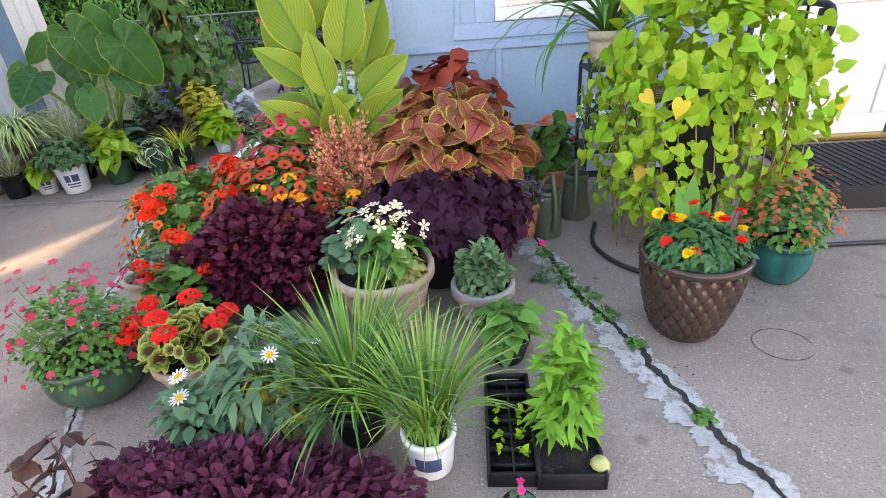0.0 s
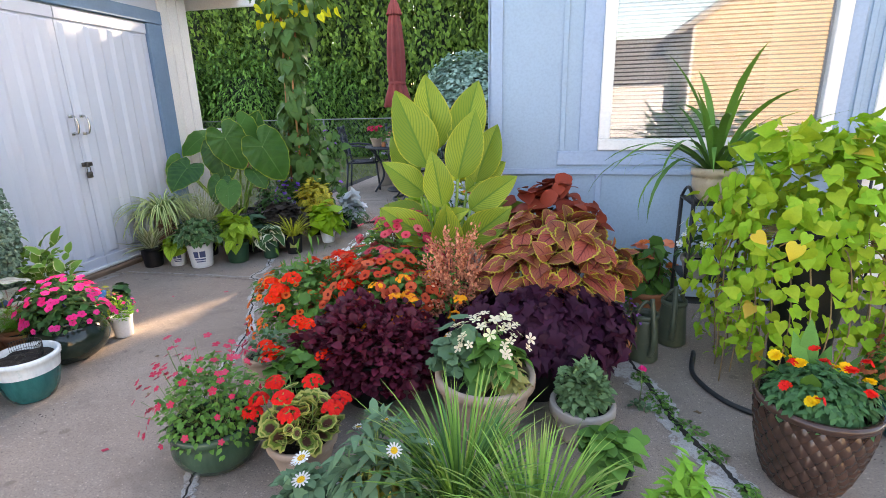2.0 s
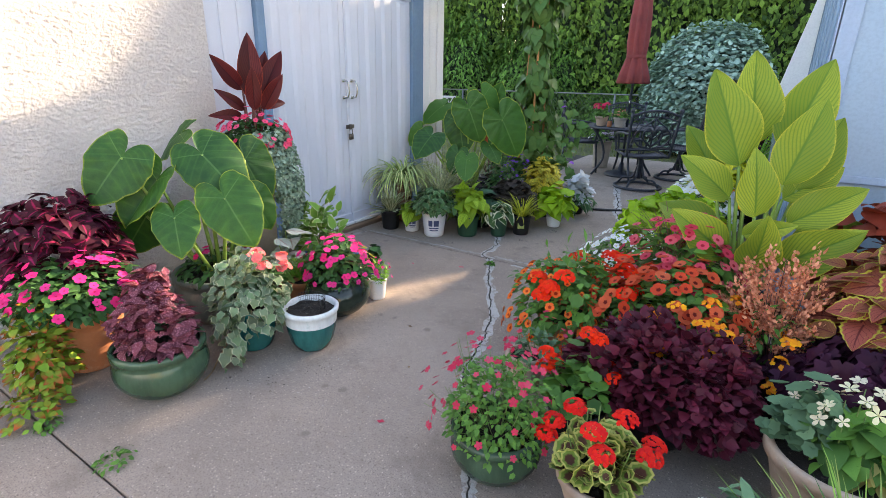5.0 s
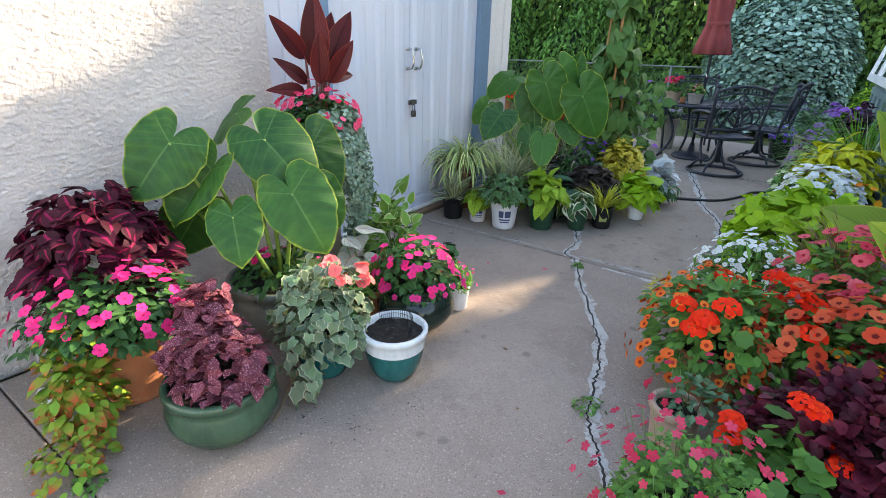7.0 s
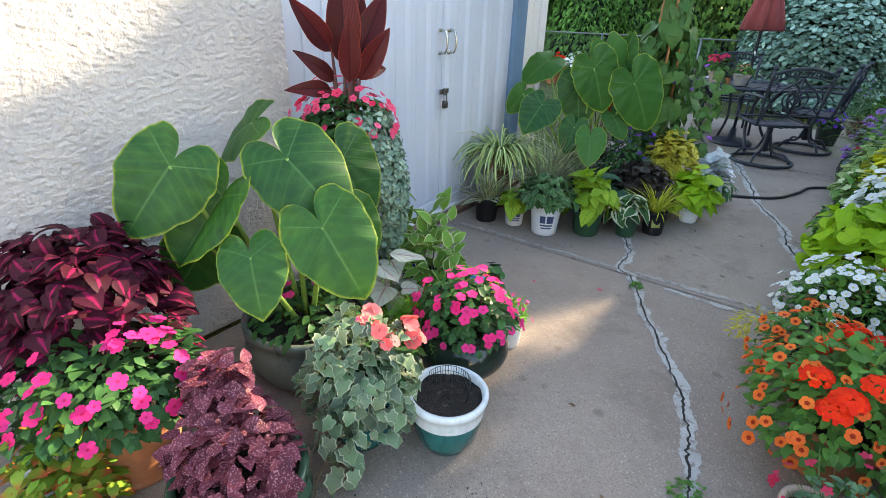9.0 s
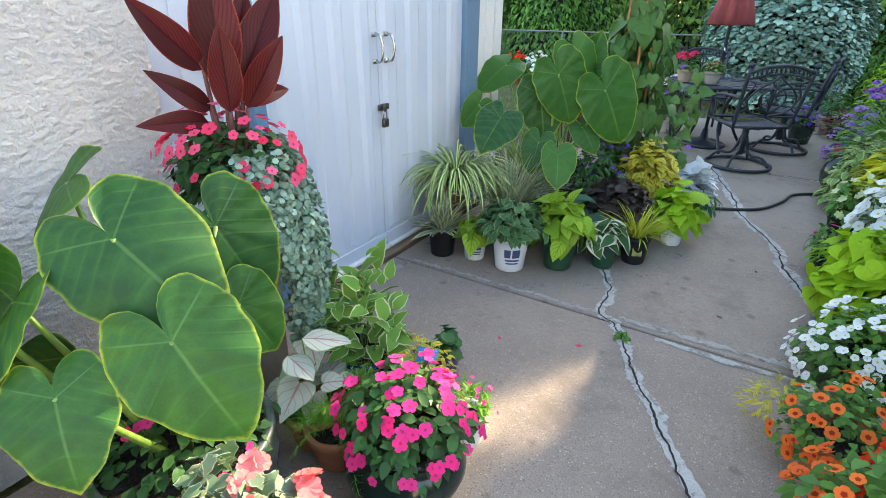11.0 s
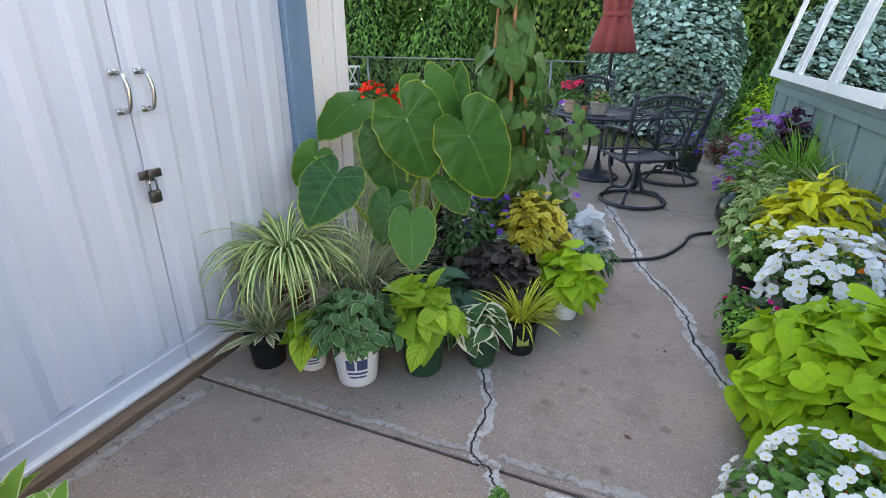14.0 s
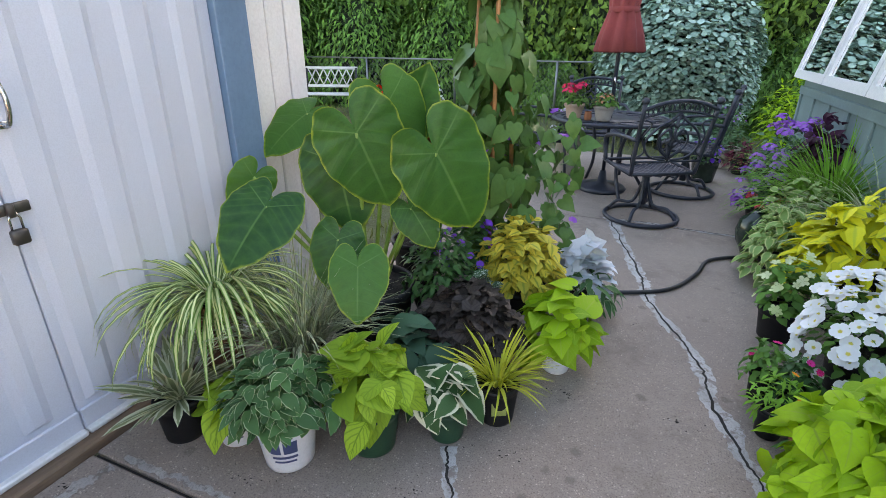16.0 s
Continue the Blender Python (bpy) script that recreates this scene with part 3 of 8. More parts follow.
def ribbon(pts, w, z, seed, steps=14, rag=0.5, skew=0.0):
    """A ragged flat strip along a line on the ground."""
    g = np.random.RandomState(seed)
    p = np.array([tuple(q) for q in spline([(x, y, 0) for x, y in pts], steps)])[:, :2]
    d = unit(np.gradient(p, axis=0))
    nrm = np.stack([-d[:, 1], d[:, 0]], -1)
    sway = np.convolve(g.normal(0, 1, len(p) + 8), np.ones(5) / 5, "same")[4:-4] * 0.011 + g.normal(0, 0.0025, len(p))
    p = p + nrm * sway[:, None]
    base = np.clip(0.6 + 2.2 * (np.convolve(g.uniform(0.2, 1.0, len(p) + 16), np.ones(9) / 9, "same")[8:-8] - 0.6) + g.normal(0, 0.04, len(p)), 0.1, 1.1)
    wl, wr = w * (1 - rag + rag * base * 1.8) * (1 + skew), w * (1 - rag + rag * base[::-1] * 1.8) * (1 - skew)
    a, b = p + nrm * wl[:, None], p - nrm * wr[:, None]
    v = np.concatenate([np.c_[a, np.full(len(a), z)], np.c_[p, np.full(len(a), z + 0.0015)], np.c_[b, np.full(len(b), z)]])
    n = len(p)
    i = np.arange(n - 1)
    f = np.concatenate([np.stack([i, i + n, i + n + 1, i + 1], -1), np.stack([i + n, i + 2 * n, i + 2 * n + 1, i + n + 1], -1)])
    return v, f


CR_A = [(0.2, 2.9), (0.3, 2.35), (0.4, 1.92), (0.52, 1.61), (0.61, 1.32), (0.66, 1.14), (0.72, 0.98), (0.85, 0.6)]
CR_B = [(-2.72, 3.95), (-2.62, 3.72), (-2.6, 3.45), (-2.49, 3.36), (-2.34, 3.05), (-2.2, 2.82), (-1.99, 2.4), (-1.9, 2.08), (-1.84, 1.86), (-1.7, 1.62), (-1.47, 1.26), (-1.3, 0.9)]
CR_C = [(-2.45, 7.0), (-2.33, 6.6), (-2.13, 5.87), (-2.05, 5.49), (-1.83, 4.98), (-1.75, 4.57), (-1.63, 4.2), (-1.5, 3.9)]
CR_E = [(-2.4, 6.97), (-2.06, 6.98), (-1.7, 6.94), (-1.41, 6.93)]
for k, (pts, wp, wc, sk) in enumerate(((CR_A, 0.066, 0.011, -0.35), (CR_B, 0.026, 0.0042, 0.2), (CR_C, 0.04, 0.0045, 0.1), (CR_E, 0.02, 0.004, 0.0))):
    struct(part("pavement_patch", ribbon(pts, wp, 0.0035, 20 + k, 26, 0.85, sk), M_PATCH, patio, "pale smeared cement repair", False))
    struct(part("pavement_crack", ribbon(pts, wc, 0.0065, 50 + k, 22, 0.8), M_CRACK, patio, "dark jagged crack", False))
struct(part("pavement_patch", ribbon([(-3.8, 3.43), (-3.2, 3.44), (-2.6, 3.45)], 0.012, 0.0035, 31, 40, 1.0), M_JOINT, patio, "", False))
struct(part("pavement_patch", ribbon([(-2.5, 3.45), (-2.1, 3.46), (-1.7, 3.47), (-1.0, 3.47)], 0.015, 0.0035, 32, 40, 1.0), M_JOINT, patio, "", False))
struct(part("pavement_patch", ribbon([(-3.88, 2.7), (-3.86, 3.1), (-3.8, 3.38)], 0.02, 0.0035, 33, 40, 1.0), M_JOINT, patio, "", False))
struct(part("pavement_patch", ribbon([(-2.3, 3.36), (-2.0, 3.35), (-1.7, 3.36)], 0.014, 0.0035, 34, 40, 1.0), M_PATCH, patio, "", False))


# spilt potting soil, bark crumbs and fallen petals lying on the slabs
def crumbs(spots, n, lo, hi, seed):
    g = np.random.RandomState(seed)
    v, f = [], []
    for (sx, sy, sr) in spots:
        for _ in range(n):
            a, r = g.uniform(0, 6.28), sr * abs(g.normal(0, 0.5))
            x, y, q, t = sx + r * math.cos(a) * 1.4, sy + r * math.sin(a), g.uniform(lo, hi), g.uniform(0, 6.28)
            b = len(v)
            for w in range(4):
                v.append((x + q * math.cos(t + w * 1.57) * (1.6 if w % 2 else 0.8), y + q * math.sin(t + w * 1.57) * (1.6 if w % 2 else 0.8), 0.0008))
            v.append((x, y, 0.001 + q * 0.7))
            f += [(b, b + 1, b + 4), (b + 1, b + 2, b + 4), (b + 2, b + 3, b + 4), (b + 3, b, b + 4)]
    return v, f


SPILLS = ((-2.75, 3.72, 0.09), (-3.05, 3.52, 0.12), (-2.5, 4.0, 0.1), (-2.35, 4.45, 0.08), (-1.9, 4.45, 0.07), (-2.55, 1.28, 0.12), (-2.75, 1.2, 0.14), (-3.3, 3.52, 0.14), (-2.45, 1.5, 0.1), (-3.85, 2.9, 0.1), (-3.86, 3.25, 0.1), (0.6, 1.42, 0.15), (1.1, 1.9, 0.2), (-3.55, 0.75, 0.2), (-0.05, 2.3, 0.2), (-2.1, 5.2, 0.2))
tagged(part("soil_crumbs", crumbs(SPILLS, 20, 0.0012, 0.0042, 3), M_SOIL, patio), kind="stuff")
tagged(part("grit", crumbs(((-2.4, 1.6, 1.2), (-2.3, 3.0, 1.0), (-2.2, 4.6, 1.0), (0.4, 0.9, 0.9), (1.3, 1.4, 0.8), (-1.9, 6.4, 0.9)), 90, 0.0012, 0.0032, 4), M_PATCH, patio), kind="stuff")
g = np.random.RandomState(6)
M_FALLEN = surface("fallen_petal", (0.6, 0.03, 0.08), 0.3, 0.7)
M_DRYLEAF = surface("fallen_dry_leaf", (0.16, 0.1, 0.05), 0.4, 0.85)
for k, (x, y) in enumerate(((-2.95, 2.95), (-2.1, 1.75), (-1.95, 1.35), (-2.35, 2.1), (0.28, 1.55), (0.5, 2.05), (-2.9, 1.15), (-3.1, 1.0), (1.15, 2.15), (-2.05, 3.75), (-2.6, 3.1), (-1.75, 2.55))):
    t, q = g.uniform(0, 6.28), g.uniform(0.008, 0.014)
    ring = [(x + q * math.cos(t + w) * (1.7 if w in (0, 3) else 0.9), y + q * math.sin(t + w), 0.002 + 0.003 * (w % 2)) for w in (0, 1, 2, 3, 4, 5)]
    part("petal" if k % 2 == 0 else "dry_leaf", ([(x, y, 0.0015)] + ring, [(0, 1 + w, 1 + (w + 1) % 6) for w in range(6)]), M_FALLEN if k % 2 == 0 else M_DRYLEAF, patio)

# stucco wall: rough dashed render, as real relief
g = np.random.RandomState(7)
ny_, nz_ = 330, 520
raw = g.normal(0, 1, (nz_ + 1, ny_ + 1))


def smooth_grid(a, k):
    for _ in range(k):
        a = (a + np.roll(a, 1, 0) + np.roll(a, -1, 0) + np.roll(a, 1, 1) + np.roll(a, -1, 1)) / 5
    return a / a.std()


dash = raw
for _ in range(2):
    dash = (dash + np.roll(dash, 1, 1) + np.roll(dash, -1, 1)) / 3
relief = 0.9 * smooth_grid(dash, 1) + 0.12 * smooth_grid(g.normal(0, 1, raw.shape), 4)
Y, Z = np.meshgrid(np.linspace(0.56, 2.13, ny_ + 1), np.linspace(-0.03, 2.62, nz_ + 1))
X = -4.005 + 0.0019 * np.clip(relief, -1.2, 2.2)
i = np.arange(nz_)[:, None] * (ny_ + 1) + np.arange(ny_)[None]
wall_w = struct(part("wall_west", box(-4.3, 0.56, -0.05, -4.02, 2.13, 2.62, 0.01), M_STUCCO, None, "rough off-white stucco garage wall"))
part("stucco_face", (np.stack([X, Y, Z], -1).reshape(-1, 3), np.stack([i, i + 1, i + ny_ + 2, i + ny_ + 1], -1).reshape(-1, 4)), M_STUCCO, wall_w, "coarse dashed stucco")
struct(part("wall_garage", box(-4.3, -9.0, -0.05, -4.04, 0.4, 2.62, 0.01), M_SHED, None, "white garage wall"))
struct(part("trim", box(-4.1, 0.4, -0.04, -3.985, 0.555, 2.5, 0.006), M_BLUE, None, "blue painted corner board"))

# shed: siding, doors, trim, eave
wall_s = struct(thing("wall_shed", 0, 0, 0, "white painted shed wall with vertical grooves", "wall"))
part("siding", box(-4.2, 2.134, 0.0, -4.032, 2.523, 2.62, 0.004), M_SHED, wall_s, smooth=False)
part("siding", box(-4.2, 4.585, 0.0, -4.032, 4.98, 2.62, 0.004), M_SHED, wall_s, smooth=False)
part("siding", box(-4.2, 2.523, 2.305, -4.034, 4.585, 2.62, 0.004), M_SHED, wall_s, smooth=False)
part("siding", box(-7.2, 4.9, 0.0, -4.2, 4.978, 2.62, 0.004), M_SHED, wall_s, smooth=False)
for yy in (2.26, 2.40):
    part("batten", box(-4.034, yy - 0.012, 0.0, -4.022, yy + 0.012, 2.6, 0.004), M_SHED, wall_s, smooth=False)
part("corner_board", box(-4.04, 4.86, 0.0, -4.008, 4.985, 2.6, 0.004), M_WHITE, wall_s, smooth=False)
for yy in (4.588, 4.725):
    part("side_board", box(-4.034, yy, 0.05, -4.014, yy + 0.128, 2.6, 0.006), M_WHITE, wall_s, smooth=False)
trim_s = struct(thing("trim_shed_door", 0, 0, 0, "blue painted timber casing round the shed doors", "trim"))
part("casing", box(-4.05, 2.525, 0.0, -3.992, 2.597, 2.175, 0.005), M_BLUE, trim_s, smooth=False)
part("casing", box(-4.05, 4.385, 0.0, -3.992, 4.575, 2.175, 0.005), M_BLUE, trim_s, smooth=False)
part("casing", box(-4.05, 2.525, 2.178, -3.989, 4.583, 2.3, 0.005), M_BLUE, trim_s, smooth=False)
struct(part("door_sill", box(-4.06, 2.525, -0.02, -3.935, 4.6, 0.035, 0.008), M_WOOD, None, "weathered brown timber door sill", False))


def shed_door(y0, y1, name):
    d = struct(thing(name, 0, 0, 0, "white shed door with vertical raised ribs, closed", "door"))
    part("panel", box(-4.06, y0, 0.045, -4.026, y1, 2.165, 0.003), M_SHED, d, smooth=False)
    n = 4
    w = (y1 - y0) / n
    for k in range(n):
        a = y0 + k * w + 0.035
        b = a + w - 0.11
        vv = [(-4.026, a, 0.16), (-4.026, b, 0.16), (-4.026, b + 0.022, 2.06), (-4.026, a - 0.012, 2.06), (-4.01, a + 0.03, 0.175), (-4.01, b - 0.03, 0.175), (-4.01, b - 0.01, 2.045), (-4.01, a + 0.022, 2.045)]
        part("rib", (vv, [(4, 5, 6, 7), (0, 1, 5, 4), (1, 2, 6, 5), (2, 3, 7, 6), (3, 0, 4, 7)]), M_SHED, d, smooth=False)
    part("rail", box(-4.026, y0, 0.045, -4.012, y1, 0.14, 0.004), M_SHED, d, smooth=False)
    part("rail", box(-4.026, y0, 2.075, -4.012, y1, 2.165, 0.004), M_SHED, d, smooth=False)
    part("foot_strip", box(-4.03, y0, 0.035, -3.985, y1, 0.06, 0.006), M_WHITE, d, smooth=False)
    return d


door_a = shed_door(2.602, 3.432, "door_1")
door_b = shed_door(3.438, 4.38, "door_2")
for d, yy in ((door_a, 3.385), (door_b, 3.487)):
    h = part("door_handle", tube(spline([(-4.006, yy, 1.335), (-3.965, yy, 1.33), (-3.95, yy + 0.004, 1.265), (-3.965, yy, 1.2), (-4.006, yy, 1.195)], 5), 0.0075, 8), M_CHROME, d, "chrome pull handle")
    for zz in (1.335, 1.195):
        part("handle_plate", box(-4.01, yy - 0.02, zz - 0.012, -4.002, yy + 0.02, zz + 0.012, 0.003), M_CHROME, h)
hasp = part("hasp", box(-4.01, 3.39, 0.925, -3.998, 3.49, 0.96, 0.004), M_LOCK, door_b, "metal hasp")
part("staple", box(-4.0, 3.415, 0.92, -3.975, 3.435, 0.965, 0.004), M_LOCK, hasp)
padlock = thing("padlock", -3.985, 3.428, 0.83, "worn steel padlock hanging from the shed hasp", "padlock")
part("body", box(-0.012, -0.024, 0.0, 0.012, 0.024, 0.05, 0.005), M_LOCK, padlock)
part("shackle", tube([(0, -0.016, 0.045), (0, -0.016, 0.085), (0, -0.008, 0.102), (0, 0.008, 0.102), (0, 0.016, 0.085), (0, 0.016, 0.045)], 0.004, 6), M_CHROME, padlock)
roof_s = struct(thing("roof_shed", 0, 0, 0, "white soffit and fascia of the low shed roof", "roof"))
part("soffit", box(-7.4, 0.3, 2.62, -3.72, 5.5, 2.66, 0.004), M_WHITE, roof_s, smooth=False)
part("fascia", box(-3.72, 0.2, 2.55, -3.69, 5.52, 2.74, 0.004), M_BLUE, roof_s, smooth=False)
part("fascia", box(-7.4, 5.5, 2.48, -3.4, 5.53, 2.62, 0.004), M_WHITE, roof_s, smooth=False)
part("roof_slope", ([(-3.68, 0.2, 2.745), (-3.68, 5.55, 2.745), (-7.4, 5.55, 3.7), (-7.4, 0.2, 3.7), (-3.68, 0.2, 2.765), (-3.68, 5.55, 2.765), (-7.4, 5.55, 3.72), (-7.4, 0.2, 3.72)], [(0, 3, 2, 1), (4, 5, 6, 7), (0, 1, 5, 4), (1, 2, 6, 5), (2, 3, 7, 6), (3, 0, 4, 7)]), M_ROOF, roof_s, smooth=False)

# house: front wall with window and door openings, side wall
HY = 3.52
house = struct(thing("wall_house", 0, 0, 0, "pale blue board-and-batten house wall", "wall"))
WX0, WX1, WZ0, WZ1 = 0.125, 1.50, 1.03, 2.25
DX0, DX1, DZ = 1.80, 2.72, 2.2
for (a, b, c, d) in ((-0.6, 0.0, WX0, 2.9), (WX0, 0.0, WX1, WZ0), (WX0, WZ1, WX1, 2.9), (WX1, 0.0, DX0, 2.9), (DX0, DZ, DX1, 2.9), (DX1, 0.0, 7.0, 2.9), (DX0, 0.0, DX1, 0.14)):
    part("siding", box(a, HY, b, c, HY + 0.14, d, 0), M_HOUSE, house, smooth=False)
part("siding", box(-0.6, HY + 0.14, 0.0, -0.46, 6.86, 2.9, 0), M_HOUSE, house, smooth=False)
part("siding", box(-0.6, 7.0, 0.0, -0.46, 9.6, 2.3, 0), M_HOUSE, house, smooth=False)
part("siding", box(-0.6, 6.86, 0.0, 7.0, 7.0, 2.9, 0), M_HOUSE, house, smooth=False)
part("siding", box(6.86, HY + 0.14, 0.0, 7.0, 6.86, 2.9, 0), M_HOUSE, house, smooth=False)
part("corner_board", box(-0.612, HY - 0.02, 0.0, -0.52, HY, 2.9, 0.003), M_HOUSETRIM, house, smooth=False)
part("corner_board", box(-0.618, HY - 0.02, 0.0, -0.6, HY + 0.09, 2.9, 0.003), M_HOUSETRIM, house, smooth=False)
for xx in (-0.11, 1.62, 1.70):
    part("batten", box(xx - 0.018, HY - 0.012, 0.0 if xx > 0 else 0.97, xx + 0.018, HY, 2.9, 0.003), M_HOUSE, house, smooth=False)
for yy in np.arange(3.95, 6.8, 0.41):
    part("batten", box(-0.612, yy - 0.018, 0.0, -0.6, yy + 0.018, 2.9, 0.003), M_HOUSE, house, smooth=False)
part("band_board", box(-0.52, HY - 0.022, 0.865, DX0 - 0.1, HY, 0.905, 0.003), M_HOUSETRIM, house, smooth=False)
part("band_board", box(-0.14, HY - 0.016, 0.93, DX0 - 0.1, HY, 1.025, 0.003), M_HOUSETRIM, house, smooth=False)
part("stile", box(0.125, HY - 0.02, 0.0, 0.165, HY, 0.865, 0.003), M_HOUSETRIM, house, smooth=False)
part("casing", box(0.0, HY - 0.014, 1.025, WX0, HY, 2.4, 0.003), M_HOUSETRIM, house, smooth=False)
part("casing", box(WX1, HY - 0.014, 1.025, WX1 + 0.08, HY, 2.4, 0.003), M_HOUSETRIM, house, smooth=False)
win = struct(thing("window_1", 0, 0, 0, "white framed window with closed horizontal blinds behind reflecting glass", "window"))
F = 0.075
for q in ((WX0, WZ0, WX1, WZ0 + F), (WX0, WZ1 - F, WX1, WZ1), (WX0, WZ0 + F, WX0 + F, WZ1 - F), (WX1 - F, WZ0 + F, WX1, WZ1 - F)):
    part("window_frame", box(q[0], HY - 0.035, q[1], q[2], HY + 0.06, q[3], 0.005), M_WHITE, win, smooth=False)
pane = part("pane", box(WX0 + F, HY + 0.012, WZ0 + F, WX1 - F, HY + 0.018, WZ1 - F, 0), M_GLASS, win, "reflecting glass", False)
pane.visible_shadow = False
for k in range(44):
    zz = WZ0 + F + 0.012 + k * 0.0245
    part("blind_slat", ([(WX0 + F, HY + 0.05, zz), (WX1 - F, HY + 0.05, zz), (WX1 - F, HY + 0.066, zz + 0.016), (WX0 + F, HY + 0.066, zz + 0.016), (WX0 + F, HY + 0.052, zz - 0.0015), (WX1 - F, HY + 0.052, zz - 0.0015)], [(0, 1, 2, 3), (4, 5, 1, 0)]), M_BLIND, win, smooth=False)
# one added panel; the unlit room's dimness is put into its grey
struct(part("room_back", box(WX0 - 0.4, HY + 1.4, 0.3, WX1 + 0.1, HY + 1.45, 2.8, 0), M_ROOMDARK, None, "panel behind the blinds, the room's dimness painted in its grey", False))
door = struct(thing("door_3", 0, 0, 0, "white storm door, closed, its upper glass painted as a dark slate panel", "door"))
for q in ((DX0 - 0.09, 0.14, DX0, DZ + 0.09), (DX1, 0.14, DX1 + 0.09, DZ + 0.09), (DX0, DZ, DX1, DZ + 0.09)):
    part("door_frame", box(q[0], HY - 0.03, q[1], q[2], HY + 0.08, q[3], 0.006), M_WHITE, door, smooth=False)
for q in ((DX0 + 0.01, 0.17, DX1 - 0.01, 0.3), (DX0 + 0.01, 0.98, DX1 - 0.01, 1.12), (DX0 + 0.01, 2.06, DX1 - 0.01, 2.19), (DX0 + 0.01, 0.3, DX0 + 0.13, 0.98), (DX1 - 0.13, 0.3, DX1 - 0.01, 0.98), (DX0 + 0.01, 1.12, DX0 + 0.12, 2.06), (DX1 - 0.12, 1.12, DX1 - 0.01, 2.06)):
    part("door_rail", box(q[0], HY + 0.0, q[1], q[2], HY + 0.035, q[3], 0.006), M_WHITE, door, smooth=False)
part("door_panel", box(DX0 + 0.13, HY + 0.012, 0.3, DX1 - 0.13, HY + 0.03, 0.98, 0.004), M_WHITE, door, smooth=False)
part("door_panel", box(DX0 + 0.18, HY + 0.004, 0.36, DX1 - 0.18, HY + 0.012, 0.92, 0.012), M_WHITE, door, smooth=False)
# opaque panel in place of glass; the pane's dark reflection is painted as flat slate
part("painted_pane", box(DX0 + 0.12, HY + 0.014, 1.12, DX1 - 0.12, HY + 0.02, 2.06, 0), surface("dark_pane_paint", (0.075, 0.1, 0.14), 0.15, 0.6, fine=300), door, "opaque panel for the door glass, its dark look painted on", False)
part("inner_door", box(DX0, HY + 0.1, 0.15, DX1, HY + 0.14, 2.2, 0.004), surface("slate_blue_door", (0.06, 0.08, 0.12), 0.2, 0.6), door, "dark inner door", False)
part("mid_bar", box(DX0 + 0.12, HY + 0.002, 1.62, DX1 - 0.12, HY + 0.012, 1.66, 0.003), M_WHITE, door, smooth=False)
hd = part("door_handle", tube(spline([(1.875, HY - 0.005, 1.24), (1.875, HY - 0.05, 1.24), (1.93, HY - 0.055, 1.235), (1.98, HY - 0.05, 1.23)], 4), 0.009, 8), M_BRASS, door, "brass lever handle")
part("handle_plate", box(1.86, HY - 0.008, 1.14, 1.89, HY, 1.3, 0.004), M_BRASS, hd)
part("hinge", box(1.785, HY - 0.038, 1.62, 1.8, HY - 0.028, 1.7, 0.003), M_BRASS, door, "brass hinge")
part("threshold", box(DX0 - 0.05, HY - 0.05, 0.14, DX1 + 0.05, HY + 0.05, 0.172, 0.006), M_BRASS, door, "worn brass threshold", False)
struct(part("step", box(1.72, 2.66, -0.02, 3.4, HY - 0.002, 0.135, 0.01), M_CONC, None, "concrete doorstep", False))
mat_ = thing("door_mat", 0, 0, 0, "black ribbed rubber mat on the doorstep", "door mat")
part("mat_sheet", box(1.8, 2.64, 0.136, 3.0, 3.4, 0.148, 0.004), M_MATBLACK, mat_, smooth=False)
part("mat_drop", box(1.8, 2.636, 0.02, 3.0, 2.656, 0.138, 0.004), M_MATBLACK, mat_, smooth=False)
for k in range(24):
    part("mat_rib", box(1.81 + k * 0.05, 2.645, 0.148, 1.83 + k * 0.05, 3.39, 0.153, 0), M_MATBLACK, mat_, smooth=False)
roof_h = struct(thing("roof_house", 0, 0, 0, "house eave above the wall", "roof"))
part("soffit", box(-1.0, HY - 0.45, 2.9, 7.4, 7.15, 2.95, 0.004), M_WHITE, roof_h, smooth=False)
part("fascia", box(-1.02, HY - 0.48, 2.87, 7.42, HY - 0.45, 3.03, 0.004), M_HOUSETRIM, roof_h, smooth=False)
part("roof_slope", ([(-1.05, HY - 0.5, 3.0), (7.45, HY - 0.5, 3.0), (7.45, 5.1, 3.9), (-1.05, 5.1, 3.9), (-1.05, 7.2, 3.0), (7.45, 7.2, 3.0)], [(0, 1, 2, 3), (3, 2, 5, 4), (0, 3, 4), (1, 5, 2), (0, 4, 5, 1)]), M_ROOF, roof_h, smooth=False)

# lean-to cold frame on the house's side: panelled low wall, sloping glazed sashes
cold = struct(thing("window_lean_to", 0, 0, 0, "lean-to greenhouse with sloping white sashes on a grey-green base", "greenhouse"))
CX, CZ, CY0, CY1 = -0.84, 1.09, 5.9, 9.5
part("base_wall", box(CX + 0.1, CY0, 0.0, -0.62, CY1, 1.06, 0.004), M_GREENWALL, cold, smooth=False)
for k in range(7):
    yy = CY0 + 0.05 + k * 0.58
    part("base_batten", box(CX + 0.08, yy, 0.0, CX + 0.1, yy + 0.06, 1.0, 0.003), M_GREENWALL, cold, smooth=False)
part("base_rail", box(CX + 0.07, CY0, 0.92, CX + 0.1, CY1, 1.0, 0.003), M_GREENWALL, cold, smooth=False)
slope = (0.22, 1.15)
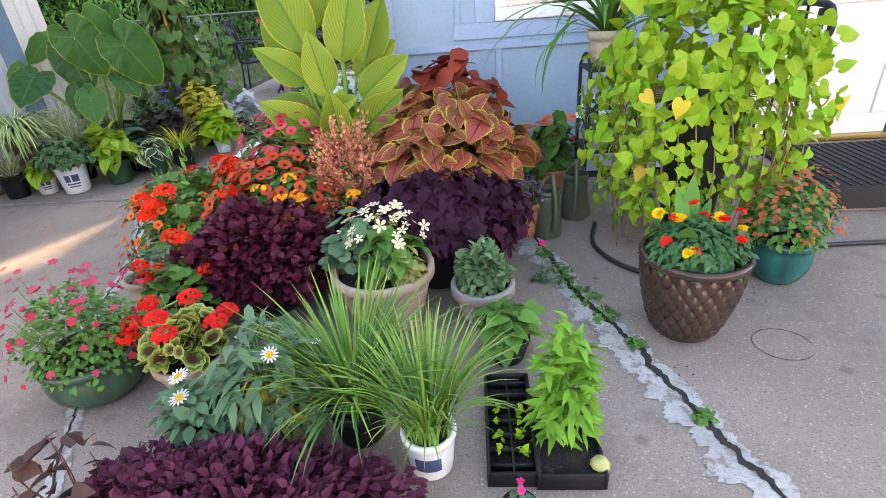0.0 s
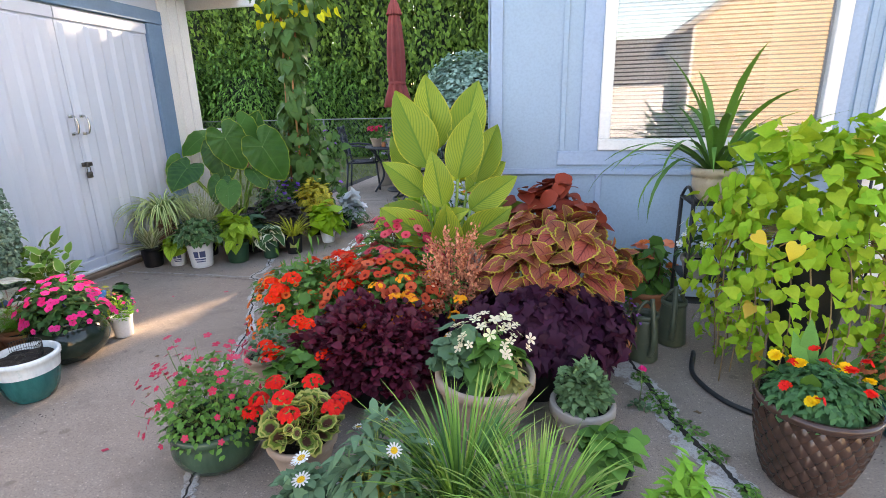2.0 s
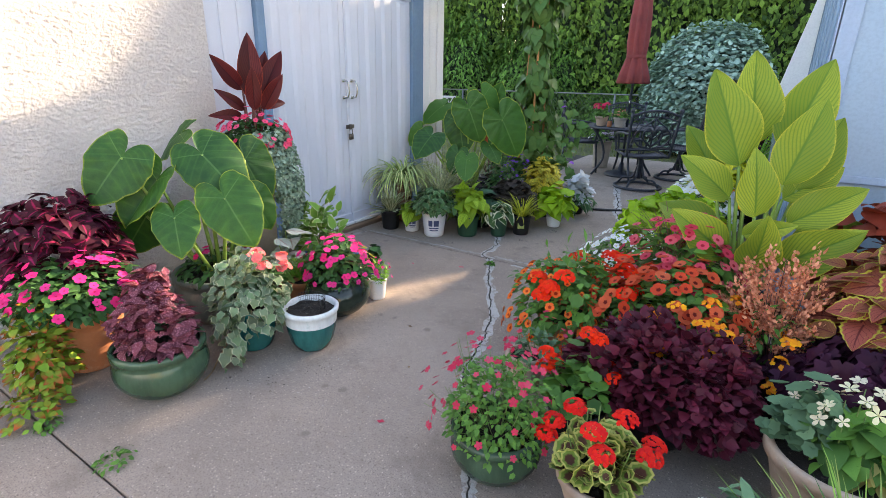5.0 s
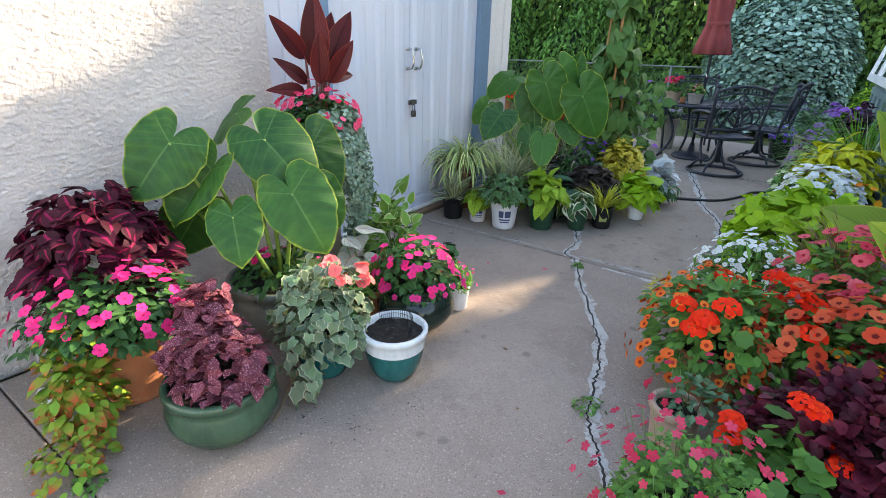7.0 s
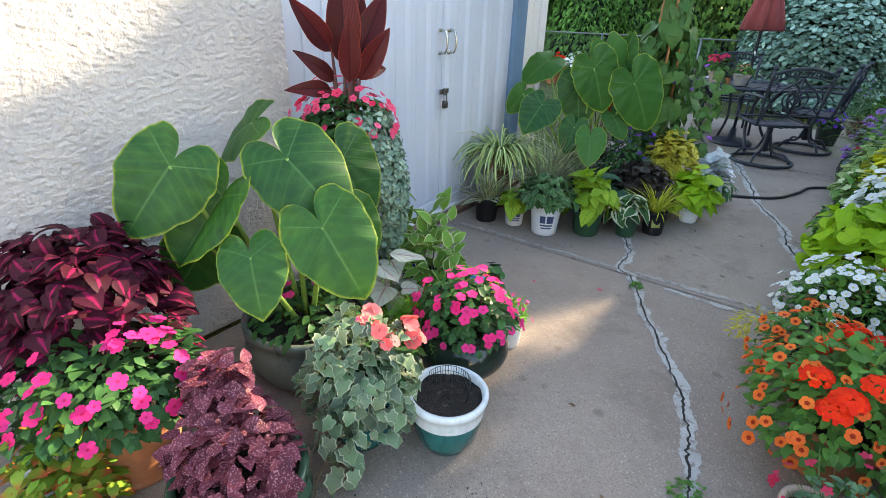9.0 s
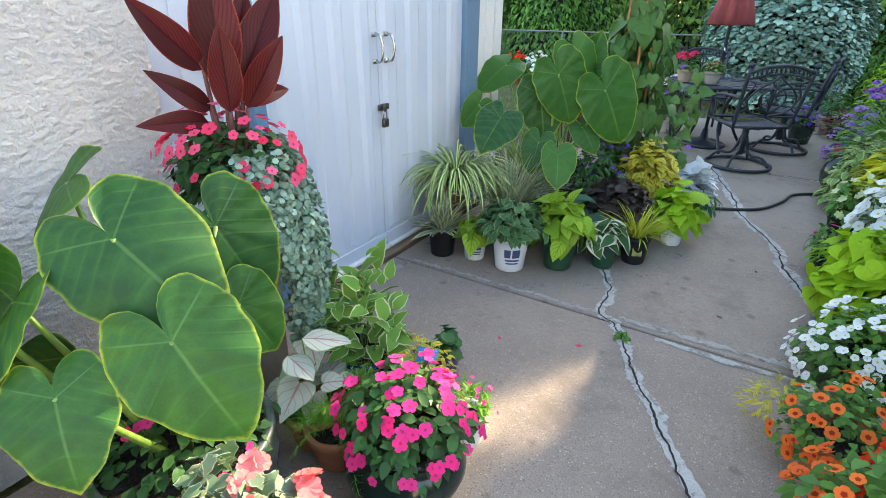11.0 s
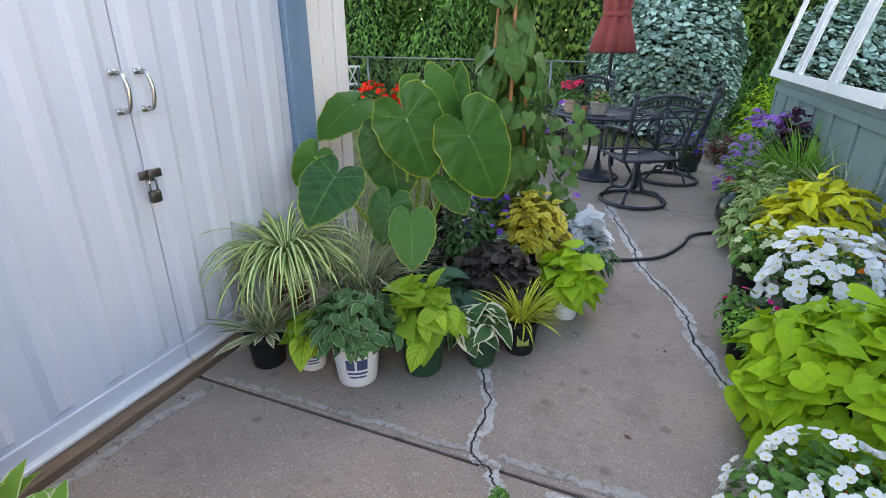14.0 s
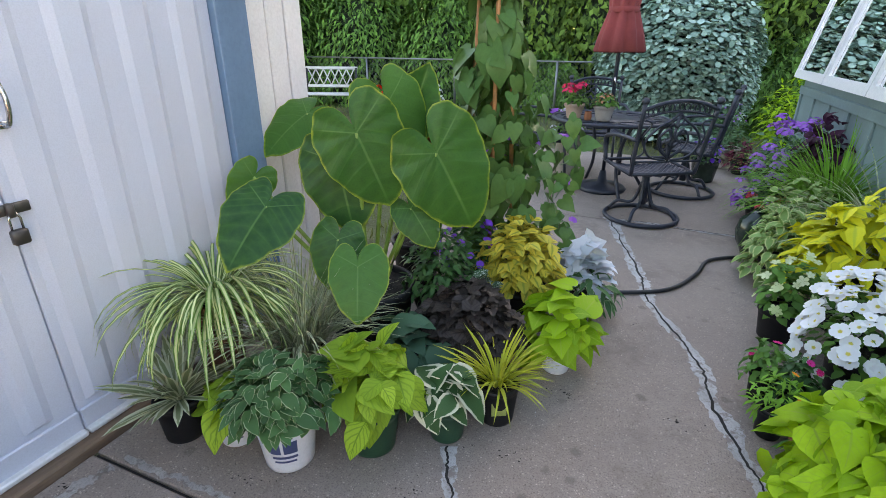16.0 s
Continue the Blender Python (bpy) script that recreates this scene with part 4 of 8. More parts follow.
for k in range(3):
    a, b = CY0 + k * 1.2 + 0.008, CY0 + (k + 1) * 1.2 - 0.008
    sash = part("sash", ([(CX, a, CZ), (CX, b, CZ), (CX + slope[0], b, CZ + slope[1]), (CX + slope[0], a, CZ + slope[1])], [(0, 1, 2, 3)]), M_GLASS, cold, "sloping glass pane", False)
    sash.visible_shadow = False
    sx = slope[0] / slope[1]
    for (y0, z0, y1, z1) in ((a, 0, b, 0.08), (a, 1.07, b, 1.15), (a, 0.08, a + 0.08, 1.07), (b - 0.08, 0.08, b, 1.07)):
        v = []
        for z in (z0, z1):
            for off in (-0.022, 0.022):
                v += [(CX + sx * z + off, y0, CZ + z), (CX + sx * z + off, y1, CZ + z)]
        part("sash_frame", (v, [(0, 1, 5, 4), (2, 6, 7, 3), (0, 4, 6, 2), (1, 3, 7, 5), (0, 2, 3, 1), (4, 5, 7, 6)]), M_WHITE, sash, smooth=False)
part("cheek", ([(CX, CY1, CZ), (-0.61, CY1, CZ), (-0.61, CY1, CZ + 1.2), (CX + slope[0], CY1, CZ + 1.15), (CX, CY1 + 0.02, CZ), (-0.61, CY1 + 0.02, CZ), (-0.61, CY1 + 0.02, CZ + 1.2), (CX + slope[0], CY1 + 0.02, CZ + 1.15)], [(0, 1, 2, 3), (4, 7, 6, 5), (0, 4, 5, 1), (0, 3, 7, 4)]), M_WHITE, cold, smooth=False)
part("cheek", ([(CX, CY0, CZ), (-0.61, CY0, CZ), (-0.61, CY0, CZ + 1.2), (CX + slope[0], CY0, CZ + 1.15), (CX, CY0 - 0.02, CZ), (-0.61, CY0 - 0.02, CZ), (-0.61, CY0 - 0.02, CZ + 1.2), (CX + slope[0], CY0 - 0.02, CZ + 1.15)], [(0, 3, 2, 1), (4, 5, 6, 7), (0, 1, 5, 4), (0, 4, 7, 3)]), M_WHITE, cold, smooth=False)

# neighbour's house behind, seen in the window's reflection
nb = struct(thing("backdrop_house", 0, 0, 0, "tan lap-sided neighbouring house", "house"))
part("wall", ([(3.5, -8.8, 0), (12.0, -8.8, 0), (12.0, -8.8, 3.4), (7.8, -8.8, 6.2), (3.5, -8.8, 3.4), (3.5, -14.0, 0), (12.0, -14.0, 0), (12.0, -14.0, 3.4), (7.8, -14.0, 6.2), (3.5, -14.0, 3.4)], [(0, 4, 3, 2, 1), (5, 6, 7, 8, 9), (0, 5, 9, 4), (1, 2, 7, 6)]), M_SIDING, nb, smooth=False)
for k in range(22):
    part("lap_board", box(3.48, -8.8, 0.1 + k * 0.15, 12.0, -8.775, 0.24 + k * 0.15, 0.004), M_SIDING, nb, smooth=False)
part("barge_board", tube([(3.1, -8.7, 3.12), (7.8, -8.7, 6.3)], 0.09, 6), M_WHITE, nb)
part("downpipe", tube([(3.55, -8.72, 3.3), (3.55, -8.72, 0.0)], 0.05, 8), M_WHITE, nb)
part("roof", ([(3.1, -8.6, 3.16), (7.8, -8.6, 6.32), (12.5, -8.6, 3.16), (3.1, -14.2, 3.16), (7.8, -14.2, 6.32), (12.5, -14.2, 3.16)], [(0, 1, 4, 3), (1, 2, 5, 4)]), M_ROOF, nb, smooth=False)
nb2 = struct(thing("backdrop_garage", 0, 0, 0, "low grey neighbouring garage with a dark roof", "garage"))
part("wall", box(-6.0, -13.0, 0.0, 3.0, -9.2, 1.9, 0), M_SHED, nb2, smooth=False)
part("roof", ([(-6.3, -8.9, 1.9), (3.2, -8.9, 1.9), (3.2, -11.2, 3.3), (-6.3, -11.2, 3.3)], [(0, 1, 2, 3)]), M_ROOF, nb2, smooth=False)

# ---- leaf and flower materials ----
G_MID = leaf("leaf_green", (0.095, 0.23, 0.04), (0.055, 0.145, 0.035))
G_DARK = leaf("leaf_dark_green", (0.045, 0.125, 0.035), (0.03, 0.08, 0.028), rough=0.35)
G_GREY = leaf("leaf_grey_green", (0.10, 0.19, 0.10), (0.07, 0.14, 0.075), rough=0.6)
G_LIME = leaf("leaf_lime", (0.3, 0.48, 0.02), (0.2, 0.4, 0.02), vein=(0.3, 0.46, 0.05), veins=6, sheer=0.3, veinw=0.08)
G_VINE = leaf("leaf_vine_lime", (0.17, 0.36, 0.025), (0.38, 0.5, 0.04), sheer=0.28)
G_GOLD = leaf("leaf_gold", (0.56, 0.52, 0.02), (0.46, 0.48, 0.02), mid=(0.4, 0.45, 0.03), mid_at=0.2)
G_GOLDC = leaf("leaf_gold_coleus", (0.52, 0.42, 0.05), (0.45, 0.4, 0.05), mid=(0.24, 0.28, 0.04), mid_at=0.2)
G_GRASS = leaf("blade_green", (0.16, 0.32, 0.055), (0.1, 0.23, 0.04), tip=(0.26, 0.34, 0.09))
G_GRASSD = leaf("blade_dark", (0.09, 0.22, 0.06), (0.05, 0.14, 0.04))
G_STRIPE = leaf("blade_striped", (0.55, 0.6, 0.3), (0.45, 0.52, 0.22), edge=(0.12, 0.24, 0.05), edge_at=0.5)
G_STRIPE2 = leaf("blade_silver", (0.16, 0.2, 0.1), (0.24, 0.27, 0.14), edge=(0.52, 0.55, 0.38), edge_at=0.5)
G_YGRASS = leaf("blade_yellow", (0.4, 0.42, 0.04), (0.28, 0.34, 0.05))
G_HOSTA = leaf("hosta_lime", (0.28, 0.43, 0.04), (0.2, 0.36, 0.03), vein=(0.17, 0.31, 0.03), veins=5, sheer=0.3)
G_HOSTAV = leaf("hosta_variegated", (0.035, 0.1, 0.035), (0.05, 0.12, 0.04), edge=(0.6, 0.62, 0.45), edge_at=0.72)
G_HOSTAB = leaf("hosta_edged", (0.055, 0.14, 0.045), (0.04, 0.11, 0.04), edge=(0.4, 0.48, 0.28), edge_at=0.92)
G_DOGWOOD = leaf("variegated_shrub", (0.11, 0.24, 0.04), (0.16, 0.3, 0.05), edge=(0.5, 0.56, 0.3), edge_at=0.83)
G_IVY = leaf("ivy_variegated", (0.12, 0.2, 0.1), (0.15, 0.2, 0.14), edge=(0.38, 0.42, 0.29), edge_at=0.84)
G_SILVER = leaf("silver_dichondra", (0.26, 0.37, 0.29), (0.13, 0.22, 0.16), rough=0.5, sheer=0.15)
G_SILVERW = leaf("silver_white", (0.68, 0.74, 0.78), (0.55, 0.62, 0.66), rough=0.7, sheer=0.1)
G_HEUCH = leaf("heuchera_dark", (0.026, 0.023, 0.02), (0.055, 0.045, 0.037), rough=0.35, spec=0.3, vein=(0.02, 0.015, 0.015), veins=4, sheer=0.1)
G_BURG = leaf("burgundy", (0.11, 0.013, 0.028), (0.05, 0.008, 0.016), rough=0.38, spec=0.3, sheer=0.15)
G_PURP = leaf("purple_sweet_potato", (0.042, 0.01, 0.026), (0.032, 0.008, 0.02), rough=0.45, spec=0.2, sheer=0.12)
G_PURPMAT = leaf("purple_mat", (0.14, 0.03, 0.06), (0.07, 0.018, 0.035), rough=0.5, spec=0.2, sheer=0.15)
G_COLEUS = leaf("coleus_yellow_edge", (0.27, 0.06, 0.045), (0.26, 0.1, 0.04), edge=(0.42, 0.36, 0.045), edge_at=0.86, vein=(0.13, 0.022, 0.02), veins=7, veinw=0.12)
G_COLEUSR = leaf("coleus_rust", (0.27, 0.045, 0.024), (0.17, 0.026, 0.016))
G_COLEUSD = leaf("coleus_dark_pink", (0.05, 0.008, 0.018), (0.04, 0.007, 0.014), spec=0.2, mid=(0.3, 0.014, 0.075), mid_at=0.14, soft=0.12)
G_CORAL = leaf("coral_spikes", (0.66, 0.27, 0.16), (0.5, 0.15, 0.09))
G_HYPO = leaf("polka_dot_pink", (0.17, 0.04, 0.06), (0.11, 0.028, 0.042), spot=(0.38, 0.16, 0.2))
G_GERAN = leaf("zonal_geranium", (0.13, 0.21, 0.035), (0.17, 0.26, 0.05), mid=(0.085, 0.035, 0.022), mid_at=0.52, edge=(0.46, 0.46, 0.13), edge_at=0.8)
G_OREG = leaf("oregano", (0.12, 0.21, 0.09), (0.09, 0.17, 0.07), rough=0.6)
G_FERN = leaf("fern", (0.12, 0.3, 0.03), (0.16, 0.36, 0.04))
G_FUCH = leaf("fuchsia_leaf", (0.12, 0.26, 0.03), (0.24, 0.25, 0.03), tip=(0.42, 0.07, 0.03))
G_CALAD = leaf("caladium", (0.5, 0.5, 0.42), (0.42, 0.45, 0.35), vein=(0.42, 0.22, 0.2), veins=4, edge=(0.2, 0.33, 0.12), edge_at=0.93, veinw=0.1)
G_VARW = leaf("green_cream_edge", (0.14, 0.26, 0.07), (0.18, 0.3, 0.09), edge=(0.42, 0.48, 0.2), edge_at=0.7)
# near-black and bright ends paint shade and sun highlights into the hedge sprays
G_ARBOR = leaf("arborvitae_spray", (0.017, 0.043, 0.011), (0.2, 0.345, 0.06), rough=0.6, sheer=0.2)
# shrub tones likewise hold lit and shaded leaves in the colour
G_SHRUB = leaf("shrub_leaf", (0.105, 0.23, 0.042), (0.018, 0.05, 0.012))
G_BLUEVINE = leaf("blue_green_leaf", (0.30, 0.43, 0.36), (0.10, 0.2, 0.15), rough=0.55, sheer=0.15)
G_LAWN = leaf("lawn_blade", (0.12, 0.17, 0.04), (0.2, 0.2, 0.07))
G_BEAN = leaf("climbing_vine_leaf", (0.06, 0.145, 0.04), (0.1, 0.2, 0.05), rough=0.32)
G_CANNA = leaf("striped_canna", (0.25, 0.31, 0.035), (0.17, 0.27, 0.03), vein=(0.11, 0.22, 0.03), veins=15, rough=0.42, sheer=0.25, veinw=0.32, edge=(0.55, 0.5, 0.06), edge_at=0.97)
G_CANNAR = leaf("red_canna", (0.11, 0.016, 0.016), (0.06, 0.012, 0.012), vein=(0.05, 0.008, 0.01), veins=12, rough=0.28, edge=(0.42, 0.06, 0.03), edge_at=0.97, sheer=0.3)
F_RED = flower("red_orange_petals", (0.9, 0.05, 0.008), (0.8, 0.025, 0.012))
F_SCARLET = flower("scarlet_petals", (0.84, 0.03, 0.014), (0.72, 0.016, 0.02))
F_ORANGE = flower("orange_petals", (0.85, 0.2, 0.035), (0.8, 0.13, 0.03), eye=(0.35, 0.03, 0.01), eye_at=0.3)
F_TERRA = flower("rust_petals", (0.55, 0.055, 0.022), (0.62, 0.12, 0.05), eye=(0.16, 0.015, 0.01))
F_LANT = flower("lantana_petals", (0.9, 0.42, 0.02), (0.85, 0.2, 0.02))
F_ROSE = flower("rose_petals", (0.62, 0.04, 0.085), (0.72, 0.14, 0.16), eye=(0.35, 0.015, 0.03))
F_PINK = flower("hot_pink_petals", (0.84, 0.03, 0.19), (0.78, 0.05, 0.27), eye=(0.6, 0.02, 0.1), eye_at=0.15)
F_CORALP = flower("coral_petals", (0.85, 0.12, 0.12), (0.88, 0.3, 0.28))
F_CRIM = flower("crimson_petals", (0.5, 0.02, 0.06), (0.62, 0.07, 0.13))
F_WHITE = flower("white_petals", (0.85, 0.86, 0.84), (0.78, 0.8, 0.76), eye=(0.72, 0.6, 0.1), eye_at=0.18)
F_CREAM = flower("cream_petals", (0.78, 0.76, 0.48), (0.8, 0.66, 0.5), eye=(0.6, 0.6, 0.25), eye_at=0.1)
F_DAISY = flower("daisy_petals", (0.85, 0.85, 0.82), eye=(0.8, 0.45, 0.02), eye_at=0.4)
F_PURPLE = flower("violet_petals", (0.16, 0.05, 0.5), (0.24, 0.1, 0.55))
F_LILAC = flower("lilac_petals", (0.3, 0.09, 0.52), (0.42, 0.17, 0.6))
F_YELLOW = flower("yellow_petals", (0.9, 0.62, 0.02), (0.88, 0.5, 0.02))
F_MUM = flower("mum_petals", (0.5, 0.12, 0.05), (0.42, 0.15, 0.07))
F_BEG = flower("begonia_petals", (0.88, 0.22, 0.05), (0.85, 0.3, 0.2))

L_OV, L_OVB = t_leaf(0.6, 3), t_leaf(0.55, 4, 0.25, 0.35)
L_TOOTH = t_leaf(0.78, 14, 0.22, 0.4, tooth=0.055)
L_HEART = t_leaf(0.88, 6, 0.15, 0.35, "heart")
L_HEARTS = t_leaf(0.88, 6, 0.15, 0.3, "heart")
L_LANCE = t_leaf(0.24, 2, 0.2, 0.3, "lance")
L_LANCEB = t_leaf(0.3, 4, 0.25, 0.4, "lance")
L_SPOON = t_leaf(0.72, 6, 0.3, 0.5, wave=0.01)
L_LOBE = t_leaf(1.0, 6, 0.15, 0.3, "heart", tooth=0.28)
L_IVY = t_leaf(0.95, 6, 0.12, 0.35, "heart", tooth=0.14)
L_RUFF = t_leaf(1.0, 6, 0.2, 0.3, "heart", tooth=0.12, wave=0.05)
L_DISC = t_round(7, 0.25, 0.1)
L_SPRAY = t_leaf(0.45, 4, 0.1, 0.5, "lance", tooth=0.35)
L_DOT = t_round(4, 0.3, 0.06)
L_LANCE2 = t_leaf(0.36, 2, 0.25, 0.4)
L_SPRIG = t_leaf(0.5, 2, 0.1, 0.5, "lance", tooth=0.2)
P_5 = t_petals(5, 0.36, 0.12)
P_TRUMP = t_round(5, 0.35, 0.05)
P_PET = t_petals(5, 0.5, 0.22)
P_DAISY = t_petals(13, 0.12, 0.02)
P_FLAT = t_petals(5, 0.44, 0.06)


def big_leaf_mesh(name, length, width, lobes=0.0, droop=0.4, fold=0.15, ruffle=0.02, rows=14, cols=5, kind="ovate", seed=0, mat=None):
    """A large leaf with a midrib trough, a wavy rim and, for arrow-shaped leaves, two back lobes; its stalk joins at the origin."""
    g = np.random.RandomState(seed)
    v, uv, f = [], [], []
    ph = g.uniform(0, 6)
    for side in (-1, 1):
        base = len(v)
        for i in range(rows + 1):
            t = i / rows
            s = -lobes + (1 + lobes) * t
            if lobes:
                back = max(0.0, -s / lobes)
                wout = 0.4 + 0.6 * math.sqrt(max(0.0, 1 - back * back)) if s < 0 else max(0.0, 1 - s) ** 0.53 * (1 + 0.36 * s)
                win_ = 0.19 * back ** 0.7
            else:
                wout = float(shape_width(kind, np.array([t]))[0])
                win_ = 0.0
            wo = max(wout * width * 0.5, win_ * width + 0.004)
            for j in range(cols + 1):
                q = j / cols
                x = win_ * width + (wo - win_ * width) * q
                y = s * length
                z = fold * abs(x) - droop * length * max(0, s) ** 2 - (0.25 * droop * length * s * s if s < 0 else 0) - 0.35 * x * x / max(width, 0.01)
                z += ruffle * q * q * math.sin(9 * t + ph + side)
                v.append((side * x, y * (1 - 0.2 * droop * max(0, s)), z))
                uv.append((0.5 + side * 0.5 * (x / max(wo, 1e-6)), 0.2 + 0.8 * t))
        n = cols + 1
        for i in range(rows):
            for j in range(cols):
                a = base + i * n + j
                q = (a, a + 1, a + n + 1, a + n)
                f.append(q if side > 0 else q[::-1])
    me = mesh_data(name, np.array(v), np.array(f), np.array(uv))
    me.materials.append(mat)
    return me


def stalked(parent, base, joint, aim, me, mat_stalk, r=0.011, size=1.0, bow=0.06, upv=(0, 0, 1)):
    """A leaf on its stalk: the stalk runs from base to joint, the blade points along aim."""
    b, j = Vector(base), Vector(joint)
    part("stalk", tube(arc(b, j, bow, 7, (j.x - b.x, j.y - b.y, 0.2)), r, 7, r * 0.5), mat_stalk, parent)
    y = Vector(aim).normalized()
    x = y.cross(Vector(upv)).normalized()
    z = x.cross(y)
    m = Matrix((x, y, z)).transposed().to_4x4()
    m.translation = j
    return part("leaf", me, None, parent, at=m @ Matrix.Scale(size, 4))


def potted(name, x, y, label, category="potted plant", group="", turn=0.0, z=0.0):
    return thing(name, x, y, z, label, category, group, turn)


# ---- front cluster, seen from the drive ----
p = potted("potted_nemesia", -1.44, 1.40, "loose crimson-flowered plant in a glazed green bowl on the concrete")
pot(p, 0.115, 0.155, 0.185, M_GLAZE, 0.014, 0.03, 0.03, label="dark green glazed bowl")
foliage(p, G_MID, L_OV, 900, 0.21, 0.19, 0.26, 0.19, 0.026, seed=2, low=-0.2)
stems(p, M_STEM, 60, 0.27, 0.22, 0.34, 0.18, 0.0015, 3)
blooms(p, F_CRIM, P_5, 85, 0.28, 0.22, 0.33, 0.2, 0.030, 4, -0.1, 0.75, dx=-0.02)
p = potted("potted_geranium", -1.07, 1.40, "scarlet geranium with yellow-edged zoned leaves in a tan clay pot")
pot(p, 0.085, 0.125, 0.16, M_TAN, 0.008, 0.03, label="tan clay pot")
zoned = t_round(8, 0.3, 0.07)
zoned[2][1:, 0] = 1.0
foliage(p, G_GERAN, zoned, 120, 0.17, 0.16, 0.15, 0.18, 0.066, lift=(0.9, 0.0), seed=5, inner=0.75)
stems(p, M_STEM, 9, 0.16, 0.14, 0.27, 0.16, 0.003, 6)
blooms(p, F_SCARLET, P_FLAT, 8, 0.18, 0.15, 0.2, 0.2, 0.016, 7, 0.2, 0.9, cluster=90, cr=0.036, face=0.9)
p = potted("potted_geranium", -1.25, 1.72, "red-orange geranium heads above a low green plant in a black pot")
pot(p, 0.08, 0.11, 0.16, M_PLBLACK, 0.006, 0.02)
foliage(p, G_MID, L_DISC, 90, 0.17, 0.16, 0.2, 0.18, 0.055, seed=8)
blooms(p, F_RED, P_FLAT, 7, 0.15, 0.14, 0.22, 0.22, 0.017, 9, 0.2, cluster=70, cr=0.035, face=0.9)
p = potted("small_daisy_pot", -0.87, 1.10, "small white daisies with grey-green leaves in a slate blue plastic pot")
pot(p, 0.07, 0.095, 0.13, M_PLBLUE, 0.005, 0.02)
foliage(p, G_GREY, L_OV, 260, 0.13, 0.13, 0.16, 0.13, 0.05, seed=10)
blooms(p, F_DAISY, P_DAISY, 6, 0.12, 0.12, 0.16, 0.14, 0.055, 11, 0.3)
p = potted("tall_daisy_plant", -0.66, 1.14, "tall shasta daisy with dark lance leaves and yellowing lower stems")
pot(p, 0.08, 0.11, 0.15, M_PLBLACK, 0.006, 0.02)
foliage(p, G_GREY, L_LANCEB, 300, 0.19, 0.17, 0.33, 0.15, 0.075, seed=12, lift=(0.8, -0.6))
foliage(p, leaf("dying_leaf", (0.4, 0.36, 0.08), (0.3, 0.3, 0.08)), L_LANCE, 120, 0.16, 0.14, 0.1, 0.15, 0.13, seed=13, lift=(0.2, -1.2), low=-0.5, name="withered_foliage")
stems(p, M_STEM, 30, 0.15, 0.13, 0.33, 0.12, 0.004, 14)
blooms(p, F_DAISY, P_DAISY, 5, 0.19, 0.17, 0.36, 0.15, 0.05, 15, 0.4)
p = potted("lemongrass_pot", -0.19, 1.05, "arching green lemongrass in a dirty white plastic pot")
pot(p, 0.062, 0.075, 0.15, M_PLWHITE, 0.005, 0.02, label="white plastic nursery pot")
part("print", lathe([(0.0705, 0.05), (0.0735, 0.1)], 36)[0:1] + ([(i, i + 1, 37 + i, 36 + i) for i in range(24, 30)],), M_INK, p, "dark grey print")
blades(p, G_GRASS, 220, 0.33, 0.0055, 0.14, (0.02, 0.26), (0.2, 1.7), 0.07, 16, 7)
p = potted("grass_clump_pot", -0.42, 1.17, "dense darker green grass clump in a black pot")
pot(p, 0.07, 0.09, 0.15, M_PLBLACK, 0.006, 0.02)
blades(p, G_GRASSD, 190, 0.34, 0.008, 0.14, (0.05, 0.6), (0.3, 1.9), 0.06, 17, 7)
blades(p, G_GRASS, 150, 0.40, 0.006, 0.14, (0.05, 0.55), (0.3, 1.2), 0.06, 18, 7, name="pale_tuft")
p = potted("potted_nicotiana", -0.42, 1.78, "cream nicotiana and scented geranium in a large tan clay pot")
pot(p, 0.135, 0.195, 0.27, M_TAN, 0.014, 0.045, label="large weathered tan clay pot", seg=48)
foliage(p, G_GREY, L_DISC, 130, 0.12, 0.12, 0.18, 0.3, 0.06, seed=19, dx=-0.12)
foliage(p, G_MID, L_OVB, 120, 0.17, 0.16, 0.17, 0.27, 0.10, seed=20, dx=0.03)
foliage(p, leaf("dry_yellow_leaf", (0.38, 0.33, 0.1), (0.3, 0.3, 0.1)), L_OV, 60, 0.1, 0.08, 0.1, 0.27, 0.07, seed=21, dx=0.1, dy=-0.08, name="withered_foliage")
stems(p, M_STEM, 16, 0.16, 0.12, 0.27, 0.26, 0.003, 22)
blooms(p, F_CREAM, t_petals(5, 0.27, 0.12), 40, 0.2, 0.14, 0.25, 0.29, 0.05, 23, 0.45, 0.85, dx=0.02)
p = potted("potted_oregano", -0.02, 1.79, "compact grey-green oregano in a grey-beige clay bowl")
pot(p, 0.085, 0.12, 0.17, M_GREY, 0.012, 0.05, label="grey-beige clay pot")
foliage(p, G_OREG, L_OV, 480, 0.115, 0.115, 0.17, 0.18, 0.036, seed=24, lift=(0.8, -0.1))
p = potted("burgundy_foliage_pot", -0.98, 1.93, "dense burgundy leaf plant in a black nursery pot")
pot(p, 0.12, 0.16, 0.24, M_PLBLACK, 0.008, 0.03)
foliage(p, G_BURG, t_leaf(0.78, 4, 0.25, 0.3), 1700, 0.37, 0.28, 0.28, 0.22, 0.044, seed=25, lift=(0.9, 0.2), low=-0.25, inner=0.6)
p = potted("purple_sweet_potato_vine", -0.22, 2.14, "blackish purple sweet potato vine spilling from a black pot")
pot(p, 0.14, 0.19, 0.3, M_PLBLACK, 0.008, 0.03)
foliage(p, G_PURP, t_leaf(0.6, 6, 0.25, 0.6, "heart", tooth=0.3), 860, 0.45, 0.28, 0.22, 0.3, 0.095, seed=26, lift=(0.5, -0.6), jitter=0.5, low=-0.45, inner=0.6)
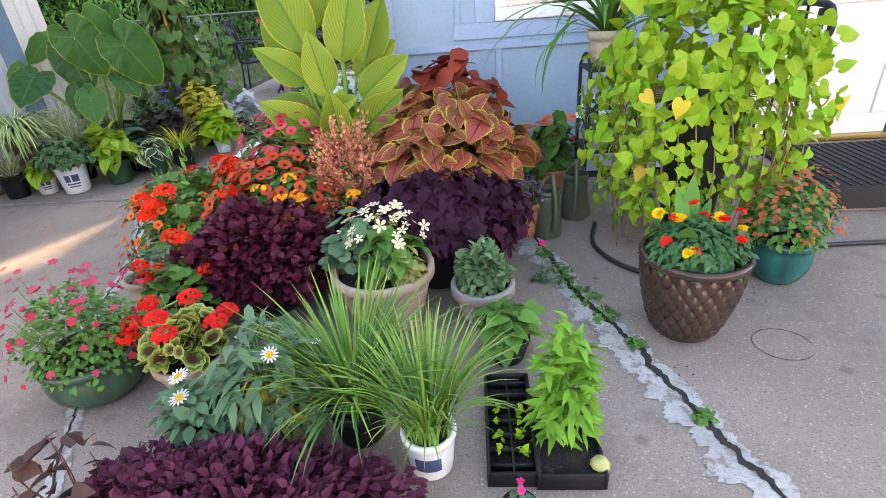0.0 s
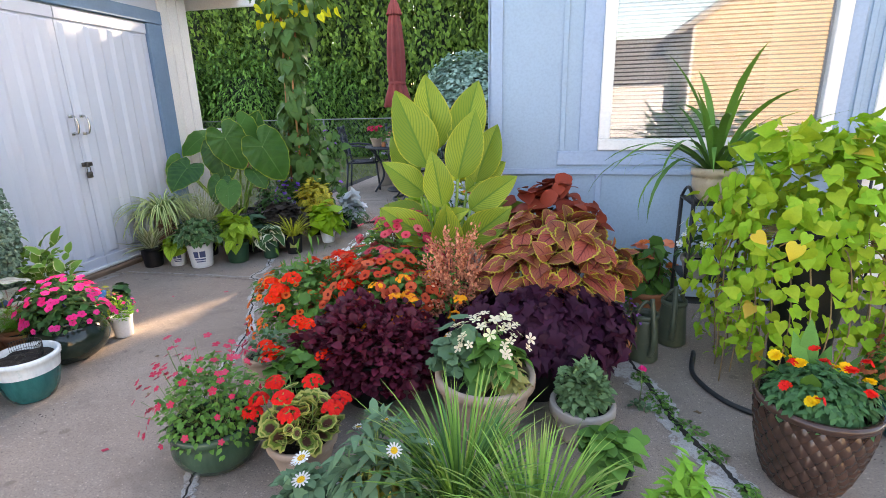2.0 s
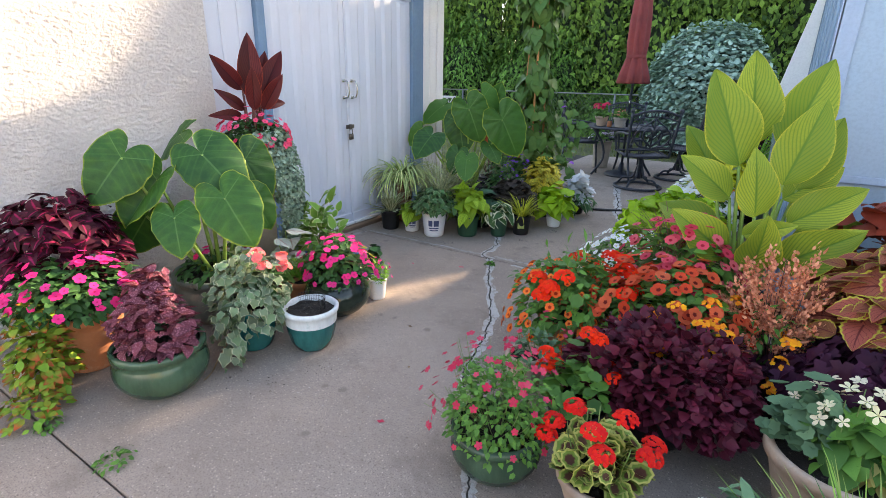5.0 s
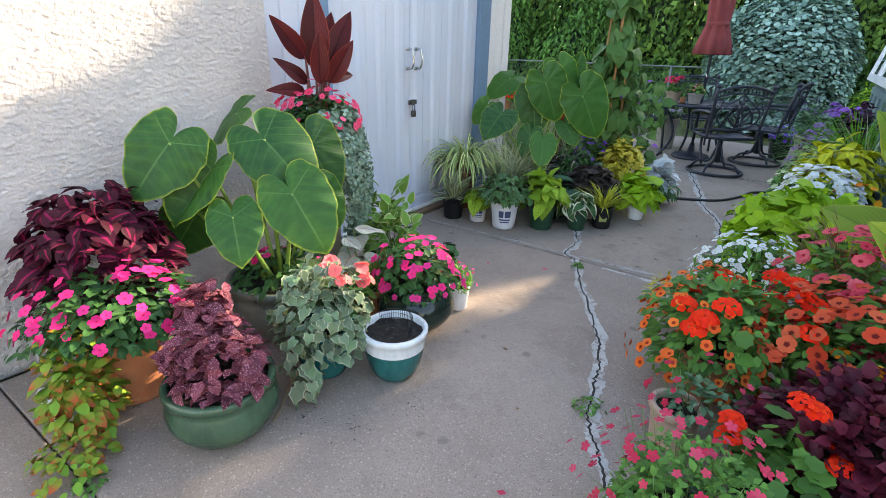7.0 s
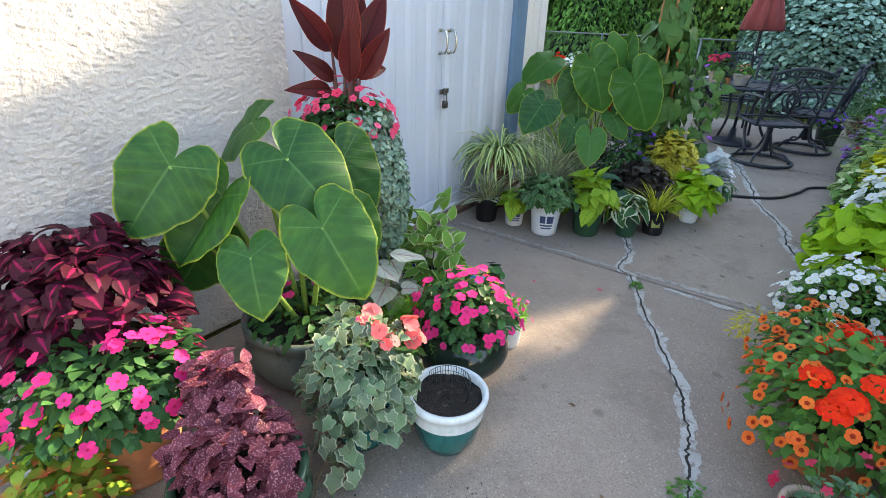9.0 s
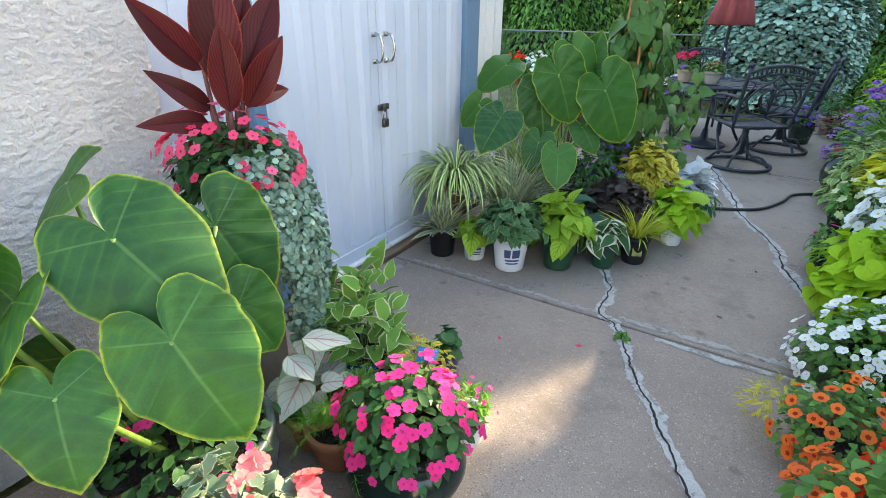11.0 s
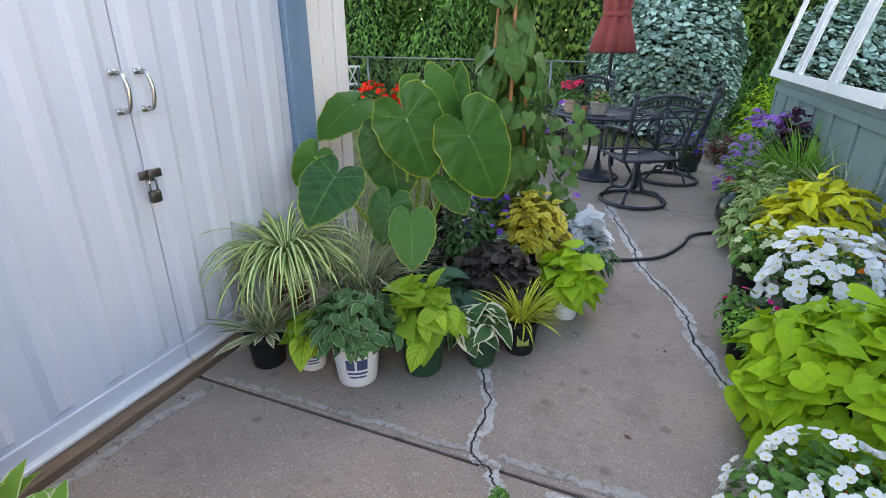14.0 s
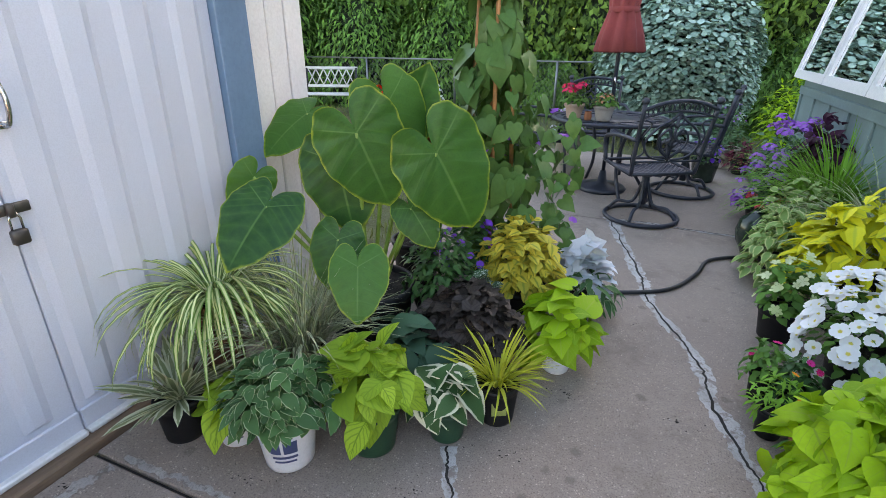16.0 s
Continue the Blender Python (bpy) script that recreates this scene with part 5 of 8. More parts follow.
p = potted("coleus_yellow_edged", -0.16, 2.44, "large rust-red coleus with serrated yellow leaf edges")
pot(p, 0.14, 0.19, 0.36, M_PLBLACK, 0.008, 0.03)
foliage(p, G_COLEUS, L_TOOTH, 300, 0.39, 0.32, 0.32, 0.49, 0.13, seed=27, lift=(0.35, -0.1), low=-0.1, inner=0.75, jitter=0.6)
stems(p, M_STEMRED, 26, 0.3, 0.24, 0.38, 0.36, 0.006, 28)
p = potted("coral_spike_plant", -0.62, 2.36, "coral-orange spiky flowering plant")
pot(p, 0.1, 0.14, 0.26, M_PLBLACK, 0.008, 0.03)
foliage(p, G_MID, L_LANCE, 220, 0.2, 0.17, 0.3, 0.26, 0.06, seed=29)
stems(p, M_STEMRED, 55, 0.22, 0.18, 0.46, 0.24, 0.002, 30)
g = np.random.RandomState(31)
u_, tip_ = dome(g, 120, 0.25, 0.2, 0.44, 0.7, 0.0)
spikes = []
for u, q in zip(u_, tip_):
    m = 52
    along = g.uniform(0.45, 1.06, m)
    pts = q * along[:, None] + g.normal(0, 0.009, (m, 3)) + np.array([0, 0, 0.3])
    spikes.append(scatter(L_OV, pts, g.normal(0, 0.6, (m, 3)) + u + np.array([0, 0, 0.5]), g.normal(0, 1, (m, 3)), g.uniform(0.012, 0.024, m)))
tagged(part("flower_haze", merge(*spikes), G_CORAL, p), kind="stuff")
p = potted("zinnia_pot", -1.12, 2.75, "rose-coral zinnias with fine bronze grass behind")
pot(p, 0.11, 0.15, 0.28, M_PLBLACK, 0.008, 0.03)
foliage(p, G_MID, L_OVB, 360, 0.32, 0.25, 0.38, 0.28, 0.07, seed=32, dx=0.06)
blooms(p, F_ROSE, t_petals(9, 0.3, 0.1), 150, 0.33, 0.27, 0.43, 0.3, 0.056, 33, 0.0, 0.85, dx=0.06)
blades(p, leaf("bronze_blade", (0.25, 0.12, 0.07), (0.2, 0.14, 0.08)), 160, 0.34, 0.004, 0.45, (0.1, 1.0), (0.5, 1.5), 0.08, 34, 6, "bronze_tuft", dy=0.1)
p = potted("rust_petunia_pot", -1.0, 2.36, "rust-red trailing petunias with orange lantana")
pot(p, 0.11, 0.15, 0.26, M_PLBLACK, 0.008, 0.03)
foliage(p, G_MID, L_OV, 420, 0.34, 0.24, 0.27, 0.27, 0.05, seed=35)
blooms(p, F_TERRA, P_PET, 150, 0.35, 0.26, 0.3, 0.3, 0.058, 36, 0.0, 0.9, dx=-0.05)
blooms(p, F_LANT, P_FLAT, 20, 0.3, 0.28, 0.26, 0.27, 0.022, 37, 0.0, 0.9, dx=0.16, dy=-0.16, cluster=18, cr=0.03, name="lantana_heads")
p = potted("orange_flower_pot", -1.5, 2.36, "orange calibrachoa and red-orange geraniums in a terracotta pot", "potted plant")
pot(p, 0.11, 0.155, 0.22, M_TERRA, 0.012, 0.04, label="terracotta pot")
foliage(p, G_MID, L_OV, 700, 0.33, 0.27, 0.3, 0.24, 0.045, seed=38, low=-0.35)
foliage(p, G_MID, L_DISC, 90, 0.26, 0.24, 0.3, 0.26, 0.06, seed=39, name="round_foliage")
blooms(p, F_ORANGE, P_PET, 110, 0.28, 0.25, 0.26, 0.24, 0.042, 40, -0.45, 0.93, dx=-0.07, dy=-0.03)
blooms(p, F_RED, P_FLAT, 17, 0.28, 0.25, 0.3, 0.28, 0.021, 41, 0.1, 0.92, cluster=80, cr=0.045, name="geranium_heads", face=0.9, dx=0.06)
foliage(p, G_MID, L_LANCE, 90, 0.22, 0.2, 0.42, 0.26, 0.06, seed=42, lift=(1.4, 0.5), name="sprig_growth")
p = potted("small_clay_pot", -1.56, 1.93, "whitewashed clay pot with sparse grey-leaved pink nemesia")
pot(p, 0.07, 0.085, 0.18, M_TAN, 0.008, 0.03, label="whitewashed clay pot")
foliage(p, G_GREY, L_OV, 150, 0.13, 0.1, 0.15, 0.18, 0.03, seed=43, dx=0.06)
stems(p, M_STEM, 22, 0.2, 0.14, 0.22, 0.17, 0.0015, 44, dx=0.06)
blooms(p, F_CRIM, P_5, 26, 0.2, 0.14, 0.2, 0.18, 0.03, 45, 0.0, 0.8, dx=0.08)

# canna with striped yellow-green leaves
p = potted("striped_canna", -0.78, 2.86, "variegated canna with broad yellow-green striped leaves in a dark pot")
pot(p, 0.15, 0.19, 0.32, M_PLBLACK, 0.01, 0.03)
CANNA = [big_leaf_mesh("canna_leaf", 1.0, 0.53, 0, d, 0.42, 0.035, 14, 5, "ovate", k, G_CANNA) for k, d in enumerate((0.05, 0.2, 0.4))]
for (jx, jy, jz, ax, ay, az, s, q) in (
        (-0.12, -0.02, 0.99, -0.35, -0.06, 0.93, 0.44, 0), (-0.09, 0.08, 1.08, -0.12, -0.02, 0.99, 0.41, 0), (0.05, 0.09, 1.07, 0.26, 0.10, 0.96, 0.40, 0), (0.07, -0.07, 0.93, 0.25, -0.01, 0.97, 0.38, 1),
        (-0.01, -0.15, 0.78, -0.10, -0.19, 0.98, 0.30, 1), (-0.13, -0.07, 0.84, -0.68, -0.31, 0.67, 0.29, 1), (0.13, 0.02, 0.73, 0.77, -0.03, 0.63, 0.32, 1), (0.09, 0.12, 0.83, 0.73, 0.32, 0.60, 0.30, 1),
        (-0.04, -0.16, 0.69, 0.62, -0.42, 0.36, 0.2, 2), (-0.13, -0.08, 0.65, -0.61, -0.79, -0.02, 0.17, 2), (-0.22, 0.08, 0.91, -0.51, 0.12, 0.85, 0.30, 1), (0.14, 0.15, 0.88, 0.32, 0.30, 0.90, 0.36, 0),
        (-0.1, -0.1, 0.56, -0.55, -0.5, 0.6, 0.34, 1), (0.12, -0.1, 0.55, 0.6, -0.45, 0.6, 0.36, 1), (0.02, -0.14, 0.52, 0.1, -0.6, 0.75, 0.32, 1), (0.16, 0.06, 0.58, 0.85, 0.2, 0.5, 0.38, 2), (-0.15, 0.05, 0.6, -0.85, 0.1, 0.5, 0.36, 2)):
    stalked(p, (jx * 0.3, jy * 0.3, 0.3), (jx, jy, jz), (ax, ay, az), CANNA[q], M_PETIOLE, 0.014, s * 1.1, 0.015, (0.25 - ax * 0.5, -1.0, 0.25))
p = potted("rust_coleus", -0.18, 3.08, "rust-red coleus with plain velvety leaves")
pot(p, 0.13, 0.17, 0.35, M_PLBLACK, 0.008, 0.03)
foliage(p, G_COLEUSR, t_leaf(0.85, 5, 0.18, 0.4), 170, 0.34, 0.24, 0.45, 0.45, 0.13, seed=47, lift=(0.6, -0.4), inner=0.7)
stems(p, M_STEMRED, 12, 0.2, 0.15, 0.45, 0.35, 0.006, 48)
p = potted("lobelia_pot", 0.22, 2.55, "small lilac-flowered trailing lobelia")
pot(p, 0.07, 0.09, 0.2, M_TERRA, 0.008, 0.03)
foliage(p, G_MID, L_LANCE, 160, 0.1, 0.1, 0.14, 0.2, 0.03, seed=49)
blooms(p, F_LILAC, P_5, 55, 0.1, 0.1, 0.15, 0.2, 0.018, 50, -0.1)

# purple mat, seedling trays and starts nearest to the drive
p = potted("purple_leaf_mat", -0.70, 0.86, "low spreading purple-leaved bedding plants in a long black tray")
part("tray", box(-0.34, -0.1, 0.0, 0.34, 0.1, 0.07, 0.01), M_PLBLACK, p)
foliage(p, G_PURPMAT, L_OV, 2300, 0.47, 0.2, 0.15, 0.08, 0.035, seed=51, lift=(0.9, 0.2), low=-0.15)
p = potted("bronze_seedling", -1.12, 0.86, "spindly bronze-leaved seedling in a small black pot")
pot(p, 0.05, 0.065, 0.1, M_PLBLACK, 0.004, 0.015)
stems(p, M_STEMRED, 6, 0.13, 0.1, 0.26, 0.09, 0.003, 52)
foliage(p, leaf("bronze_leaf", (0.1, 0.05, 0.04), (0.06, 0.035, 0.03)), L_OVB, 30, 0.15, 0.12, 0.22, 0.12, 0.07, seed=53)
tray = thing("seedling_tray", 0.045, 1.17, 0, "black cell tray with a few lime seedlings", "seed tray")
part("tray_rim", join(box(-0.075, -0.2, 0.0, -0.065, 0.2, 0.055, 0.002), box(0.065, -0.2, 0.0, 0.075, 0.2, 0.055, 0.002), box(-0.065, -0.2, 0.0, 0.065, -0.19, 0.055, 0.002), box(-0.065, 0.19, 0.0, 0.065, 0.2, 0.055, 0.002)), M_PLBLACK, tray)
part("tray_base", box(-0.064, -0.189, 0.002, 0.064, 0.189, 0.022, 0), M_SOIL, tray)
for k in range(7):
    part("divider", box(-0.064, -0.189 + (k + 0.5) * 0.054 - 0.003, 0.02, 0.064, -0.189 + (k + 0.5) * 0.054 + 0.003, 0.05, 0), M_PLBLACK, tray)
part("divider", box(-0.003, -0.189, 0.02, 0.003, 0.189, 0.051, 0), M_PLBLACK, tray)
for k in range(8):
    foliage(tray, G_LIME, L_OV, 9, 0.016, 0.016, 0.02, 0.04, 0.026, seed=60 + k, dx=(-0.033, 0.033)[k % 2], dy=-0.11 + (k // 2) * 0.054, name="seedling")
tray = thing("starter_tray", 0.20, 1.09, 0, "black tray of soil with leafy celosia starts and one wilted bloom", "seed tray")
part("tray_rim", join(box(-0.095, -0.13, 0.0, -0.085, 0.2, 0.06, 0.002), box(0.085, -0.13, 0.0, 0.095, 0.2, 0.06, 0.002), box(-0.085, -0.13, 0.0, 0.085, -0.12, 0.06, 0.002), box(-0.085, 0.19, 0.0, 0.085, 0.2, 0.06, 0.002)), M_PLBLACK, tray)
part("tray_base", box(-0.084, -0.119, 0.002, 0.084, 0.189, 0.045, 0), M_SOIL, tray)
foliage(tray, G_FERN, L_LANCEB, 290, 0.10, 0.09, 0.36, 0.1, 0.072, seed=70, lift=(0.8, -0.1), inner=0.3, dy=0.03)
stems(tray, M_STEM, 5, 0.05, 0.05, 0.36, 0.06, 0.005, 71, dy=0.03)
part("fallen_bloom", lathe([(0.001, 0.075), (0.02, 0.07), (0.028, 0.055), (0.015, 0.045)], 10), F_CREAM, tray, at=pose(0.08, -0.09, 0))
p = potted("potato_start", 0.06, 1.52, "young broad-leaved green start in a black pot")
pot(p, 0.06, 0.08, 0.1, M_PLBLACK, 0.005, 0.02)
foliage(p, G_MID, L_HEARTS, 60, 0.13, 0.12, 0.14, 0.1, 0.075, seed=72)
p = potted("snapdragon_start", 0.05, 0.86, "tiny start with one magenta bud in a small pot")
pot(p, 0.035, 0.045, 0.08, M_PLBLACK, 0.004, 0.015)
foliage(p, G_GREY, L_OV, 30, 0.04, 0.04, 0.06, 0.08, 0.03, seed=73)
blooms(p, F_PINK, P_5, 2, 0.02, 0.02, 0.08, 0.08, 0.025, 74, 0.8)
p = potted("zinnia_seedling", 0.25, 2.05, "single pink bloom on a thin stem growing from the crack", "weed")
part("stem", tube([(0, 0, 0), (0.005, 0, 0.1), (0, 0.01, 0.19)], 0.002, 5), M_STEM, p)
blooms(p, F_PINK, P_5, 3, 0.01, 0.01, 0.01, 0.19, 0.03, 75, 0.5)
foliage(p, G_GREY, L_OV, 25, 0.06, 0.05, 0.04, 0.0, 0.035, seed=76, low=0.0)
for k, (wx, wy, wr) in enumerate(((0.34, 2.12, 0.07), (0.42, 1.9, 0.08), (0.47, 1.75, 0.06), (-1.87, 1.93, 0.07), (-2.44, 3.27, 0.045), (-2.62, 0.62, 0.08), (0.3, 2.3, 0.05), (0.54, 1.56, 0.04), (0.64, 1.2, 0.035), (0.36, 2.02, 0.06), (-3.05, 0.57, 0.06))):
    w = thing("weed", wx, wy, 0, "small green weed growing out of a crack", "weed", "weeds in the cracks")
    foliage(w, G_MID, L_OV, 60, wr, wr, 0.035, 0.004, 0.022, seed=80 + k, low=0.0, name="weed_leaves")

# ---- house side: cans, stand, pots by the step ----
def watering_can(x, y, turn):
    c = thing("watering_can", x, y, 0, "olive green plastic watering can standing upright on the concrete", "watering can", "watering cans", turn)
    part("body", lathe([(0.001, 0), (0.075, 0), (0.082, 0.01), (0.076, 0.1), (0.066, 0.22), (0.062, 0.25), (0.058, 0.25), (0.055, 0.235), (0.07, 0.05)], 28), M_CAN, c)
    part("collar", lathe([(0.064, 0.235), (0.07, 0.24), (0.07, 0.262), (0.06, 0.265), (0.057, 0.25)], 28), M_CAN, c)
    part("spout", tube(spline([(0.0, -0.07, 0.05), (0.0, -0.1, 0.12), (0.0, -0.085, 0.24), (0.0, -0.05, 0.36)], 5), 0.018, 10, 0.012), M_CAN, c)
    part("handle", tube(spline([(0, 0.06, 0.24), (0, 0.1, 0.27), (0, 0.11, 0.17), (0, 0.075, 0.07)], 5), 0.011, 8), M_CAN, c)
    part("bail", tube(arc((-0.055, 0, 0.255), (0.055, 0, 0.255), 0.07, 8), 0.009, 8), M_CAN, c)
    return c


watering_can(0.34, 2.54, 20)
watering_can(0.53, 2.76, -10)
p = potted("potted_begonia", 0.46, 3.2, "orange begonia with dark leaves in a terracotta pot against the wall")
pot(p, 0.085, 0.12, 0.16, M_TERRA, 0.01, 0.035)
foliage(p, G_MID, t_leaf(0.6, 5, 0.2, 0.4, tooth=0.06), 120, 0.2, 0.13, 0.36, 0.15, 0.12, seed=90, lift=(0.5, -0.6))
blooms(p, F_BEG, t_petals(7, 0.34, 0.2), 14, 0.18, 0.12, 0.33, 0.15, 0.078, 91, 0.2, 0.85, cluster=2, cr=0.02)
stems(p, M_STEMRED, 10, 0.15, 0.1, 0.36, 0.14, 0.005, 92)
stand = thing("plant_stand", 0.76, 2.96, 0, "black metal plant stand with two shelves beside the step", "plant stand")
for sx in (-0.17, 0.17):
    for sy in (-0.13, 0.13):
        part("leg", tube([(sx, sy, 0), (sx, sy, 0.8)], 0.011, 6), M_BLACKIRON, stand)
    part("side_loop", tube(arc((sx, -0.13, 0.8), (sx, 0.13, 0.8), 0.07, 8), 0.009, 6), M_BLACKIRON, stand)
for zz in (0.36, 0.80):
    part("shelf", box(-0.18, -0.14, zz - 0.012, 0.18, 0.14, zz, 0.004), M_BLACKIRON, stand)
p = potted("potted_amaryllis", 0.71, 2.96, "long strap-leaved plant in a cream glazed pot on the stand", z=0.801)
pot(p, 0.072, 0.105, 0.18, surface("cream_glaze", (0.55, 0.46, 0.33), 0.15, 0.3, big=8, stain=(0.3, 0.22, 0.14), stain_amt=0.4), 0.012, 0.045, 0.015, label="cream glazed pot")
blades(p, G_MID, 36, 0.68, 0.034, 0.15, (0.1, 1.1), (0.5, 1.8), 0.03, 93, 9, "strap_leaves")
blades(p, G_MID, 14, 0.78, 0.026, 0.15, (0.5, 1.1), (1.4, 2.8), 0.03, 94, 10, "arching_leaves")
p = potted("white_begonia", 0.66, 2.9, "white flowering plant in a grey pot on the lower shelf", z=0.361)
pot(p, 0.06, 0.08, 0.12, M_GREY, 0.008, 0.03)
foliage(p, G_DARK, L_OVB, 60, 0.12, 0.11, 0.16, 0.13, 0.06, seed=95)
blooms(p, F_WHITE, P_5, 24, 0.13, 0.12, 0.2, 0.14, 0.04, 96, 0.1)
rail = thing("step_railing", 0, 0, 0, "black wrought-iron step railing with a scrolled end", "railing")
part("post", tube([(1.66, 2.78, 0.0), (1.66, 2.78, 1.02)], 0.018, 8), M_BLACKIRON, rail)
part("post", tube([(1.66, 3.42, 0.0), (1.66, 3.42, 1.02)], 0.018, 8), M_BLACKIRON, rail)
part("top_rail", tube(spline([(1.66, 3.45, 1.03), (1.66, 3.1, 1.04), (1.66, 2.78, 1.04), (1.66, 2.7, 1.0), (1.66, 2.69, 0.92), (1.66, 2.74, 0.88)], 5), 0.017, 8), M_BLACKIRON, rail)
part("low_rail", tube([(1.66, 3.42, 0.3), (1.66, 2.78, 0.3)], 0.011, 6), M_BLACKIRON, rail)
for k in range(4):
    part("baluster", tube([(1.66, 2.9 + k * 0.13, 0.3), (1.66, 2.9 + k * 0.13, 1.03)], 0.008, 6), M_BLACKIRON, rail)
vine = thing("sweet_potato_vine", 1.02, 2.42, 0, "lime sweet potato vine cascading down a tall planter", "climbing plant")
pot(vine, 0.11, 0.16, 0.72, M_BLACKIRON, 0.008, 0.03, label="tall dark planter hidden by leaves")
g = np.random.RandomState(97)
n = 1750
ph, hh = g.uniform(0, 2 * np.pi, n), g.uniform(0, 1, n) ** 0.9
rad = (0.30 + 0.12 * np.sin(hh * 3.0)) * (1 + 0.12 * np.sin(ph * 5)) * g.uniform(0.72, 1.1, n)
zz = 0.12 + 1.02 * hh + 0.05 * np.sin(ph * 4)
top = hh > 0.86
rad[top] *= g.uniform(0.1, 1.0, top.sum())
zz[top] += 0.06 * g.uniform(0, 1.6, top.sum())
pos_ = np.stack([np.cos(ph) * rad * 1.12, np.sin(ph) * rad * 0.85, zz], -1)
out_ = np.stack([np.cos(ph), np.sin(ph), np.zeros(n)], -1)
dd = out_ * 0.4 + np.array([0, 0, -0.7]) + g.normal(0, 0.6, (n, 3))
dd[top] = out_[top] + g.normal(0, 0.4, (top.sum(), 3)) + np.array([0, 0, 0.1])
tagged(part("foliage", scatter(L_HEART, pos_, dd, out_ + np.array([0, 0, 0.7]) + g.normal(0, 0.5, (n, 3)), g.uniform(0.04, 0.088, n) * (0.65 + 0.5 * hh)), G_VINE, vine), kind="stuff")
n = 34
kk = g.choice(len(pos_), n)
singly("yellow_leaf", L_HEART, pos_[kk] * 1.03, dd[kk], out_[kk] + np.array([0, 0, 0.6]), g.uniform(0.045, 0.08, n), leaf("yellowed_vine_leaf", (0.5, 0.4, 0.04), (0.42, 0.24, 0.04)), vine)
tagged(part("runner_growth", join(*[tube(spline([(math.cos(a) * 0.15, math.sin(a) * 0.13, 0.75), (math.cos(a) * 0.36, math.sin(a) * 0.28, 0.7), (math.cos(a + 0.1) * 0.38, math.sin(a + 0.1) * 0.3, 0.4), (math.cos(a) * 0.36, math.sin(a) * 0.3, 0.1 + 0.1 * math.sin(a * 7))], 4), 0.003, 5) for a in np.linspace(0, 6.2, 34)]), M_DRIED, vine), kind="stuff")
p = potted("potted_marigold", 0.745, 1.67, "yellow and red marigolds in a large brown quilted glazed pot")
prof = [(0.001, 0), (0.10, 0), (0.108, 0.008), (0.135, 0.08), (0.158, 0.17), (0.172, 0.26), (0.175, 0.31), (0.186, 0.318), (0.19, 0.335), (0.184, 0.345), (0.168, 0.345), (0.16, 0.3)]
pot_ = part("pot", lathe(prof, 56), M_BROWNGLAZE, p, "brown glazed pot with a raised diamond pattern")
vv, uu, ff = [], [], []
gem = ([], [])
for r_ in range(8):
    for c_ in range(22):
        a = 2 * math.pi * (c_ + 0.5 * (r_ % 2)) / 22
        z = 0.045 + r_ * 0.034
        rr = np.interp(z, [0.008, 0.08, 0.17, 0.26, 0.31], [0.108, 0.135, 0.158, 0.172, 0.175])
        b = len(gem[0])
        w = math.pi / 22 * 0.97
        for (da, dz, dr) in ((-w, 0, 0.0005), (0, -0.033, 0.0005), (w, 0, 0.0005), (0, 0.033, 0.0005), (-w * 0.5, 0, 0.010), (0, -0.017, 0.010), (w * 0.5, 0, 0.010), (0, 0.017, 0.010)):
            zz_ = z + dz
            r2 = np.interp(zz_, [0.008, 0.08, 0.17, 0.26, 0.31], [0.108, 0.135, 0.158, 0.172, 0.175]) + dr
            gem[0].append((r2 * math.cos(a + da), r2 * math.sin(a + da), zz_))
        gem[1].extend([(b + 4, b + 5, b + 6, b + 7), (b, b + 1, b + 5, b + 4), (b + 1, b + 2, b + 6, b + 5), (b + 2, b + 3, b + 7, b + 6), (b + 3, b, b + 4, b + 7)])
tagged(part("diamond_relief", gem, M_BROWNGLAZE, pot_, "raised diamonds"), kind="stuff")
dirt(p, 0.165, 0.31)
foliage(p, leaf("marigold_leaf", (0.05, 0.15, 0.05), (0.04, 0.12, 0.05)), L_SPRAY, 800, 0.185, 0.165, 0.13, 0.33, 0.042, seed=98)
blades(p, G_MID, 8, 0.22, 0.05, 0.32, (0.1, 0.7), (0.2, 0.9), 0.08, 99, 6, "broad_foliage", dy=0.05)
blooms(p, F_YELLOW, t_petals(11, 0.25, 0.25), 7, 0.16, 0.15, 0.14, 0.36, 0.04, 100, 0.2, cluster=4, cr=0.008, label="yellow marigolds")
blooms(p, F_SCARLET, t_petals(9, 0.25, 0.25), 8, 0.17, 0.16, 0.16, 0.36, 0.035, 101, 0.2, cluster=3, cr=0.008, name="red_blooms")
p = potted("potted_mum", 1.27, 2.02, "rust-orange chrysanthemum in a teal glazed pot")
pot(p, 0.085, 0.115, 0.2, M_TEALGLAZE, 0.012, 0.03, 0.02, label="teal glazed pot")
foliage(p, G_MID, L_OV, 500, 0.18, 0.17, 0.25, 0.22, 0.035, seed=102)
blooms(p, F_MUM, t_petals(8, 0.28, 0.2), 260, 0.18, 0.17, 0.27, 0.23, 0.021, 103, 0.05)
hose = thing("garden_hose", 0, 0, 0, "black rubber garden hose lying across the concrete", "hose", "hoses")
part("hose_run", tube(spline([(-2.7, 5.35, 0.014), (-2.31, 5.49, 0.014), (-1.96, 5.68, 0.014), (-1.78, 6.0, 0.014), (-1.67, 6.31, 0.014), (-1.33, 6.5, 0.014), (-0.95, 6.52, 0.014)], 8), 0.013, 8), M_HOSE, hose)
hose = thing("garden_hose", 0, 0, 0, "dark hose running past the planter to the step", "hose", "hoses")
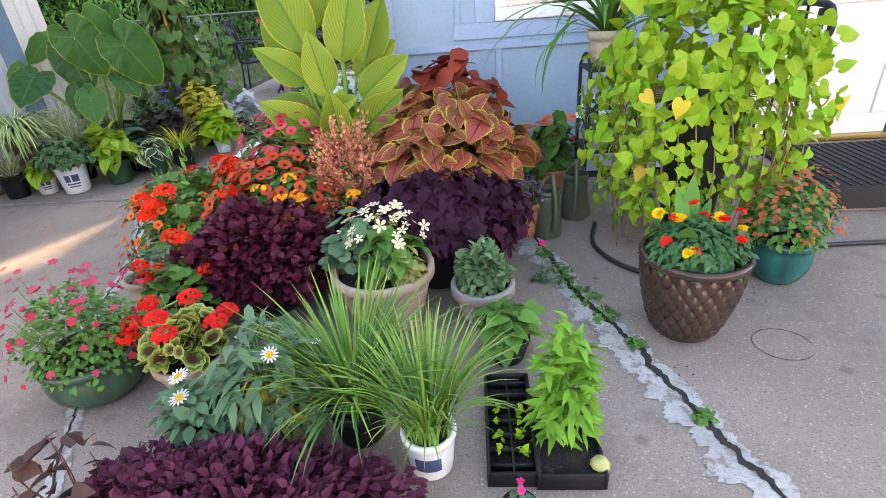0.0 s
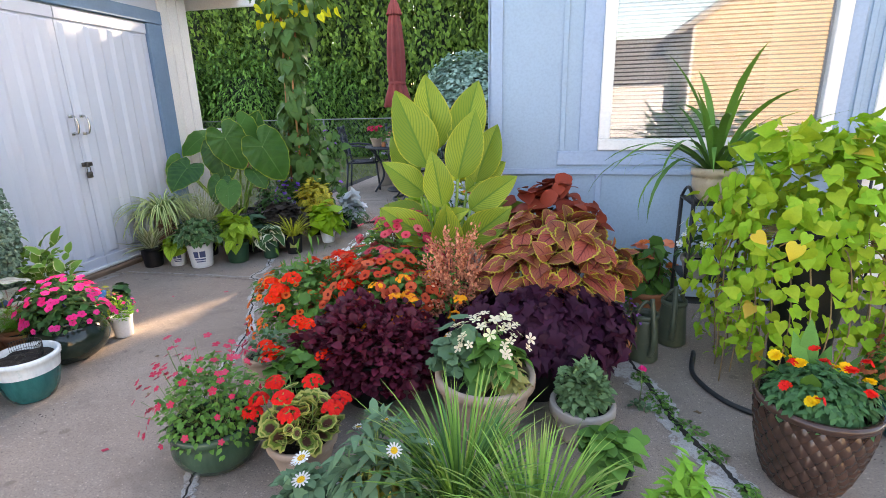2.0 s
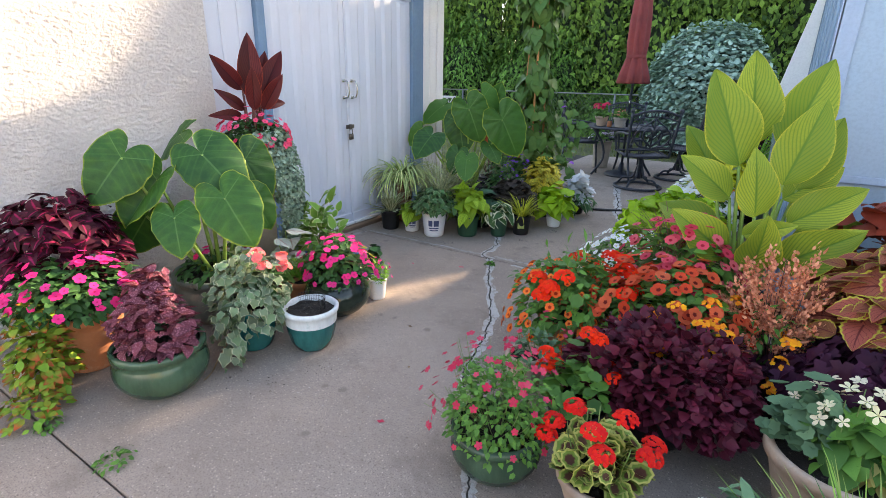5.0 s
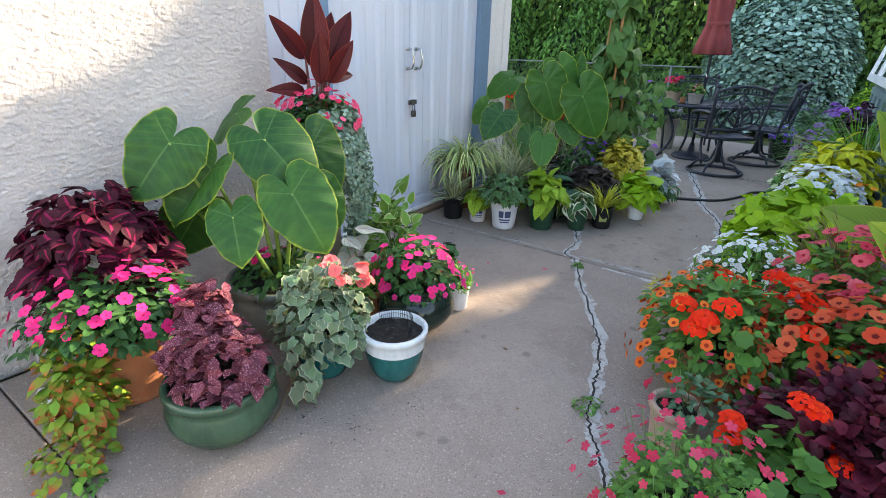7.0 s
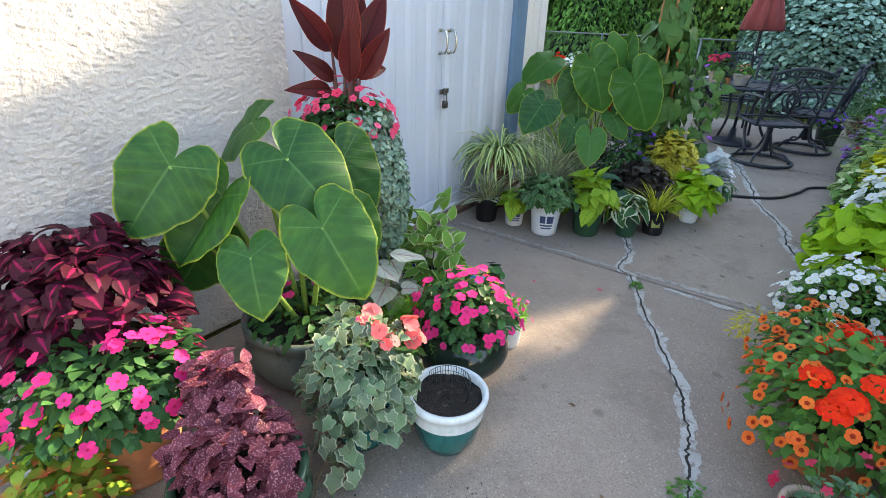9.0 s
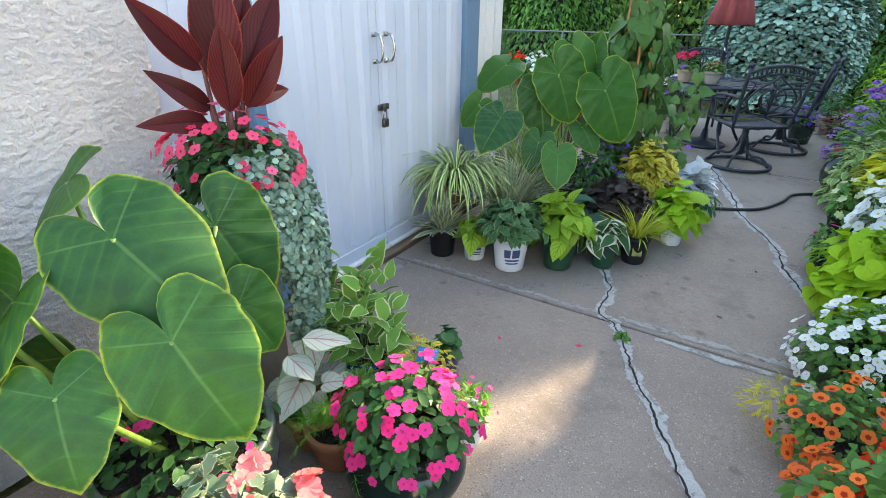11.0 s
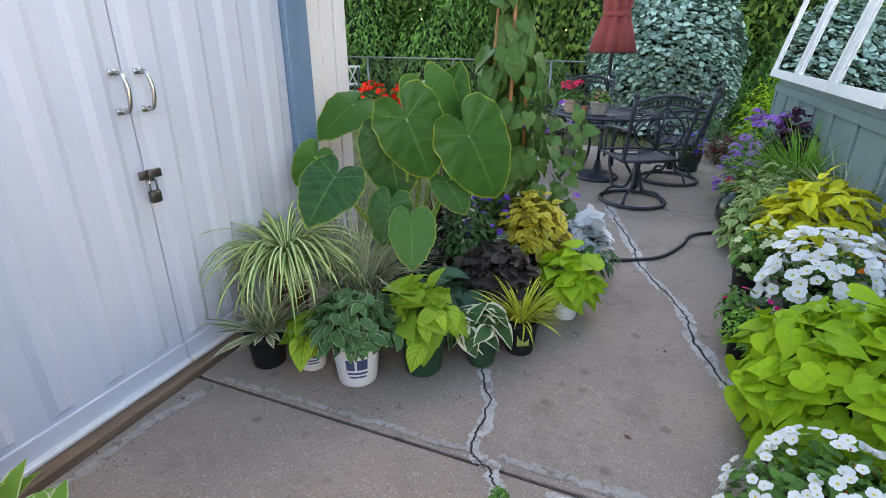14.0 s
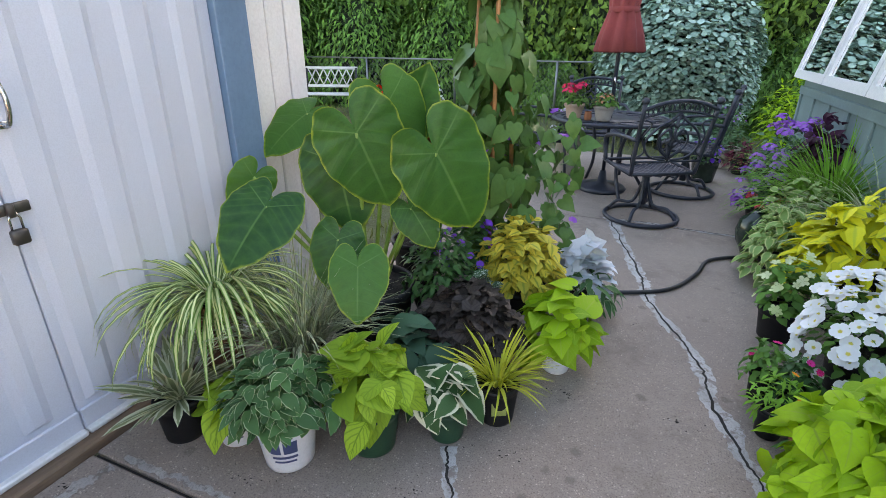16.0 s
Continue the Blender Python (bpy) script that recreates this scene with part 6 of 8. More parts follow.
part("hose_run", tube(spline([(0.62, 2.62, 0.014), (0.56, 2.35, 0.014), (0.68, 2.1, 0.014), (0.95, 2.02, 0.014), (1.35, 2.2, 0.014), (1.65, 2.26, 0.014), (2.4, 2.27, 0.014)], 8), 0.012, 8), M_HOSE, hose)
wire = thing("wire_hoop", 1.06, 1.55, 0, "thin dark wire hoop lying on the concrete", "wire hoop")
part("hoop", tube([(0.1 * math.cos(a), 0.09 * math.sin(a), 0.003) for a in np.linspace(0, 5.6, 30)], 0.0011, 5), M_HOSE, wire)

# ---- along the stucco wall ----
p = potted("polka_dot_plant", -2.95, 1.0, "pink polka dot plant in a green glazed bowl on the concrete")
pot(p, 0.135, 0.18, 0.225, M_GLAZE, 0.016, 0.035, 0.04, label="green glazed bowl", seg=48)
foliage(p, G_HYPO, t_leaf(0.66, 4, 0.25, 0.35), 300, 0.21, 0.18, 0.24, 0.23, 0.06, seed=110, lift=(0.6, 0.05), inner=0.5, low=0.0, jitter=0.6)
foliage(p, G_HYPO, t_leaf(0.66, 4, 0.25, 0.35), 130, 0.12, 0.11, 0.2, 0.36, 0.072, seed=117, lift=(0.7, -0.15), inner=0.5, low=0.0, dx=-0.13, dy=0.06, name="side_shoot")
p = potted("variegated_ivy_pot", -2.92, 1.47, "trailing variegated ivy in a turquoise pot")
pot(p, 0.09, 0.125, 0.24, M_TEALGLAZE, 0.012, 0.03, 0.015, label="turquoise glazed pot")
foliage(p, G_IVY, L_IVY, 420, 0.24, 0.2, 0.27, 0.26, 0.045, seed=111, lift=(0.4, -0.5), low=-0.45, inner=0.5, jitter=0.6)
foliage(p, G_IVY, L_IVY, 60, 0.1, 0.08, 0.2, 0.14, 0.05, seed=116, lift=(0.2, -0.9), low=-0.85, inner=0.4, dx=0.1, dy=-0.2, name="hanging_trail")
foliage(p, G_DARK, L_DISC, 26, 0.14, 0.14, 0.2, 0.28, 0.08, seed=112, name="begonia_leaves", dx=0.08, dy=0.08)
blooms(p, F_CORALP, t_petals(8, 0.34, 0.25), 6, 0.15, 0.14, 0.22, 0.3, 0.055, 113, 0.4, cluster=4, cr=0.018, dx=0.06, dy=0.06)
part("runner", tube(spline([(0.05, -0.18, 0.12), (0.03, -0.24, 0.03), (0.07, -0.3, 0.01), (0.1, -0.36, 0.008)], 4), 0.003, 5), M_DRIED, p)
p = thing("planter_pot", -2.66, 1.64, 0, "white-rimmed teal dipped glazed pot holding bare soil and a wire mesh", "plant pot")
part("pot", lathe([(0.001, 0), (0.08, 0), (0.09, 0.008), (0.112, 0.05), (0.127, 0.11), (0.133, 0.15)], 40), M_TEALGLAZE, p, "teal glazed lower half")
part("rim", lathe([(0.133, 0.15), (0.1365, 0.18), (0.14, 0.205), (0.146, 0.21), (0.148, 0.228), (0.14, 0.235), (0.128, 0.232), (0.122, 0.19)], 40), surface("milky_glaze", (0.62, 0.68, 0.7), 0.08, 0.2, big=9, stain=(0.2, 0.42, 0.42), stain_amt=0.5, stretch=(1, 1, 0.3)), p, "milky white glazed rim")
dirt(p, 0.126, 0.205)
part("mesh_guard", join(*[tube([(0.075 * math.cos(a), 0.075 * math.sin(a), 0.21), (0.08 * math.cos(a), 0.08 * math.sin(a), 0.28)], 0.0012, 4) for a in np.linspace(0, 3.2, 26)], *[tube([((0.075 + 0.005 * q) * math.cos(a), (0.075 + 0.005 * q) * math.sin(a), 0.212 + 0.067 * q) for a in np.linspace(0, 3.2, 20)], 0.0013, 4) for q in (0, 0.33, 0.66, 1)]), M_BLACKIRON, p, "black wire mesh")
p = potted("potted_impatiens", -2.85, 2.03, "hot pink impatiens in a round dark green glazed pot")
pot(p, 0.12, 0.15, 0.25, M_DARKGLAZE, 0.012, 0.025, 0.065, label="round dark glazed pot", seg=48)
foliage(p, G_DARK, L_OV, 420, 0.23, 0.2, 0.21, 0.25, 0.05, seed=114)
blooms(p, F_PINK, P_FLAT, 95, 0.235, 0.2, 0.22, 0.26, 0.045, 115, -0.1)
p = potted("dianthus_pot", -2.77, 2.31, "small pink-flowered green plant in a white pot")
pot(p, 0.05, 0.062, 0.14, M_PLWHITE, 0.004, 0.015, label="white plastic pot")
foliage(p, G_FERN, L_LANCE, 220, 0.09, 0.08, 0.13, 0.14, 0.04, seed=116, lift=(1.0, 0.0))
blooms(p, F_PINK, P_5, 14, 0.1, 0.09, 0.15, 0.14, 0.02, 117, 0.1)
p = potted("terracotta_impatiens", -3.43, 0.91, "hot pink impatiens spilling over a large terracotta pot")
pot(p, 0.12, 0.165, 0.3, M_TERRA, 0.012, 0.05, label="terracotta pot", seg=44)
foliage(p, G_DARK, L_OV, 760, 0.27, 0.3, 0.19, 0.36, 0.05, seed=118, low=-0.25, dy=-0.04)
blooms(p, F_PINK, P_FLAT, 90, 0.28, 0.31, 0.21, 0.37, 0.048, 119, -0.1, dy=-0.04)
p = potted("dark_coleus", -3.66, 0.96, "near-black coleus with magenta leaf centres beside the stucco wall")
pot(p, 0.12, 0.16, 0.36, M_PLBLACK, 0.008, 0.03)
foliage(p, G_COLEUSD, L_TOOTH, 420, 0.29, 0.29, 0.31, 0.5, 0.075, seed=120, lift=(0.5, -0.2), inner=0.65, low=-0.25, jitter=0.5)
p = potted("fuchsia_trailer", -3.46, 0.66, "trailing fuchsia with yellow-green and red leaves in a small white pot")
pot(p, 0.05, 0.07, 0.14, M_PLWHITE, 0.005, 0.02)
foliage(p, G_FUCH, L_OV, 340, 0.15, 0.14, 0.36, 0.08, 0.052, seed=121, low=-0.1, inner=0.4, dx=0.14, dy=0.02)
foliage(p, G_FUCH, L_OV, 130, 0.16, 0.13, 0.1, 0.03, 0.042, seed=122, dx=0.3, dy=-0.1, low=0.0, name="trailing_leaves")

# elephant ears in a grey-green tub
def ear_mat():
    """Dark green leaf with pale veins that fan out from its stalk and a thin yellow rim."""
    m, nt, b = nodes_of("elephant_ear", 0.5, 0.0, 0.3)
    oi = nt.nodes.new("ShaderNodeObjectInfo")
    uvn = nt.nodes.new("ShaderNodeUVMap")
    uvn.uv_map = "UVMap"
    sep = nt.nodes.new("ShaderNodeSeparateXYZ")
    nt.links.new(uvn.outputs[0], sep.inputs[0])
    ang, rad = sep.outputs[0], sep.outputs[1]
    big, grain = noise_of(nt, 5.0, 4.0), noise_of(nt, 60.0, 3.0)
    c = mixrgb(nt, ramp(nt, big, 0.3, 0.7), (0.012, 0.064, 0.019), (0.024, 0.1, 0.022))
    c = mixrgb(nt, calc(nt, "MULTIPLY", oi.outputs["Random"], 0.6), c, (0.07, 0.215, 0.024))
    c = mixrgb(nt, calc(nt, "MULTIPLY", ramp(nt, grain, 0.4, 0.75), 0.3), c, (0.012, 0.06, 0.016))
    turn = calc(nt, "MULTIPLY", calc(nt, "SUBTRACT", ang, 0.5), 2 * math.pi)
    along = calc(nt, "MULTIPLY", calc(nt, "COSINE", turn), rad)
    side = calc(nt, "ABSOLUTE", calc(nt, "MULTIPLY", calc(nt, "SINE", turn), rad))
    main = calc(nt, "MULTIPLY", calc(nt, "ABSOLUTE", calc(nt, "SINE", calc(nt, "MULTIPLY", turn, 1.5))), rad)
    saw = calc(nt, "FRACT", calc(nt, "ADD", calc(nt, "MULTIPLY", calc(nt, "SUBTRACT", along, calc(nt, "MULTIPLY", side, 0.7)), 4.2), 10.0))
    off = calc(nt, "MULTIPLY", calc(nt, "ABSOLUTE", calc(nt, "SUBTRACT", saw, 0.5)), 2.0)
    c = mixrgb(nt, calc(nt, "MULTIPLY", ramp(nt, off, 0.6, 0.0), 0.22), c, (0.05, 0.17, 0.03))
    line = calc(nt, "MAXIMUM", calc(nt, "MULTIPLY", ramp(nt, off, 0.12, 0.02), 0.08), ramp(nt, main, 0.035, 0.008))
    c = mixrgb(nt, calc(nt, "MULTIPLY", calc(nt, "MULTIPLY", line, ramp(nt, rad, 1.05, 0.6)), 0.5), c, (0.11, 0.24, 0.07))
    wob = calc(nt, "ADD", rad, calc(nt, "MULTIPLY", calc(nt, "SUBTRACT", noise_of(nt, 12.0), 0.5), 0.09))
    c = mixrgb(nt, calc(nt, "MULTIPLY", ramp(nt, wob, 0.945, 1.02), 0.85), c, (0.36, 0.44, 0.05))
    nt.links.new(c, b.inputs["Base Color"])
    bump(nt, b, calc(nt, "ADD", calc(nt, "MULTIPLY", ramp(nt, off, 0.25, 0.0), -1.2), calc(nt, "MULTIPLY", grain, 0.35)), 0.15, 0.006)
    tr = nt.nodes.new("ShaderNodeBsdfTranslucent")
    nt.links.new(mixrgb(nt, 1.0, c, (1.0, 1.0, 0.4), "MULTIPLY"), tr.inputs[0])
    mx = nt.nodes.new("ShaderNodeMixShader")
    mx.inputs[0].default_value = 0.2
    nt.links.new(b.outputs[0], mx.inputs[1])
    nt.links.new(tr.outputs[0], mx.inputs[2])
    nt.links.new(mx.outputs[0], nt.nodes["Material Output"].inputs[0])
    return m


def ear_mesh(droop, fold, seed, mat, rings=11, seg=66):
    """A broad heart-shaped blade on a stalk that joins at the origin; the tip lies one unit along y, two round lobes behind."""
    g = np.random.RandomState(seed)
    th = np.linspace(-math.pi, math.pi, seg + 1)
    deg = np.degrees(np.abs(th))
    out = np.interp(deg, [0, 6, 18, 36, 58, 80, 100, 120, 140, 154, 165, 174, 180], [1.0, 0.93, 0.81, 0.67, 0.575, 0.52, 0.5, 0.5, 0.5, 0.46, 0.36, 0.2, 0.1])
    out = out * (1 + 0.05 * np.sin(th + g.uniform(0, 6)) + 0.015 * np.sin(th * 9 + g.uniform(0, 6)) + 0.008 * np.sin(th * 17 + g.uniform(0, 6)))
    v, uv, f = [], [], []
    ph = g.uniform(0, 6)
    for k in range(rings + 1):
        q = k / rings
        r = out * q
        x, y = r * np.sin(th), r * np.cos(th)
        z = fold * np.abs(x) * (1 - 0.3 * np.abs(x)) - droop * np.maximum(y, 0) ** 2 - 0.5 * droop * np.minimum(y, 0) ** 2 - 0.25 * x * x
        z = z + 0.03 * q ** 3 * np.sin(th * 4 + ph) + 0.014 * q ** 2 * np.sin(th * 11 + ph) + 0.012 * q * (np.abs(np.sin(th * 5.5)) - 0.5)
        v.append(np.stack([x, y, z], -1))
        uv.append(np.stack([th / (2 * math.pi) + 0.5, np.full(seg + 1, q)], -1))
    i = np.arange(rings)[:, None] * (seg + 1) + np.arange(seg)[None]
    f = np.stack([i, i + seg + 1, i + seg + 2, i + 1], -1).reshape(-1, 4)
    me = mesh_data("ear_leaf", np.concatenate(v), f, np.concatenate(uv))
    me.materials.append(mat)
    return me


G_EAR = ear_mat()
EAR = [ear_mesh(d, f_, k, G_EAR) for k, (d, f_) in enumerate(((0.14, 0.1), (0.3, 0.08), (0.1, 0.85), (0.2, 0.16)))]
p = potted("elephant_ear", -3.38, 1.62, "elephant ear with huge heart-shaped green leaves in a grey-green tub")
pot(p, 0.185, 0.25, 0.29, surface("grey_green_glaze", (0.12, 0.15, 0.125), 0.3, 0.3, big=7, fine=50, stain=(0.22, 0.23, 0.19), stain_amt=0.4), 0.014, 0.04, 0.04, label="grey-green glazed tub", seg=48)
foliage(p, G_DARK, L_OV, 300, 0.25, 0.25, 0.12, 0.28, 0.045, seed=123, name="underplanting")
blooms(p, F_PINK, P_FLAT, 18, 0.25, 0.25, 0.13, 0.29, 0.04, 124, 0.0)
for (jx, jy, jz, ax, ay, az, s, q, ux, uy, uz) in (
        (-0.18, -0.35, 0.96, -0.06, -0.16, -0.20, 0.30, 0, 0.6, -0.8, 0.1), (0.03, -0.04, 0.96, 0.66, 0.18, -0.6, 0.33, 1, 0.45, -0.5, 0.75), (0.215, -0.06, 0.75, 0.19, 0.02, -0.25, 0.31, 0, 0.8, -0.55, 0.35),
        (0.07, -0.265, 0.665, 0.11, -0.06, -0.16, 0.225, 3, 0.8, -0.55, 0.3), (-0.12, -0.22, 0.83, -0.08, -0.2, -0.25, 0.30, 2, 0.25, -0.9, 0.3), (-0.24, -0.25, 0.62, -0.19, -0.16, -0.36, 0.29, 3, 0.85, -0.4, 0.2),
        (0.03, 0.22, 0.9, 0.1, 0.1, -0.33, 0.30, 0, 0.85, -0.3, 0.4), (-0.2, -0.01, 1.05, -0.5, -0.2, -0.3, 0.25, 1, 0.4, -0.4, 0.95), (0.1, 0.2, 0.68, 0.3, 0.3, -0.8, 0.22, 3, 0.9, -0.2, 0.4)):
    stalked(p, (jx * 0.2, jy * 0.2, 0.26), (jx, jy, jz), (ax, ay, az), EAR[q], M_PETIOLE, 0.013, s, 0.015, (ux, uy, uz))

# tall column planter
p = potted("column_planter", -3.61, 2.11, "tall tan column planter with red canna, pink impatiens and silver dichondra")
part("planter", join(box(-0.10, -0.10, 0.0, 0.10, 0.10, 0.03, 0.006), lathe([(0.001, 0.03), (0.105, 0.03), (0.118, 0.4), (0.14, 0.88), (0.15, 0.9), (0.15, 0.95), (0.132, 0.95), (0.128, 0.9)], 4)), surface("tan_stone", (0.36, 0.29, 0.22), 0.15, 0.85, big=4, fine=50, relief=0.4, stain=(0.25, 0.2, 0.15)), p, "tall tapered stone planter", False, at=pose(0, 0, 0, 0, 0, 12))
dirt(p, 0.12, 0.91)
foliage(p, G_DARK, L_OV, 480, 0.22, 0.2, 0.17, 0.94, 0.055, seed=125, low=-0.5)
blooms(p, flower("coral_pink_petals", (0.72, 0.02, 0.07), (0.85, 0.13, 0.26), eye=(0.45, 0.01, 0.05), eye_at=0.15), P_FLAT, 95, 0.24, 0.22, 0.2, 0.97, 0.043, 126, -0.1)
g = np.random.RandomState(127)
n = 4200
uu_ = g.uniform(0, 1, n)
a_ = 0.4 + g.uniform(-1.0, 1.0, n) * (1 - 0.6 * uu_) + 0.12 * np.sin(uu_ * 9) + g.normal(0, 0.08, n)
r_ = 0.15 + 0.09 * np.sin(uu_ * 2.7) + g.uniform(-0.05, 0.05, n)
pos_ = np.stack([np.cos(a_) * r_ + 0.01, np.sin(a_) * r_, 1.02 - (0.56 + 0.2 * np.cos((a_ - 0.4) * 3)) * uu_ + g.normal(0, 0.015, n)], -1)
out_ = np.stack([np.cos(a_), np.sin(a_), np.zeros(n)], -1)
tagged(part("trailing_dichondra", scatter(L_DISC, pos_, g.normal(0, 1, (n, 3)) * np.array([1, 1, 0.4]) + np.array([0, 0, -0.5]), out_ + np.array([0, 0, 0.6]) + g.normal(0, 0.3, (n, 3)), g.uniform(0.015, 0.028, n)), G_SILVER, p, "silver trailing leaves"), kind="stuff")
RC = [big_leaf_mesh("canna_leaf", 1.0, 0.37, 0, d, 0.4, 0.02, 12, 4, "ovate", k, G_CANNAR) for k, d in enumerate((0.05, 0.5))]
for (jx, jy, jz, ax, ay, az, s, q) in (
        (0.01, 0.01, 1.22, 0.01, 0.02, 1.0, 0.40, 0), (0.04, 0.06, 1.24, 0.11, 0.48, 0.87, 0.33, 0), (-0.02, -0.03, 1.28, -0.1, -0.66, 0.75, 0.27, 0), (-0.02, -0.03, 1.16, 0.07, -0.8, 0.6, 0.2, 1),
        (0.03, 0.04, 1.18, 0.5, 0.8, 0.25, 0.2, 1), (0.08, -0.03, 1.16, 0.12, -0.06, 0.99, 0.26, 0), (-0.03, -0.04, 1.12, 0.09, -0.98, 0.17, 0.2, 1), (-0.03, 0.08, 1.2, 0.07, 0.23, 0.97, 0.33, 0), (0.06, 0.05, 1.16, 0.45, 0.3, 0.85, 0.26, 0)):
    stalked(p, (jx * 0.4, jy * 0.4, 0.92), (jx, jy, jz), (ax, ay, az), RC[q], M_STEMRED, 0.012, s, 0.01, (0.8, -0.6, 0.3))
p = potted("caladium_pot", -3.25, 2.02, "white caladium with pink veins in a dark pot")
pot(p, 0.08, 0.11, 0.16, M_TERRA, 0.008, 0.03)
foliage(p, G_CALAD, L_HEART, 9, 0.15, 0.15, 0.16, 0.22, 0.12, seed=128, lift=(0.4, -0.3), inner=0.6)
CALAD = big_leaf_mesh("caladium_leaf", 1.0, 0.72, 0, 0.12, 0.12, 0.03, 12, 5, "ovate", 9, G_CALAD)
for (jx, jy, jz, ax, ay, az, s) in ((-0.02, 0.0, 0.44, 0.75, 0.5, 0.0, 0.17), (-0.03, -0.06, 0.4, 0.85, -0.1, -0.1, 0.14)):
    stalked(p, (jx * 0.2, jy * 0.2, 0.15), (jx, jy, jz), (ax, ay, az), CALAD, M_PETIOLE, 0.005, s, 0.03, (0.0, 0.0, 1.0))
p = potted("asparagus_fern", -3.12, 2.0, "feathery bright green fern in a terracotta pot")
pot(p, 0.08, 0.11, 0.16, M_TERRA, 0.008, 0.03)
g = np.random.RandomState(129)
for k in range(30):
    a, ln, ti = g.uniform(0, 6.28), g.uniform(0.24, 0.4), g.uniform(0.25, 0.95)
    if math.cos(a) < -0.3:
        ln *= 0.6
    pts = np.array([(math.cos(a) * ln * math.sin(ti) * q * (1 + 0.5 * q), math.sin(a) * ln * math.sin(ti) * q * (1 + 0.5 * q), 0.15 + ln * math.cos(ti) * q - 0.13 * q ** 3) for q in np.linspace(0, 1, 46)])
    ax = unit(np.gradient(pts, axis=0))
    ring = g.normal(0, 1, (46, 3, 3))
    dirs = (ax[:, None] * 0.9 + unit(ring)).reshape(-1, 3)
    wide = 0.036 * np.sin(np.pi * np.linspace(0.12, 0.97, 46)) + 0.006
    part("frond", scatter(t_leaf(0.2, 1, 0.1, 0.1, "lance"), np.repeat(pts, 3, 0), dirs, g.normal(0, 1, (138, 3)) + np.array([0, 0, 1.0]), np.repeat(wide, 3)), G_FERN, p)
p = potted("variegated_shrub_pot", -3.28, 2.34, "variegated dogwood-like shrub with cream leaf edges in a blue pot")
pot(p, 0.1, 0.13, 0.2, surface("cobalt_glaze", (0.015, 0.03, 0.22), 0.2, 0.2), 0.01, 0.03, 0.02, label="cobalt blue pot")
foliage(p, G_DOGWOOD, L_OVB, 170, 0.2, 0.18, 0.44, 0.2, 0.10, seed=131, lift=(0.9, 0.1))
stems(p, M_STEM, 16, 0.16, 0.15, 0.36, 0.18, 0.004, 132)
p = potted("coleus_starts", -3.06, 2.42, "bronze-green bedding starts with a blue plastic plant tag")
pot(p, 0.06, 0.08, 0.12, M_PLBLACK, 0.005, 0.02)
foliage(p, G_GOLDC, L_OV, 200, 0.15, 0.13, 0.17, 0.12, 0.035, seed=133)
part("plant_tag", box(-0.042, -0.002, 0.04, 0.042, 0.002, 0.27, 0.001), M_TAGBLUE, p, "blue plastic plant tag", at=pose(0.05, -0.1, 0, -20, 10, 30))
p = potted("round_leaf_start", -3.05, 2.6, "dark round-leaved start in a small purple pot")
pot(p, 0.05, 0.065, 0.11, surface("purple_plastic", (0.06, 0.04, 0.2), 0.2, 0.35), 0.005, 0.02)
foliage(p, G_DARK, L_DISC, 26, 0.1, 0.09, 0.13, 0.12, 0.06, seed=134)

# ---- beside the shed doors ----
def nursery_print(parent, r0, z0, r1, z1, turn):
    """Plain printed bars wrapped round a nursery pot's front."""
    for (a0, a1, f0, f1) in ((-0.5, -0.12, 0.52, 0.8), (-0.02, 0.45, 0.52, 0.8), (-0.45, 0.45, 0.4, 0.46), (-0.4, 0.4, 0.3, 0.35)):
        v = []
        for i in range(7):
            a = turn + a0 + (a1 - a0) * i / 6
            for q in (f0, f1):
                r = r0 + (r1 - r0) * q + 0.0012
                v.append((r * math.cos(a), r * math.sin(a), z0 + (z1 - z0) * q))
        part("print", (v, [(2 * i, 2 * i + 2, 2 * i + 3, 2 * i + 1) for i in range(6)]), M_INK, parent, "dark blue print")


p = potted("dracaena_pot", -3.70, 3.62, "striped dark dracaena in a black nursery pot by the shed door")
pot(p, 0.075, 0.09, 0.18, M_PLBLACK, 0.006, 0.02)
blades(p, G_STRIPE2, 60, 0.24, 0.034, 0.17, (0.2, 1.35), (0.2, 0.9), 0.03, 140, 6, "strap_foliage")
p = potted("lime_hosta_small", -3.49, 3.68, "young lime hosta in a small white nursery pot")
pot(p, 0.062, 0.076, 0.16, M_PLWHITE, 0.004, 0.015, label="white nursery pot")
nursery_print(p, 0.062, 0, 0.076, 0.15, -0.9)
foliage(p, G_HOSTA, L_SPOON, 22, 0.13, 0.12, 0.12, 0.17, 0.13, seed=141)
p = potted("edged_hosta_pot", -3.24, 3.68, "small-leaved cream-edged hosta in a white nursery pot with dark print")
pt = pot(p, 0.088, 0.11, 0.22, M_PLWHITE, 0.005, 0.02, label="white nursery pot")
nursery_print(p, 0.088, 0, 0.11, 0.2, -1.0)
foliage(p, G_HOSTAB, L_OVB, 330, 0.22, 0.2, 0.2, 0.24, 0.07, seed=142, low=0.02, lift=(0.5, -0.3))
part("plant_tag", box(-0.024, -0.002, 0.17, 0.024, 0.002, 0.27, 0.001), M_PLWHITE, p, "white plant tag", at=pose(0.035, -0.1, 0, -8, 0, 10))
p = potted("lime_hosta_pot", -2.99, 3.86, "broad lime green hosta in a dark green nursery pot")
pot(p, 0.085, 0.105, 0.19, M_PLGREEN, 0.006, 0.02)
foliage(p, G_HOSTA, L_SPOON, 84, 0.2, 0.19, 0.28, 0.2, 0.14, seed=143, lift=(1.0, -0.65), low=-0.1, inner=0.6)
